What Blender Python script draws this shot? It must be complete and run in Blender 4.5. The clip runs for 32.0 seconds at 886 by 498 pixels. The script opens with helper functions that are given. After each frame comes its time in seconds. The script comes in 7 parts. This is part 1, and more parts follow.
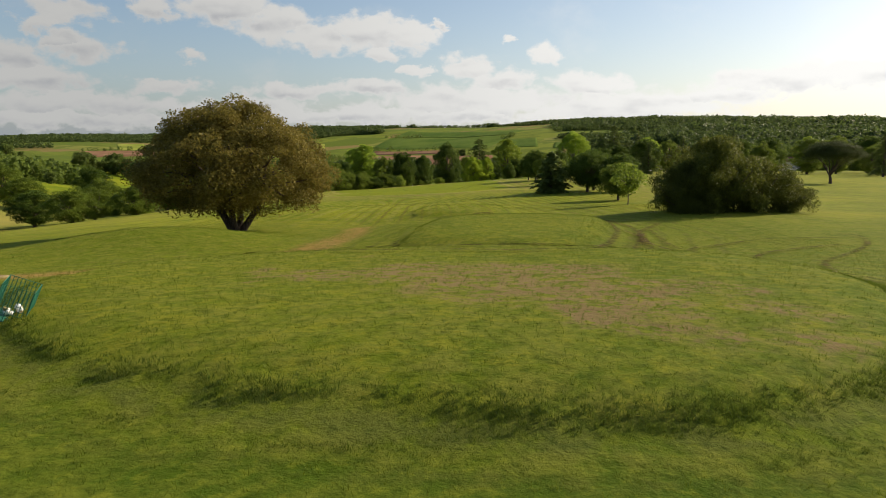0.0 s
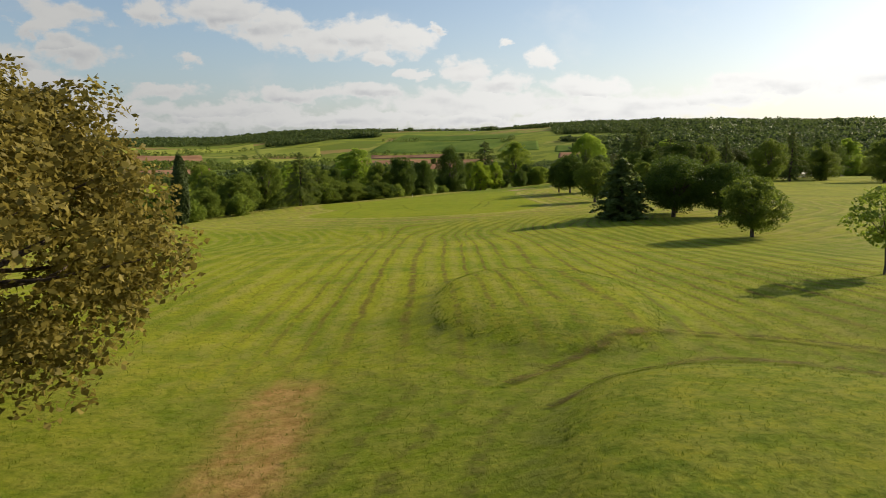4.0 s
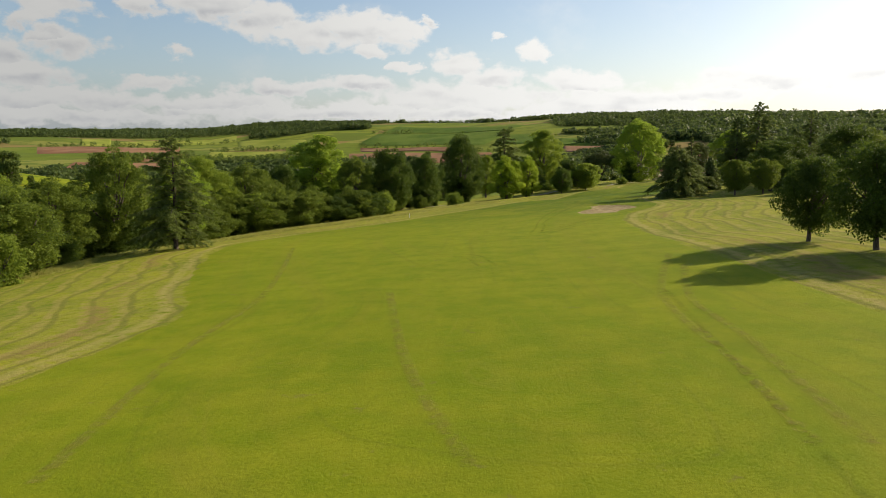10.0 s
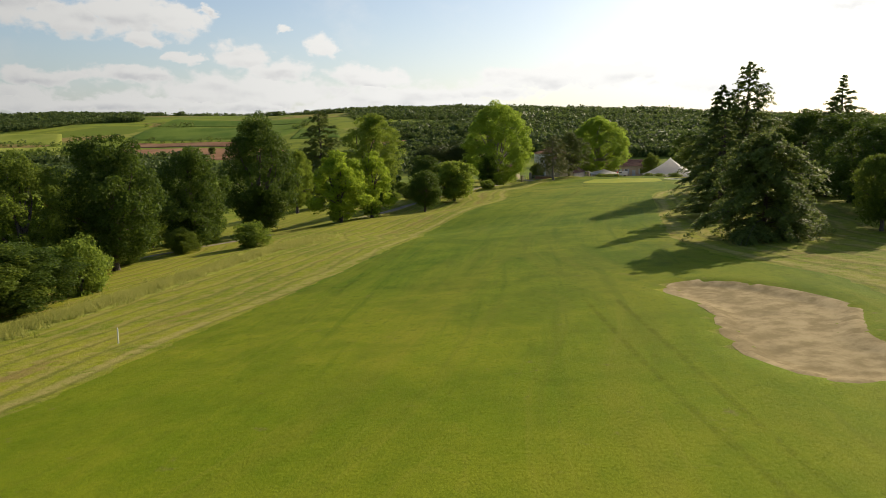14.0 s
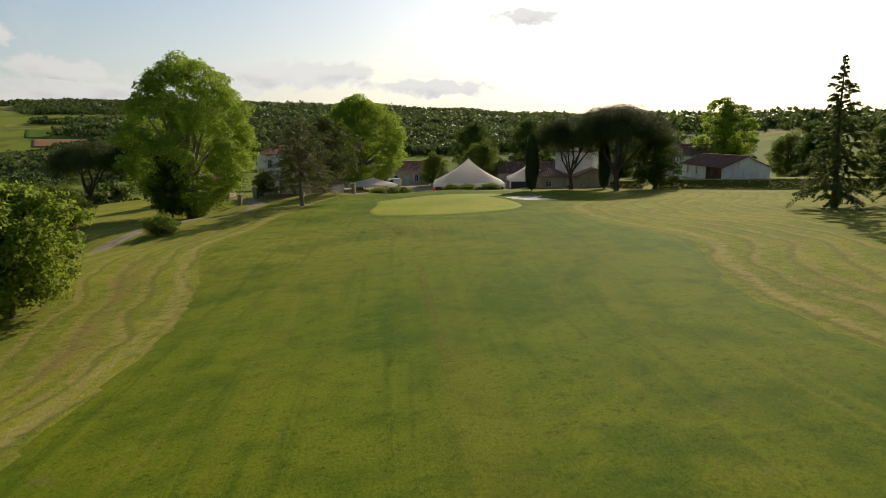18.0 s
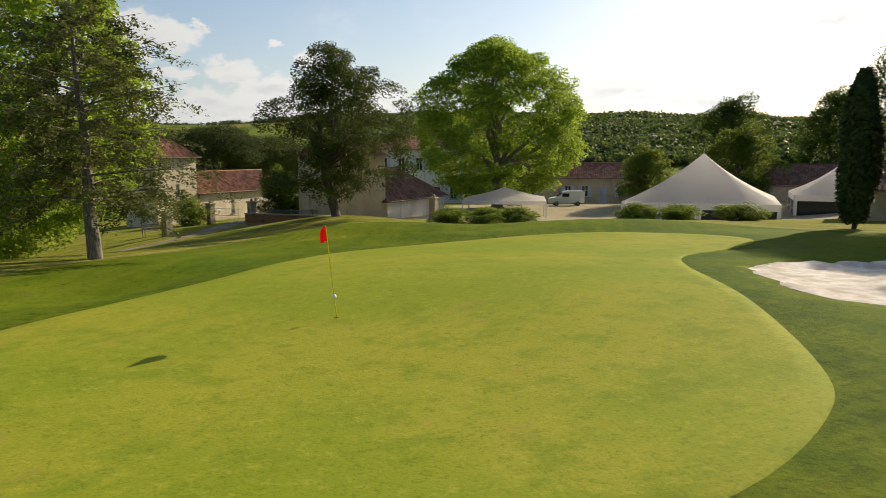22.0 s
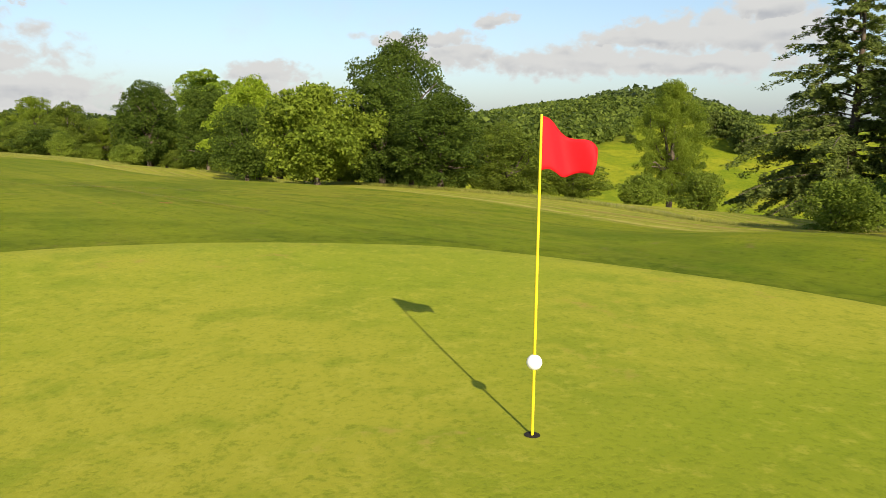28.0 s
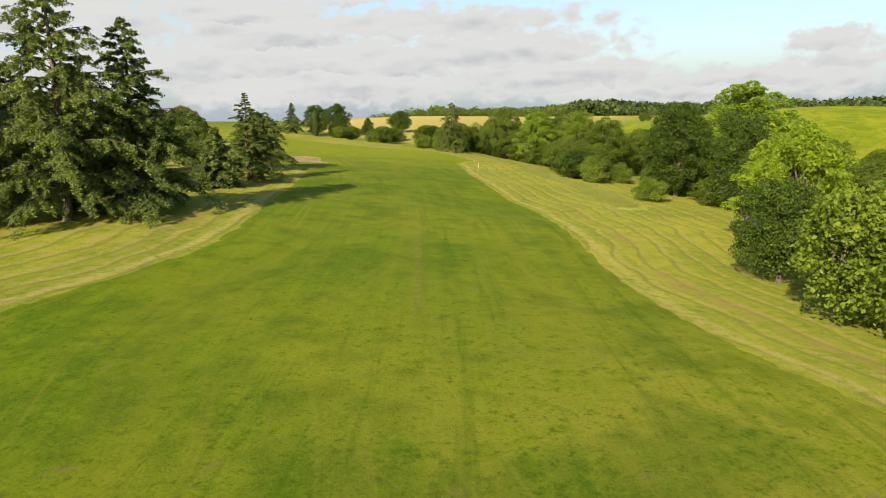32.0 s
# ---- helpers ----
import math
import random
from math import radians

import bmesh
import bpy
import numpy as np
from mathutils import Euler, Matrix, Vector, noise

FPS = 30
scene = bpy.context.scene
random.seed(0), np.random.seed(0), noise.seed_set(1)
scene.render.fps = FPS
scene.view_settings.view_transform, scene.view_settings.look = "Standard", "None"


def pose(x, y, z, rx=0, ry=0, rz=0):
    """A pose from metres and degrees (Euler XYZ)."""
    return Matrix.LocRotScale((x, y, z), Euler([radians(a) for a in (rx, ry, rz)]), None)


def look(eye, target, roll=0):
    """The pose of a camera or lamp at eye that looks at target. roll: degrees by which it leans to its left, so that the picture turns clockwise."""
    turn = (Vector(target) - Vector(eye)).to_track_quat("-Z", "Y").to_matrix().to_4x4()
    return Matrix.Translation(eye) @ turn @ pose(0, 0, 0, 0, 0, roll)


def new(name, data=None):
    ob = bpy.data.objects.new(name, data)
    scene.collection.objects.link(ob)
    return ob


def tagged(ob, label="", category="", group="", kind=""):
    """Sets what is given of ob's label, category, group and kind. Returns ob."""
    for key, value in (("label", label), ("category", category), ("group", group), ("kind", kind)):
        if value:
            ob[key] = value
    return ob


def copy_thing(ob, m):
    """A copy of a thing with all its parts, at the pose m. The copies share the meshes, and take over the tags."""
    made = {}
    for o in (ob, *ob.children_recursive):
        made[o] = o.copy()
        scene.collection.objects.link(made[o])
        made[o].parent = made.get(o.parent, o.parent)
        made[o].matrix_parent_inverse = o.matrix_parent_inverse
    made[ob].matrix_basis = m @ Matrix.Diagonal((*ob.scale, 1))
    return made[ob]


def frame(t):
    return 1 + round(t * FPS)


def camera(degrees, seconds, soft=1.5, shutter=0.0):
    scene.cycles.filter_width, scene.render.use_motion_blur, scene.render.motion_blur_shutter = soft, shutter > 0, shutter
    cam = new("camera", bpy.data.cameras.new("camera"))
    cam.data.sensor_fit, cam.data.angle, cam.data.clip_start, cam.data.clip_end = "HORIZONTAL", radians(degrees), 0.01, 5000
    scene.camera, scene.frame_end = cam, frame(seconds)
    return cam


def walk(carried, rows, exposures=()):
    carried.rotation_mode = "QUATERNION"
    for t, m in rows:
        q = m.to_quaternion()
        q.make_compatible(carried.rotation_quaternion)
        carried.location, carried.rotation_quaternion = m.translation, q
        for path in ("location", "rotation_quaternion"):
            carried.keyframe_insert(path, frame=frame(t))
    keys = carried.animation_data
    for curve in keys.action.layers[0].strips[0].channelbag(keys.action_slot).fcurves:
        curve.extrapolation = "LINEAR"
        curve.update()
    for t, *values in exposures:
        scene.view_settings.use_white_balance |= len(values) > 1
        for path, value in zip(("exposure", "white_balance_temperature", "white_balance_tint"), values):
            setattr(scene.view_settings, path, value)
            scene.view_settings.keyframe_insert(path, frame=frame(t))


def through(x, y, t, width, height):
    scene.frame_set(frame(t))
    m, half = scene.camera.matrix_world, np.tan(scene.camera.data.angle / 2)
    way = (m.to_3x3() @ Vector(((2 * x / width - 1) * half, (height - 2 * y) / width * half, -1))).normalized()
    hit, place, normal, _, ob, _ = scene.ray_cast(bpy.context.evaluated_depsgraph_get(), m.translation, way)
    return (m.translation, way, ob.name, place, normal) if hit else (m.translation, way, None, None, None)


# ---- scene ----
cam = camera(64.1, 32.0, soft=0.8, shutter=0.08)
# seconds, eye, yaw, pitch, roll; the origin is the hole on the green
ROWS = [
    (0, -84.03, -328.39, 11.44, -0.35, -8.18, -0.15),
    (0.5, -84.42, -325.46, 11.42, -0.43, -8.17, -0.03),
    (1, -84.56, -322.31, 11.45, -0.33, -8.15, -0.02),
    (1.5, -84.71, -318.85, 11.49, -0.41, -8.14, 0.01),
    (2, -84.94, -314.70, 11.56, -0.57, -8.11, 0.03),
    (2.5, -85.00, -310.39, 11.56, -0.62, -8.05, -0.13),
    (3, -85.25, -305.15, 11.54, -0.63, -8.00, -0.20),
    (3.5, -85.54, -300.75, 11.65, -0.57, -7.95, -0.28),
    (5.5, -87.55, -275.64, 11.19, -0.45, -7.78, -0.12),
    (6, -87.87, -268.81, 11.19, -0.38, -7.75, -0.07),
    (6.5, -88.12, -261.76, 11.12, -0.29, -7.70, -0.09),
    (7, -88.23, -255.01, 11.28, -0.15, -7.84, 0.04),
    (7.5, -88.41, -248.12, 11.36, -0.11, -7.95, 0.03),
    (8, -88.62, -241.24, 11.28, -0.02, -8.05, 0.12),
    (8.5, -88.93, -234.65, 11.14, -0.08, -8.15, 0.14),
    (9, -89.16, -227.73, 11.01, -0.31, -8.28, 0.12),
    (9.5, -89.39, -220.94, 10.82, -0.73, -8.38, 0.09),
    (10, -89.53, -213.87, 10.52, -1.27, -8.42, 0.00),
    (10.5, -89.60, -207.17, 10.37, -1.76, -8.51, -0.07),
    (11, -90.17, -199.67, 10.09, -2.95, -8.59, -0.07),
    (11.5, -90.41, -191.51, 10.08, -4.97, -8.76, -0.02),
    (12, -90.81, -182.39, 9.96, -7.23, -8.73, -0.28),
    (12.5, -90.82, -172.96, 10.01, -9.48, -8.80, -0.22),
    (13, -90.10, -162.57, 9.80, -11.85, -8.84, -0.02),
    (13.5, -88.98, -151.84, 9.54, -14.65, -8.82, -0.01),
    (14, -87.37, -141.30, 9.17, -17.83, -8.78, -0.03),
    (14.5, -84.91, -130.13, 8.89, -21.26, -8.74, -0.13),
    (15, -82.05, -119.71, 8.88, -25.52, -8.88, -0.16),
    (15.5, -78.51, -109.21, 8.70, -30.01, -8.88, -0.20),
    (17.5, -58.63, -71.63, 7.95, -39.63, -8.93, -0.28),
    (18, -51.88, -62.73, 7.60, -40.10, -8.84, -0.17),
    (18.5, -45.21, -54.62, 7.32, -40.47, -8.83, -0.07),
    (19, -37.79, -46.78, 6.87, -40.54, -8.60, -0.25),
    (19.5, -30.42, -38.84, 6.50, -40.53, -8.46, -0.27),
    (20, -23.39, -31.86, 6.08, -40.61, -8.42, -0.25),
    (20.5, -16.87, -25.97, 5.87, -39.53, -8.28, -0.31),
    (21, -11.19, -21.21, 5.37, -35.44, -8.00, -0.24),
    (21.5, -6.59, -17.97, 4.54, -28.92, -7.76, -0.05),
    (22, -2.67, -15.49, 3.66, -18.52, -7.68, -0.15),
    (22.5, 0.31, -13.29, 3.04, -6.33, -7.84, 0.13),
    (23, 2.40, -11.06, 2.59, 5.02, -7.94, 0.11),
    (23.5, 3.86, -9.09, 2.27, 15.46, -7.95, -0.10),
    (24, 4.89, -7.43, 2.09, 25.38, -7.94, -0.15),
    (24.5, 5.54, -5.91, 1.98, 36.13, -8.04, 0.16),
    (25, 5.76, -4.42, 1.90, 48.01, -8.25, 0.84),
    (25.5, 5.88, -3.27, 1.85, 59.10, -8.49, 0.90),
    (26, 5.83, -2.27, 1.80, 69.91, -8.68, 0.72),
    (26.5, 5.73, -1.42, 1.76, 80.10, -8.94, 0.94),
    (28.5, 4.19, 0.53, 2.32, 106.35, -9.51, -0.11),
    (29, 4.05, 0.74, 3.05, 112.39, -9.64, -0.13),
    (29.5, 3.01, 0.90, 3.88, 118.47, -9.84, -0.31),
    (30, 1.41, 0.28, 4.70, 124.00, -9.99, -0.25),
    (30.5, -0.49, -0.53, 5.54, 128.81, -10.14, -0.37),
    (31, -2.87, -1.86, 6.51, 133.78, -10.32, -0.43),
    (31.5, -6.18, -3.78, 7.58, 138.83, -10.54, -0.87),
    (32, -9.29, -5.80, 8.80, 142.84, -10.78, -1.45),
]
walk(cam, [(t, pose(x, y, z, 90 + pitch, 0, yaw) @ pose(0, 0, 0, 0, 0, roll)) for t, x, y, z, yaw, pitch, roll in ROWS],
     exposures=[(0.0, 0.33), (9.0, 0.45), (12.0, 0.38), (15.0, 0.28), (18.0, -0.02), (20.0, 0.04), (21.0, 0.16), (22.0, 0.34), (23.0, 0.58), (24.0, 0.95), (26.0, 1.0), (29.0, 0.72), (30.0, 0.78), (32.0, 0.88)])

# ---- light ----
SUN = Vector((0.80, 0.415, 0.45)).normalized()
lamp = bpy.data.lights.new("sun", "SUN")
lamp.energy, lamp.angle, lamp.color = 5.0, radians(0.6), (1.0, 0.85, 0.62)
new("sun", lamp).matrix_basis = look(SUN * 300, (0, 0, 0))


def nodes_of(tree):
    tree.nodes.clear()
    return tree.nodes, tree.links


def add(tree, kind, ins=None, **props):
    n = tree.nodes.new(kind)
    for k, v in props.items():
        setattr(n, k, v)
    for k, v in (ins or {}).items():
        if isinstance(v, bpy.types.NodeSocket):
            tree.links.new(v, n.inputs[k])
        else:
            n.inputs[k].default_value = v
    return n


def math_node(tree, op, a, b=0.0, c=0.0, clamp=False):
    return add(tree, "ShaderNodeMath", {0: a, 1: b, 2: c}, operation=op, use_clamp=clamp).outputs[0]


def smooth(tree, v, lo, hi):
    return add(tree, "ShaderNodeMapRange", {"Value": v, "From Min": lo, "From Max": hi}, interpolation_type="SMOOTHSTEP").outputs[0]


def noise_tex(tree, vec, scale, detail=4.0, rough=0.55, distort=0.0):
    return add(tree, "ShaderNodeTexNoise", {"Vector": vec, "Scale": scale, "Detail": detail, "Roughness": rough, "Distortion": distort}).outputs["Fac"]


def mixc(tree, fac, a, b):
    n = add(tree, "ShaderNodeMix", data_type="RGBA")
    for sock, v in ((n.inputs["Factor"], fac), (n.inputs[6], a), (n.inputs[7], b)):
        if isinstance(v, bpy.types.NodeSocket):
            tree.links.new(v, sock)
        else:
            sock.default_value = v if isinstance(v, float) else (*v, 1)
    return n.outputs[2]


def build_sky():
    world = bpy.data.worlds.new("world")
    scene.world = world
    world.use_nodes = True
    tree = world.node_tree
    nodes_of(tree)
    sky = add(tree, "ShaderNodeTexSky", sky_type="NISHITA", sun_disc=False, sun_elevation=math.asin(SUN.z),
              sun_rotation=math.atan2(SUN.x, SUN.y), air_density=1.0, dust_density=1.6, ozone_density=1.3, altitude=150.0)
    way = add(tree, "ShaderNodeTexCoord").outputs["Generated"]
    xyz = add(tree, "ShaderNodeSeparateXYZ", {0: way})
    x, y, z = xyz.outputs
    # cumulus by heading (degrees, clockwise from +y) and height, with ragged edges
    head = math_node(tree, "MULTIPLY", math_node(tree, "ARCTAN2", x, y), 180 / math.pi)
    high = math_node(tree, "MULTIPLY", math_node(tree, "ARCSINE", z), 180 / math.pi)
    place = add(tree, "ShaderNodeCombineXYZ", {0: head, 1: high, 2: 0.0}).outputs[0]
    squash = add(tree, "ShaderNodeMapping", {"Vector": way, "Scale": (1.0, 1.0, 1.5)}).outputs[0]
    wind = add(tree, "ShaderNodeTexNoise", {"Vector": squash, "Scale": 22.0, "Detail": 5.0, "Roughness": 0.6}).outputs["Color"]
    wind = add(tree, "ShaderNodeVectorMath", {0: wind, 1: (0.5, 0.5, 0.5)}, operation="SUBTRACT").outputs[0]
    wind = add(tree, "ShaderNodeVectorMath", {0: wind, 1: (5.0, 2.2, 0.0)}, operation="MULTIPLY").outputs[0]
    place = add(tree, "ShaderNodeVectorMath", {0: place, 1: wind}, operation="ADD").outputs[0]
    near, inner = 9.0, (0.0, 0.0, 0.0)
    for a, e, wa, we in CLOUDS_NORTH + CLOUDS_LOW + CLOUDS_WEST + CLOUDS_SOUTH:
        v = add(tree, "ShaderNodeVectorMath", {0: place, 1: (a, e, 0.0)}, operation="SUBTRACT").outputs[0]
        v = add(tree, "ShaderNodeVectorMath", {0: v, 1: (1 / wa, 1 / we, 0.0)}, operation="MULTIPLY").outputs[0]
        d = add(tree, "ShaderNodeVectorMath", {0: v}, operation="LENGTH").outputs["Value"]
        closer = math_node(tree, "LESS_THAN", d, near)
        inner = add(tree, "ShaderNodeMix", {0: closer, 4: inner, 5: v}, data_type="VECTOR").outputs[1]
        near = math_node(tree, "MINIMUM", d, near)
    puffs = noise_tex(tree, squash, 40.0, 5.0, 0.52, 0.2)
    layers = add(tree, "ShaderNodeMapping", {"Vector": way, "Scale": (1.0, 1.0, 3.4)}).outputs[0]
    soft = noise_tex(tree, layers, 9.0, 3.0, 0.42)
    above = add(tree, "ShaderNodeVectorMath", {0: layers, 1: (0.006, 0.003, 0.03)}, operation="ADD").outputs[0]
    billow = noise_tex(tree, above, 9.0, 3.0, 0.42)
    dense = math_node(tree, "ADD", math_node(tree, "SUBTRACT", 1.0, near), math_node(tree, "MULTIPLY", math_node(tree, "SUBTRACT", puffs, 0.5), 1.5))
    veil = math_node(tree, "MULTIPLY", smooth(tree, noise_tex(tree, squash, 7.0, 5.0, 0.6), 0.5, 0.8), 0.3)
    mask = math_node(tree, "MAXIMUM", smooth(tree, dense, -0.12, 0.42), veil)
    tall = add(tree, "ShaderNodeSeparateXYZ", {0: inner}).outputs[1]
    lit = math_node(tree, "ADD", math_node(tree, "MULTIPLY", tall, 0.8), math_node(tree, "MULTIPLY", math_node(tree, "SUBTRACT", soft, billow), 3.6))
    core = math_node(tree, "MULTIPLY", smooth(tree, lit, 0.3, -1.1), smooth(tree, dense, 0.1, 0.9))
    # the bright hazy side towards the sun
    toward = add(tree, "ShaderNodeVectorMath", {0: way, 1: tuple(SUN)}, operation="DOT_PRODUCT").outputs["Value"]
    glow = smooth(tree, toward, 0.0, 0.98)
    white = mixc(tree, glow, (4.15, 4.15, 4.05), (8.6, 8.5, 8.2))
    grey = mixc(tree, glow, (2.75, 2.85, 3.05), (6.4, 6.35, 6.3))
    cloud = mixc(tree, core, white, grey)
    haze = math_node(tree, "MULTIPLY", math_node(tree, "EXPONENT", math_node(tree, "MULTIPLY", math_node(tree, "MAXIMUM", z, 0.0), -13.0)), 0.8)
    base = mixc(tree, haze, sky.outputs[0], mixc(tree, glow, (2.5, 2.9, 3.45), (8.3, 8.25, 8.0)))
    colour = mixc(tree, mask, base, cloud)
    back = add(tree, "ShaderNodeBackground", {"Color": colour, "Strength": 0.098})
    out = add(tree, "ShaderNodeOutputWorld")
    tree.links.new(back.outputs[0], out.inputs[0])


# heading, height, half-widths in degrees
CLOUDS_NORTH = [(-16.1, 10.2, 4.1, 1.5), (-12.4, 9.3, 3.4, 1.5), (-9.0, 8.3, 3.6, 1.2), (-5.7, 8.8, 3.4, 1.7), (-2.2, 8.5, 2.6, 1.3), (-3.8, 7.2, 1.8, 0.7), (-21.4, 10.0, 1.6, 0.9), (-27.4, 9.4, 3.2, 1.1), (-28.6, 8.5, 1.3, 0.7),
                (-25.8, 6.9, 2.6, 1.1), (-26.8, 7.6, 1.4, 0.8), (-29.8, 6.2, 2.3, 1.5), (-29.1, 4.7, 4.5, 1.1), (-18.6, 6.6, 1.5, 0.6), (5.3, 8.3, 0.9, 0.45), (8.6, 6.9, 1.6, 0.9), (2.0, 6.3, 2.5, 1.0), (-1.6, 6.0, 1.0, 0.5), (5.1, 5.1, 3.2, 1.0), (0.1, 9.4, 0.8, 0.5)]
CLOUDS_LOW = [(-20.3, 4.6, 3.2, 0.6), (-5.6, 4.5, 3.2, 0.7), (-11.3, 4.2, 4.1, 0.7), (-16.4, 3.1, 9.0, 0.8), (3.3, 3.6, 11.0, 1.3), (12.1, 4.8, 3.6, 1.1), (14.3, 3.0, 9.0, 1.6), (-27.1, 3.1, 8.2, 1.1), (-5.6, 2.5, 23.0, 0.8), (-28.0, 1.9, 13.7, 0.7),
              (46.4, 9.2, 3.4, 0.6), (25.2, 4.6, 5.9, 1.0), (30.7, 4.9, 5.0, 1.3), (39.5, 4.0, 5.0, 0.8), (22.0, 3.7, 4.0, 0.9)]
CLOUDS_WEST = [(-96.6, 8.5, 2.2, 0.7), (-76.5, 8.9, 3.2, 1.8), (-78.2, 7.0, 9.0, 1.8), (-85.8, 7.0, 5.0, 1.2), (-90.7, 5.3, 9.0, 1.3), (-82.5, 5.0, 11.9, 1.1), (-65.9, 7.0, 2.3, 2.2), (-62.0, 8.7, 4.6, 1.6), (-45.1, 10.4, 10.5, 1.3), (-42.1, 5.9, 4.3, 1.5),
               (-37.2, 6.3, 2.0, 1.3), (-43.5, 3.5, 3.2, 0.7), (-44.7, 7.3, 1.8, 0.5), (-39.9, 4.4, 3.6, 0.9), (-43.5, 2.1, 5.5, 0.7), (-48.2, 5.1, 1.2, 0.6), (-50.0, 3.7, 4.0, 0.7)]
CLOUDS_SOUTH = [(-143.9, 6.8, 16.0, 1.5), (-155.8, 6.2, 9.1, 2.2), (-136.8, 4.7, 10.5, 2.0), (-148.1, 4.3, 18.0, 2.2), (-151.3, 2.4, 16.0, 1.8), (-134.2, 2.7, 11.0, 1.6), (-157.7, 7.8, 8.2, 1.8), (-131.1, 8.9, 3.0, 0.5), (-114.5, 4.2, 3.6, 1.1), (-113.7, 3.1, 5.0, 0.9),
                (-118.7, 2.0, 10.0, 1.2), (-102.4, 7.1, 5.0, 0.7), (-99.9, 5.7, 5.0, 1.2), (-125.3, 1.2, 13.7, 0.9), (-149.0, 8.7, 3.2, 0.5), (-168.3, 6.9, 9.1, 2.0), (-164.0, 3.9, 15.0, 2.3)]
build_sky()

# ---- materials ----
MATS = {}


def material(name, build):
    if name not in MATS:
        m = bpy.data.materials.new(name)
        m.use_nodes = True
        tree = m.node_tree
        nodes_of(tree)
        out = add(tree, "ShaderNodeOutputMaterial")
        tree.links.new(build(tree), out.inputs[0])
        MATS[name] = m
    return MATS[name]


def spot(tree):
    return add(tree, "ShaderNodeNewGeometry").outputs["Position"]


def principled(tree, colour, rough=0.8, normal=None, metal=0.0, spec=0.3, fuzz=0.0, fuzz_tint=(0.62, 0.68, 0.06)):
    n = add(tree, "ShaderNodeBsdfPrincipled", {"Roughness": rough, "Metallic": metal, "Specular IOR Level": spec})
    if fuzz:
        n.inputs["Sheen Weight"].default_value, n.inputs["Sheen Roughness"].default_value = fuzz, 0.45
        n.inputs["Sheen Tint"].default_value = (*fuzz_tint, 1)
    if isinstance(colour, bpy.types.NodeSocket):
        tree.links.new(colour, n.inputs["Base Color"])
    else:
        n.inputs["Base Color"].default_value = (*colour, 1)
    if normal is not None:
        tree.links.new(normal, n.inputs["Normal"])
    return n.outputs[0]


def bump(tree, height, strength=0.5, dist=0.1):
    return add(tree, "ShaderNodeBump", {"Height": height, "Strength": strength, "Distance": dist}).outputs[0]


def leaf_mat(name, dark, light, through=0.35, rough=0.55):
    def build(tree):
        geo = add(tree, "ShaderNodeNewGeometry")
        rnd = geo.outputs["Random Per Island"]
        big = smooth(tree, noise_tex(tree, geo.outputs["Position"], 0.35, 2.0), 0.3, 0.7)
        tone = math_node(tree, "ADD", math_node(tree, "MULTIPLY", rnd, 0.75), math_node(tree, "MULTIPLY", big, 0.3))
        own = add(tree, "ShaderNodeObjectInfo").outputs["Random"]
        col = mixc(tree, tone, dark, light)
        col = mixc(tree, math_node(tree, "MULTIPLY", own, 0.25), col, tuple(c * 0.7 for c in dark))
        a = principled(tree, col, rough, spec=0.08)
        warm = mixc(tree, 0.5, col, tuple(min(1, c * 1.5) for c in light))
        b = add(tree, "ShaderNodeBsdfTranslucent", {"Color": warm}).outputs[0]
        mix = add(tree, "ShaderNodeMixShader", {0: through, 1: a, 2: b})
        return mix.outputs[0]
    return material(name, build)


def bark_mat(name, dark, light):
    def build(tree):
        p = spot(tree)
        st = add(tree, "ShaderNodeMapping", {"Vector": p, "Scale": (6.0, 6.0, 1.2)}).outputs[0]
        n = noise_tex(tree, st, 2.5, 6.0, 0.65)
        blot = noise_tex(tree, p, 1.1, 3.0)
        col = mixc(tree, smooth(tree, n, 0.35, 0.68), dark, light)
        col = mixc(tree, smooth(tree, blot, 0.55, 0.7), col, tuple(c * 0.6 + 0.02 for c in light))
        return principled(tree, col, 0.9, bump(tree, n, 0.8, 0.05))
    return material(name, build)


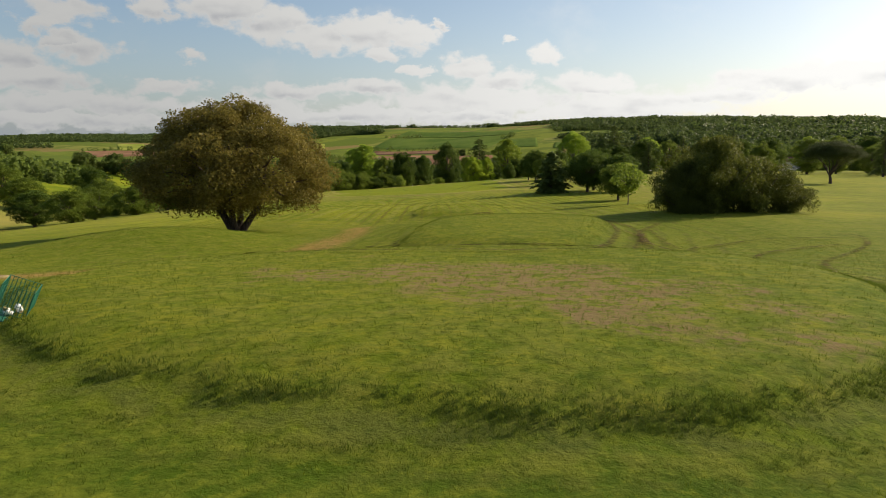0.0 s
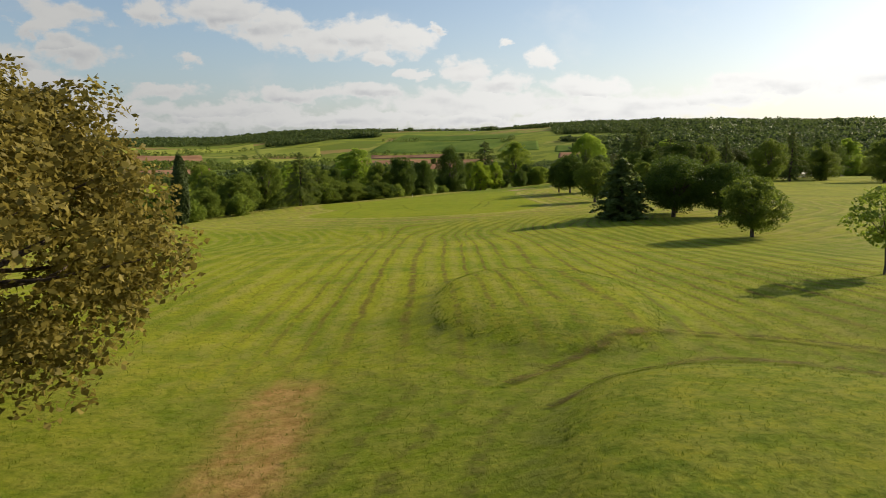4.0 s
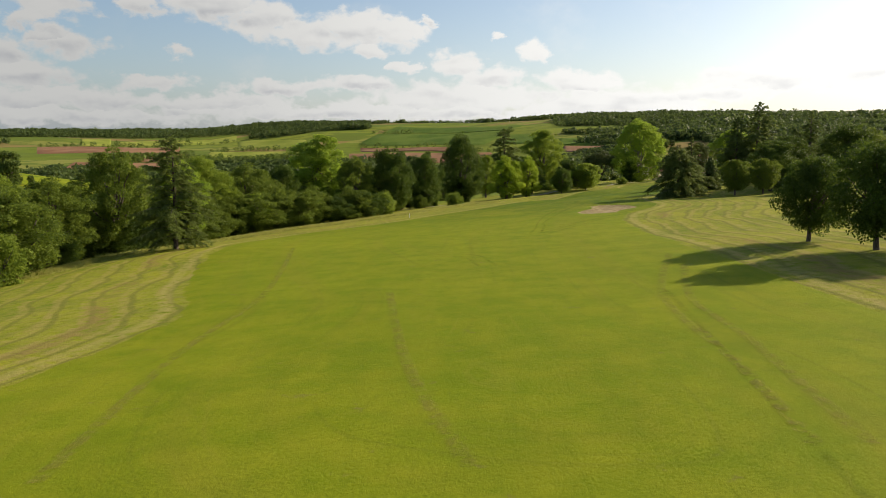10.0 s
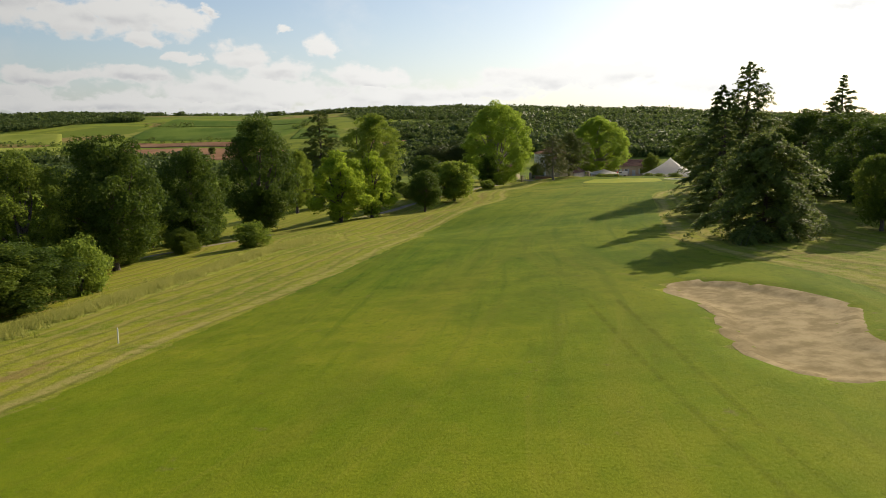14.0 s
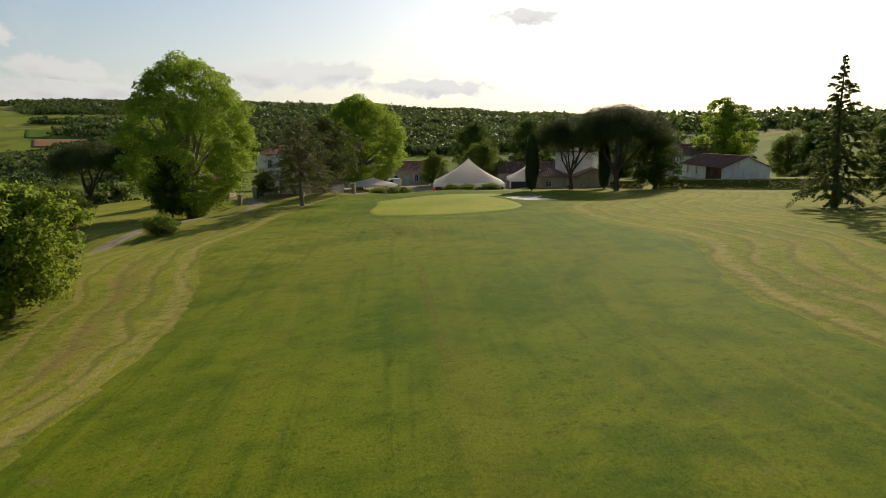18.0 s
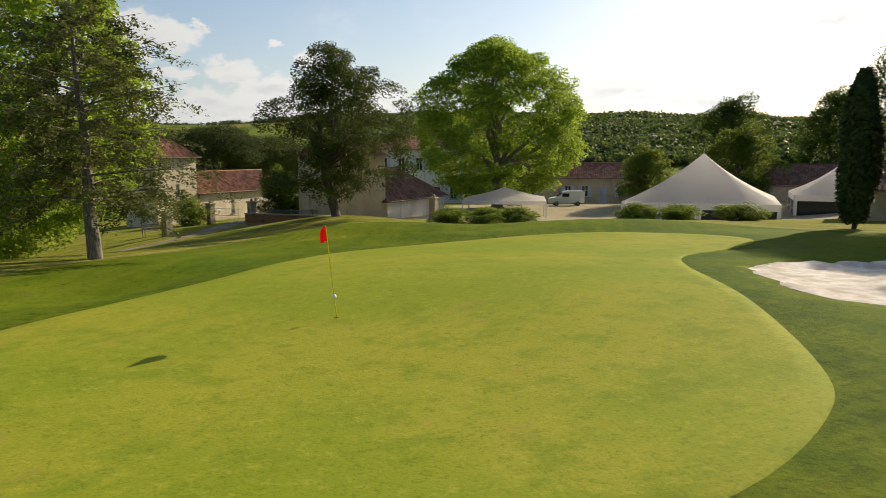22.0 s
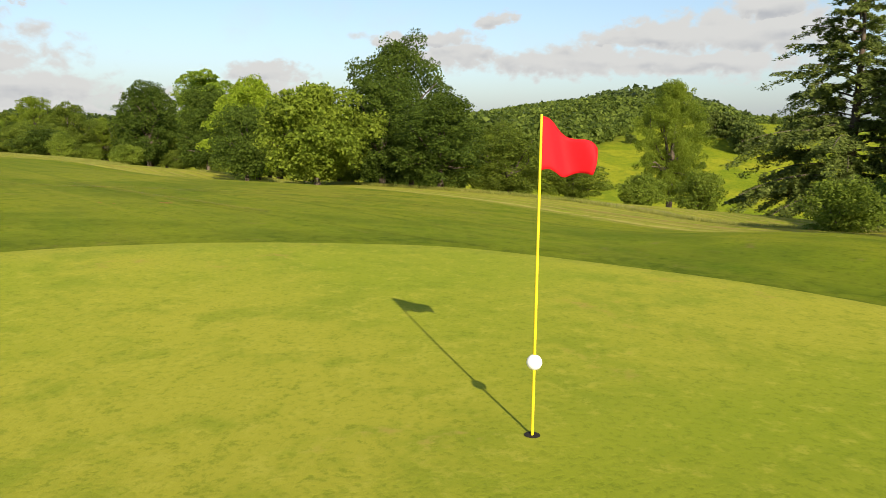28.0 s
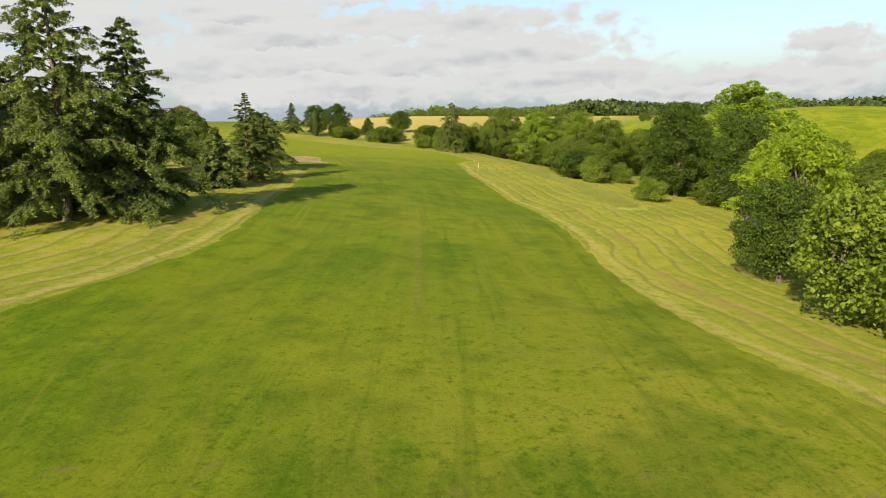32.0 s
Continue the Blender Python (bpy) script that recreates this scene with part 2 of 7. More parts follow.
LEAF = {
    "holm": leaf_mat("holm_leaf", (0.055, 0.052, 0.012), (0.29, 0.235, 0.05), 0.3),
    "plane": leaf_mat("plane_leaf", (0.095, 0.160, 0.016), (0.330, 0.430, 0.050), 0.53),
    "oak": leaf_mat("oak_leaf", (0.047, 0.090, 0.009), (0.195, 0.277, 0.028), 0.45),
    "ash": leaf_mat("ash_leaf", (0.070, 0.115, 0.012), (0.270, 0.340, 0.040), 0.47),
    "mixed": leaf_mat("mixed_leaf", (0.048, 0.080, 0.011), (0.195, 0.250, 0.034), 0.42),
    "lime": leaf_mat("lime_leaf", (0.115, 0.19, 0.013), (0.36, 0.45, 0.040), 0.50),
    "dark_oak": leaf_mat("dark_oak_leaf", (0.028, 0.054, 0.009), (0.110, 0.160, 0.022), 0.36),
    "conifer": leaf_mat("conifer_needle", (0.048, 0.080, 0.020), (0.21, 0.26, 0.065), 0.36),
    "cedar": leaf_mat("cedar_needle", (0.060, 0.090, 0.022), (0.215, 0.265, 0.060), 0.38),
    "pine": leaf_mat("pine_needle", (0.046, 0.060, 0.018), (0.190, 0.205, 0.055), 0.3),
    "stone_pine": leaf_mat("stone_pine_needle", (0.024, 0.037, 0.011), (0.100, 0.125, 0.031), 0.22),
    "thicket": leaf_mat("thicket_leaf", (0.030, 0.042, 0.010), (0.150, 0.165, 0.028), 0.3),
    "hedge": leaf_mat("hedge_leaf", (0.022, 0.036, 0.008), (0.090, 0.120, 0.020), 0.2),
    "cypress": leaf_mat("cypress_leaf", (0.023, 0.040, 0.010), (0.103, 0.133, 0.036), 0.22),
    "shrub": leaf_mat("shrub_leaf", (0.055, 0.092, 0.012), (0.245, 0.315, 0.042), 0.46),
    # far woods: the bluish haze of distance is mixed into this dark leaf colour
    "wood": leaf_mat("hazed_wood_leaf", (0.030, 0.052, 0.016), (0.115, 0.155, 0.040), 0.36),
    "yew": leaf_mat("yew_leaf", (0.024, 0.038, 0.010), (0.115, 0.140, 0.030), 0.24),
    "hill": leaf_mat("hill_leaf", (0.046, 0.076, 0.014), (0.180, 0.235, 0.040), 0.4),
    "far": leaf_mat("far_leaf", (0.038, 0.064, 0.016), (0.165, 0.21, 0.045), 0.4),
    "red": leaf_mat("red_leaf", (0.097, 0.019, 0.014), (0.30, 0.07, 0.037), 0.34),
}
BARK = bark_mat("bark", (0.05, 0.038, 0.028), (0.16, 0.13, 0.10))
BARK_GREY = bark_mat("grey_bark", (0.11, 0.095, 0.08), (0.30, 0.26, 0.22))
BARK_DARK = bark_mat("dark_bark", (0.045, 0.032, 0.025), (0.13, 0.095, 0.07))
BARK_RED = bark_mat("red_bark", (0.10, 0.055, 0.035), (0.27, 0.16, 0.10))
BARK_PALE = bark_mat("pale_bark", (0.12, 0.10, 0.07), (0.34, 0.30, 0.23))

# ---- the lie of the land ----
LAND = [2.624, -6.422, -4.571, -2.057, 1.654, 0.198, 4.311, 7.636, 1.420, 0.277, 1.573, -4.640, -3.356, -0.647, -1.950, -0.053, -3.520, -0.507, 0.818, 3.552]


def bell(x, y, cx, cy, sx, sy, turn=0.0):
    c, s = math.cos(radians(turn)), math.sin(radians(turn))
    u, v = (x - cx) * c + (y - cy) * s, (y - cy) * c - (x - cx) * s
    return np.exp(-(u / sx) ** 2 - (v / sy) ** 2)


def ramp(v, lo, hi):
    t = np.clip((v - lo) / (hi - lo), 0, 1)
    return t * t * (3 - 2 * t)


def inside(px, py, poly):
    poly = np.asarray(poly, float)
    res = np.zeros(np.shape(px), bool)
    for (x0, y0), (x1, y1) in zip(poly, np.roll(poly, -1, 0)):
        cross = ((y0 > py) != (y1 > py)) & (px < (x1 - x0) * (py - y0) / (y1 - y0 + 1e-12) + x0)
        res ^= cross
    return res


def curve(points, closed=True, per=8):
    """A smooth line through a few corner points."""
    p = np.asarray(points, float)
    n = len(p)
    out = []
    for i in range(n if closed else n - 1):
        a, b, c, d = (p[(i + k) % n] if closed else p[min(max(i + k, 0), n - 1)] for k in (-1, 0, 1, 2))
        for t in np.linspace(0, 1, per, endpoint=False):
            out.append(0.5 * (2 * b + (c - a) * t + (2 * a - 5 * b + 4 * c - d) * t ** 2 + (3 * b - a - 3 * c + d) * t ** 3))
    if not closed:
        out.append(p[-1])
    return np.array(out)


def edge_distance(px, py, poly):
    """Metres to the outline, negative inside."""
    best = np.full(np.shape(px), 1e9)
    for (x0, y0), (x1, y1) in zip(poly, np.roll(poly, -1, 0)):
        ex, ey = x1 - x0, y1 - y0
        t = np.clip(((px - x0) * ex + (py - y0) * ey) / (ex * ex + ey * ey + 1e-9), 0, 1)
        best = np.minimum(best, np.hypot(px - x0 - t * ex, py - y0 - t * ey))
    return np.where(inside(px, py, poly), -best, best)


SAND_EAST = curve([(12.4, 0.4), (13.4, 2.4), (16.4, 3.6), (19.5, 1.9), (18.3, 0.2), (15.8, -1.2), (15.4, -3), (14.6, -5.6), (13.2, -6.2), (11.6, -3.6), (11.6, -1.2)])
SAND_NORTH = curve([(3.6, 22.9), (6.5, 23.5), (10.2, 23.3), (12.6, 22.6), (11.2, 22.1), (6, 22.3)])
SAND_FAIRWAY = curve([(-65.4, -110.3), (-62.5, -109.2), (-60.6, -113), (-60.8, -117.8), (-62.6, -120), (-64.3, -121.9), (-65, -124), (-66.5, -125.8), (-69, -125.6), (-70, -122.6), (-68.6, -118.8), (-66.5, -115.3)])


def bumps(x, y):
    """Tees, knolls, hollows and the banks round the green."""
    z = 0.45 * ramp(bell(x, y, -84, -311, 13, 9.5), 0.08, 0.8) + 0.4 * ramp(bell(x, y, -80, -291.5, 7.5, 10.5), 0.15, 0.8)
    z = z + 0.3 * ramp(bell(x, y, -82.3, -270, 5.5, 8), 0.25, 0.75)
    tees = y < -258
    if np.any(tees):
        for poly, up in zip(TEES, (0.35, 0.4, 0.28)):
            d = np.zeros_like(z)
            d[tees] = ramp(-edge_distance(x[tees], y[tees], poly), -0.7, 0.7)
            z = z + up * d
    z = z + 0.9 * bell(x, y, -99, -292, 6, 5) - 0.4 * bell(x, y, -90.5, -280, 3.5, 14) + 0.5 * bell(x, y, -65, -272, 9, 12)
    z = z + 0.75 * bell(x, y, -118, -215, 9, 7) - 0.9 * bell(x, y, -93, -229, 16, 13) - 0.5 * bell(x, y, -70, -246, 14, 12)
    z = z + 0.6 * bell(x, y, 6, 26.5, 7, 2.6, 15) + 0.38 * bell(x, y, 7.5, 20.9, 6, 1.1) + 0.55 * bell(x, y, 20, 23.5, 10, 3, -8) - 0.9 * bell(x, y, -37, 13, 6, 9, 30) + 0.45 * bell(x, y, 26, 4, 6, 3.5, 40)
    z = z + 0.5 * bell(x, y, -14, 6.5, 5, 4) + 0.45 * bell(x, y, -6, 14, 8, 4, 50) + 0.5 * bell(x, y, 5, 3, 9, 10)
    z = z - 0.5 * bell(x, y, -6.5, 9.5, 3.2, 2.2, 40) + 0.6 * bell(x, y, -60, -172, 14, 14) + 0.7 * bell(x, y, -115, -142, 12, 12)
    z = z - 1.2 * bell(x, y, -63, -60, 10, 12) - 1.1 * bell(x, y, -80, -25, 14, 14) - 1.0 * bell(x, y, -14, 36, 7, 9) + 0.9 * bell(x, y, 6, 36, 6, 6) + 0.5 * bell(x, y, -26, -65, 10, 10)
    z = z - 0.9 * ramp(bell(x, y, 42, 44, 20, 16, -35), 0.2, 0.8) - 0.5 * bell(x, y, -42, -23, 9, 9) - 0.9 * bell(x, y, -55, -30, 9, 8) - 0.25 * bell(x, y, 3, -6, 8, 7) - 0.1 * bell(x, y, 0, 0, 6, 6) - 0.3 * bell(x, y, -21, 4, 9, 8) + 0.3 * bell(x, y, -14, 15, 7, 4, 45) + 0.45 * bell(x, y, -12, 18, 10, 3.2, 48)
    for poly, deep in ((SAND_EAST, 0.32), (SAND_NORTH, 0.6), (SAND_FAIRWAY, 0.36)):
        c = poly.mean(0)
        near = np.hypot(x - c[0], y - c[1]) < 14
        if np.any(near):
            d = np.zeros_like(z)
            d[near] = ramp(-edge_distance(x[near], y[near], poly), -0.1, 1.0)
            z = z - deep * d
    return z


# how high the ridges stand round the place (heading clockwise from +y, degrees of height, metres away)
RIM_AT = [-180, -150, -120, -100, -90, -81, -76, -71, -60, -45, -30, -20, -12, 0, 8, 22, 32, 60, 100, 140, 180]
RIM_UP = [0.2, -0.1, -0.15, 0.2, 0.6, 1.6, 1.2, 0.4, 0.3, 0.55, 1.0, 1.1, 1.8, 1.95, 2.3, 2.6, 2.2, 1.3, 1.0, 0.6, 0.2]
RIM_FAR = [900, 700, 620, 640, 660, 680, 700, 900, 1700, 2300, 2300, 2200, 1900, 1600, 1450, 1300, 1200, 1000, 900, 900, 900]


WEST_RISE = 13.0


def ground(x, y):
    x, y = np.asarray(x, float), np.asarray(y, float)
    cx, cy = np.clip(x, -150, 85), np.clip(y, -350, 95)
    u, v = (cx + 50) / 100, (cy + 120) / 200
    k, z = 0, 0.0
    for i in range(5):
        for j in range(6 - i):
            z = z + LAND[k] * u ** i * v ** j
            k += 1
    z = z + bumps(x, y)
    out = np.maximum.reduce([-135 - x, x - 70, -345 - y, y - 85, np.zeros_like(x)])
    w = 1 - ramp(out, 0, 75)
    dx, dy = x + 40, y + 60
    r, head = np.hypot(dx, dy), np.degrees(np.arctan2(dx, dy))
    rim_r = np.interp(head, RIM_AT, RIM_FAR)
    rim_z = np.tan(np.radians(np.interp(head, RIM_AT, RIM_UP))) * rim_r + 6
    floor_z = np.interp(head, [-180, -150, -120, -90, -60, -30, 0, 30, 60, 100, 140, 180], [4, 2, -4, -14, -20, -24, -22, -16, -4, 1, 5, 4])
    t = ramp(r, 0.32 * rim_r, rim_r)
    far = floor_z * (1 - t) + rim_z * t - 0.012 * np.maximum(r - rim_r, 0)
    far = far + 5 * bell(x, y, -300, -420, 150, 150) + 25 * bell(x, y, -330, 70, 120, 170) + WEST_RISE * bell(x, y, -520, 85, 120, 95) + 10 * bell(x, y, -250, -120, 70, 70)
    far = far + (3.0 * np.sin(x / 97 + 1.3) * np.sin(y / 121) + 1.2 * np.sin(x / 37) * np.sin(y / 43 + 2)) * ramp(out, 40, 200)
    return z * w + far * (1 - w)


def gz(x, y):
    return float(ground(x, y))


FAIRWAY = curve([(-98.5, -206.5), (-90, -210.5), (-81, -211), (-74, -207), (-70.5, -197), (-71, -184), (-70.5, -172), (-69, -146), (-65.5, -131), (-60, -122),
                 (-56, -113), (-55.5, -104), (-53, -95), (-47, -85), (-37.5, -70), (-24, -50), (-10, -38.5), (-4, -27), (3, -18), (10, -12.5), (21, -9), (30, -2),
                 (31, 14), (24, 25), (10, 29), (0, 26), (-12, 12), (-22, 3), (-31, -7.5), (-36.5, -20.5), (-42, -31), (-50, -42), (-56, -50), (-64, -60), (-67, -69), (-75, -83),
                 (-82, -94), (-89, -104), (-95, -113), (-101, -118), (-106, -122), (-110, -135), (-110, -150), (-106, -168), (-103, -177), (-103.2, -183), (-105, -191), (-104, -198), (-102, -202.5)], per=5)
GREEN = curve([(-9.4, -1.5), (-8.8, -4.2), (-7.2, -6.9), (-4.9, -8.9), (-1.5, -10.2), (1.8, -10.2), (4.8, -8.8), (6.7, -6.9), (9.2, -2.5), (11.4, 2.6), (14, 6), (18, 8.2), (22, 11.6),
               (22, 15.6), (18.7, 18.9), (13.5, 19.2), (7, 17), (3, 15.2), (0, 12), (-2.5, 8.5), (-5, 5.6), (-7.6, 2.6)], per=6)
TEES = [curve([(-91, -317), (-84, -320.5), (-78, -319.5), (-74, -313), (-75, -306), (-83, -302), (-91, -303), (-95, -309)]),
        curve([(-85.5, -296), (-84.5, -300), (-80, -302), (-77.5, -299), (-74.5, -287), (-78, -280.5), (-83, -282)]),
        curve([(-86, -271.5), (-85, -275.5), (-82, -277.7), (-79.5, -275.5), (-78.7, -269), (-80, -263.5), (-84, -263)])]
TRACK = np.array([(-110, -309), (-101, -305), (-94.6, -303), (-91.5, -301), (-89.8, -297), (-89.3, -290), (-89.3, -284), (-89.6, -279)])
PATH_W = np.array([(-130, -75), (-100, -56), (-82, -46), (-77, -38.5), (-69.5, -31.6), (-58, -22), (-48, -10), (-38, 5), (-29.6, 15.6), (-22, 22), (-14.6, 26.5), (-9.2, 32), (-4, 37.5), (-2, 44), (-0.5, 51), (2, 60)])


def line_distance(px, py, pts):
    best = np.full(np.shape(px), 1e9)
    for (x0, y0), (x1, y1) in zip(pts[:-1], pts[1:]):
        ex, ey = x1 - x0, y1 - y0
        t = np.clip(((px - x0) * ex + (py - y0) * ey) / (ex * ex + ey * ey), 0, 1)
        best = np.minimum(best, np.hypot(px - x0 - t * ex, py - y0 - t * ey))
    return best


MIDDLE = curve([(-84, -345), (-84, -270), (-85, -212), (-86, -170), (-80, -135), (-69, -108), (-56, -80), (-40, -55), (-22, -30), (-8, -12), (4, 6), (20, 40)], False, 4)


def lie(px, py):
    """Metres across and along the line of play."""
    best, lat, run = np.full(np.shape(px), 1e9), np.zeros(np.shape(px)), np.zeros(np.shape(px))
    s = 0.0
    for (x0, y0), (x1, y1) in zip(MIDDLE[:-1], MIDDLE[1:]):
        ex, ey = x1 - x0, y1 - y0
        ln = math.hypot(ex, ey)
        t = np.clip(((px - x0) * ex + (py - y0) * ey) / ln ** 2, 0, 1)
        d = np.hypot(px - x0 - t * ex, py - y0 - t * ey)
        near = d < best
        best = np.where(near, d, best)
        lat = np.where(near, d * np.sign((px - x0) * ey - (py - y0) * ex), lat)
        run = np.where(near, s + t * ln, run)
        s += ln
    return lat, run


def mesh_np(name, v, f, mat=None, smooth_shade=True):
    me = bpy.data.meshes.new(name)
    v, f = np.ascontiguousarray(v, np.float32), np.ascontiguousarray(f, np.int32)
    n, k = f.shape
    me.vertices.add(len(v))
    me.vertices.foreach_set("co", v.ravel())
    me.loops.add(n * k)
    me.loops.foreach_set("vertex_index", f.ravel())
    me.polygons.add(n)
    me.polygons.foreach_set("loop_start", np.arange(n, dtype=np.int32) * k)
    if smooth_shade:
        me.polygons.foreach_set("use_smooth", np.ones(n, bool))
    me.update(calc_edges=True)
    if mat:
        me.materials.append(mat)
    return me


def attribute(me, name, values):
    a = me.attributes.new(name, "FLOAT", "POINT")
    a.data.foreach_set("value", np.ascontiguousarray(values, np.float32))


def attr(tree, name):
    return add(tree, "ShaderNodeAttribute", attribute_name=name).outputs["Fac"]


def turf_colour(tree, p, base, pale, dark):
    """Mown grass: broad patches, streaks along the mower's way, tufts and fine speckle."""
    a = noise_tex(tree, p, 0.06, 3.0)
    b = noise_tex(tree, p, 0.55, 4.0, 0.65)
    c = noise_tex(tree, p, 8.0, 5.0, 0.75)
    d = noise_tex(tree, p, 2.2, 6.0, 0.78)
    way = add(tree, "ShaderNodeCombineXYZ", {0: attr(tree, "lat"), 1: math_node(tree, "MULTIPLY", attr(tree, "along"), 0.035), 2: 0.0}).outputs[0]
    e = noise_tex(tree, way, 0.9, 5.0, 0.68)
    deep = tuple(k * 0.55 for k in dark)
    col = mixc(tree, smooth(tree, a, 0.38, 0.64), base, pale)
    dry = math_node(tree, "MULTIPLY", smooth(tree, noise_tex(tree, p, 0.03, 4.0, 0.6), 0.5, 0.66), smooth(tree, noise_tex(tree, p, 0.8, 4.0, 0.7), 0.4, 0.65))
    col = mixc(tree, math_node(tree, "MULTIPLY", dry, 0.35), col, (0.24, 0.22, 0.022))
    thin = math_node(tree, "MULTIPLY", attr(tree, "parched"), smooth(tree, b, 0.3, 0.62))
    col = mixc(tree, math_node(tree, "MULTIPLY", thin, 0.75), col, (0.29, 0.255, 0.035))
    col = mixc(tree, math_node(tree, "MULTIPLY", smooth(tree, e, 0.5, 0.64), 0.6), col, pale)
    col = mixc(tree, math_node(tree, "MULTIPLY", smooth(tree, e, 0.48, 0.33), 0.6), col, dark)
    col = mixc(tree, math_node(tree, "MULTIPLY", smooth(tree, b, 0.47, 0.66), 0.6), col, dark)
    broad = noise_tex(tree, p, 0.16, 4.0, 0.6, 0.4)
    col = mixc(tree, math_node(tree, "MULTIPLY", smooth(tree, broad, 0.48, 0.64), 0.6), col, dark)
    col = mixc(tree, math_node(tree, "MULTIPLY", smooth(tree, broad, 0.46, 0.32), 0.4), col, tuple(k * 1.1 for k in pale))
    col = mixc(tree, math_node(tree, "MULTIPLY", smooth(tree, d, 0.5, 0.66), 0.42), col, tuple(k * 1.12 for k in pale))
    col = mixc(tree, math_node(tree, "MULTIPLY", smooth(tree, d, 0.48, 0.33), 0.6), col, deep)
    col = mixc(tree, math_node(tree, "MULTIPLY", smooth(tree, c, 0.5, 0.35), 0.45), col, deep)
    col = mixc(tree, math_node(tree, "MULTIPLY", smooth(tree, c, 0.53, 0.7), 0.22), col, tuple(k * 1.25 for k in pale))
    return col, c


G_BASE, G_PALE, G_DARK = (0.128, 0.172, 0.008), (0.218, 0.228, 0.014), (0.060, 0.110, 0.006)
STRAW = (0.265, 0.205, 0.08)
SOIL = (0.17, 0.105, 0.055)


def ground_build(tree):
    p = spot(tree)
    far, edge, tee, track, tall, wood = (attr(tree, n) for n in ("far", "edge", "tee", "track", "tall", "wood"))
    wob = noise_tex(tree, p, 0.35, 3.0)
    fine = noise_tex(tree, p, 1.6, 4.0, 0.65)
    grass, speck = turf_colour(tree, p, G_BASE, G_PALE, G_DARK)
    # swaths left by the mower, following the fairway's edge
    e2 = math_node(tree, "ADD", edge, math_node(tree, "ADD", math_node(tree, "MULTIPLY", noise_tex(tree, p, 0.07, 2.0), 5.0), math_node(tree, "MULTIPLY", wob, 0.8)))
    swath = math_node(tree, "FRACT", math_node(tree, "DIVIDE", e2, 2.1))
    line = math_node(tree, "SUBTRACT", 1.0, smooth(tree, math_node(tree, "ABSOLUTE", math_node(tree, "SUBTRACT", swath, 0.5)), 0.07, 0.2))
    line = math_node(tree, "MULTIPLY", line, smooth(tree, fine, 0.33, 0.58))
    dark_line = math_node(tree, "SUBTRACT", 1.0, smooth(tree, math_node(tree, "ABSOLUTE", math_node(tree, "SUBTRACT", math_node(tree, "FRACT", math_node(tree, "ADD", math_node(tree, "DIVIDE", e2, 2.1), 0.22)), 0.5)), 0.03, 0.14))
    near = math_node(tree, "SUBTRACT", 1.0, smooth(tree, edge, 26.0, 60.0))
    # long tracks from the tees to the fairway, bending aside where they meet it
    lane = math_node(tree, "ADD", attr(tree, "lane"), math_node(tree, "MULTIPLY", math_node(tree, "SUBTRACT", wob, 0.5), 0.5))
    lane = math_node(tree, "FRACT", math_node(tree, "DIVIDE", lane, 1.33))
    busy = attr(tree, "busy")
    rut = math_node(tree, "SUBTRACT", 1.0, smooth(tree, math_node(tree, "ABSOLUTE", math_node(tree, "SUBTRACT", lane, 0.5)), 0.03, 0.14))
    pale = smooth(tree, math_node(tree, "ABSOLUTE", math_node(tree, "SUBTRACT", lane, 0.5)), 0.2, 0.45)
    apron = attr(tree, "apron")
    rough = mixc(tree, math_node(tree, "MULTIPLY", smooth(tree, fine, 0.28, 0.7), 0.42), grass, STRAW)
    rough = mixc(tree, math_node(tree, "MULTIPLY", math_node(tree, "MULTIPLY", line, near), 0.6), rough, STRAW)
    rough = mixc(tree, math_node(tree, "MULTIPLY", math_node(tree, "MULTIPLY", dark_line, near), 0.65), rough, tuple(0.5 * (a + b) for a, b in zip(G_DARK, SOIL)))
    lanes = mixc(tree, math_node(tree, "MULTIPLY", math_node(tree, "MULTIPLY", pale, smooth(tree, fine, 0.3, 0.6)), 0.4), grass, STRAW)
    lanes = mixc(tree, math_node(tree, "MULTIPLY", math_node(tree, "MULTIPLY", rut, smooth(tree, math_node(tree, "ADD", math_node(tree, "MULTIPLY", fine, 0.5), math_node(tree, "MULTIPLY", noise_tex(tree, p, 0.7, 5.0, 0.7), 0.5)), 0.36, 0.56)), busy), lanes, (0.095, 0.058, 0.02))
    rough = mixc(tree, apron, rough, lanes)
    # lush, darker grass on and round the tees, with rings left by the mower
    lush = attr(tree, "lush")
    rough = mixc(tree, math_node(tree, "MULTIPLY", lush, 0.62), rough, mixc(tree, smooth(tree, fine, 0.35, 0.65), (0.045, 0.085, 0.006), (0.105, 0.125, 0.012)))
    ring = math_node(tree, "FRACT", math_node(tree, "DIVIDE", math_node(tree, "ADD", tee, math_node(tree, "MULTIPLY", wob, 0.9)), 1.25))
    ring = math_node(tree, "SUBTRACT", 1.0, smooth(tree, math_node(tree, "ABSOLUTE", math_node(tree, "SUBTRACT", ring, 0.5)), 0.06, 0.2))
    ring = math_node(tree, "MULTIPLY", ring, math_node(tree, "MULTIPLY", smooth(tree, tee, 0.5, 1.2), smooth(tree, tee, 9.0, 4.0)))
    ring = math_node(tree, "MULTIPLY", math_node(tree, "MULTIPLY", ring, smooth(tree, fine, 0.34, 0.6)), math_node(tree, "SUBTRACT", 1.0, apron))
    rough = mixc(tree, math_node(tree, "MULTIPLY", ring, 0.7), rough, (0.06, 0.06, 0.018))
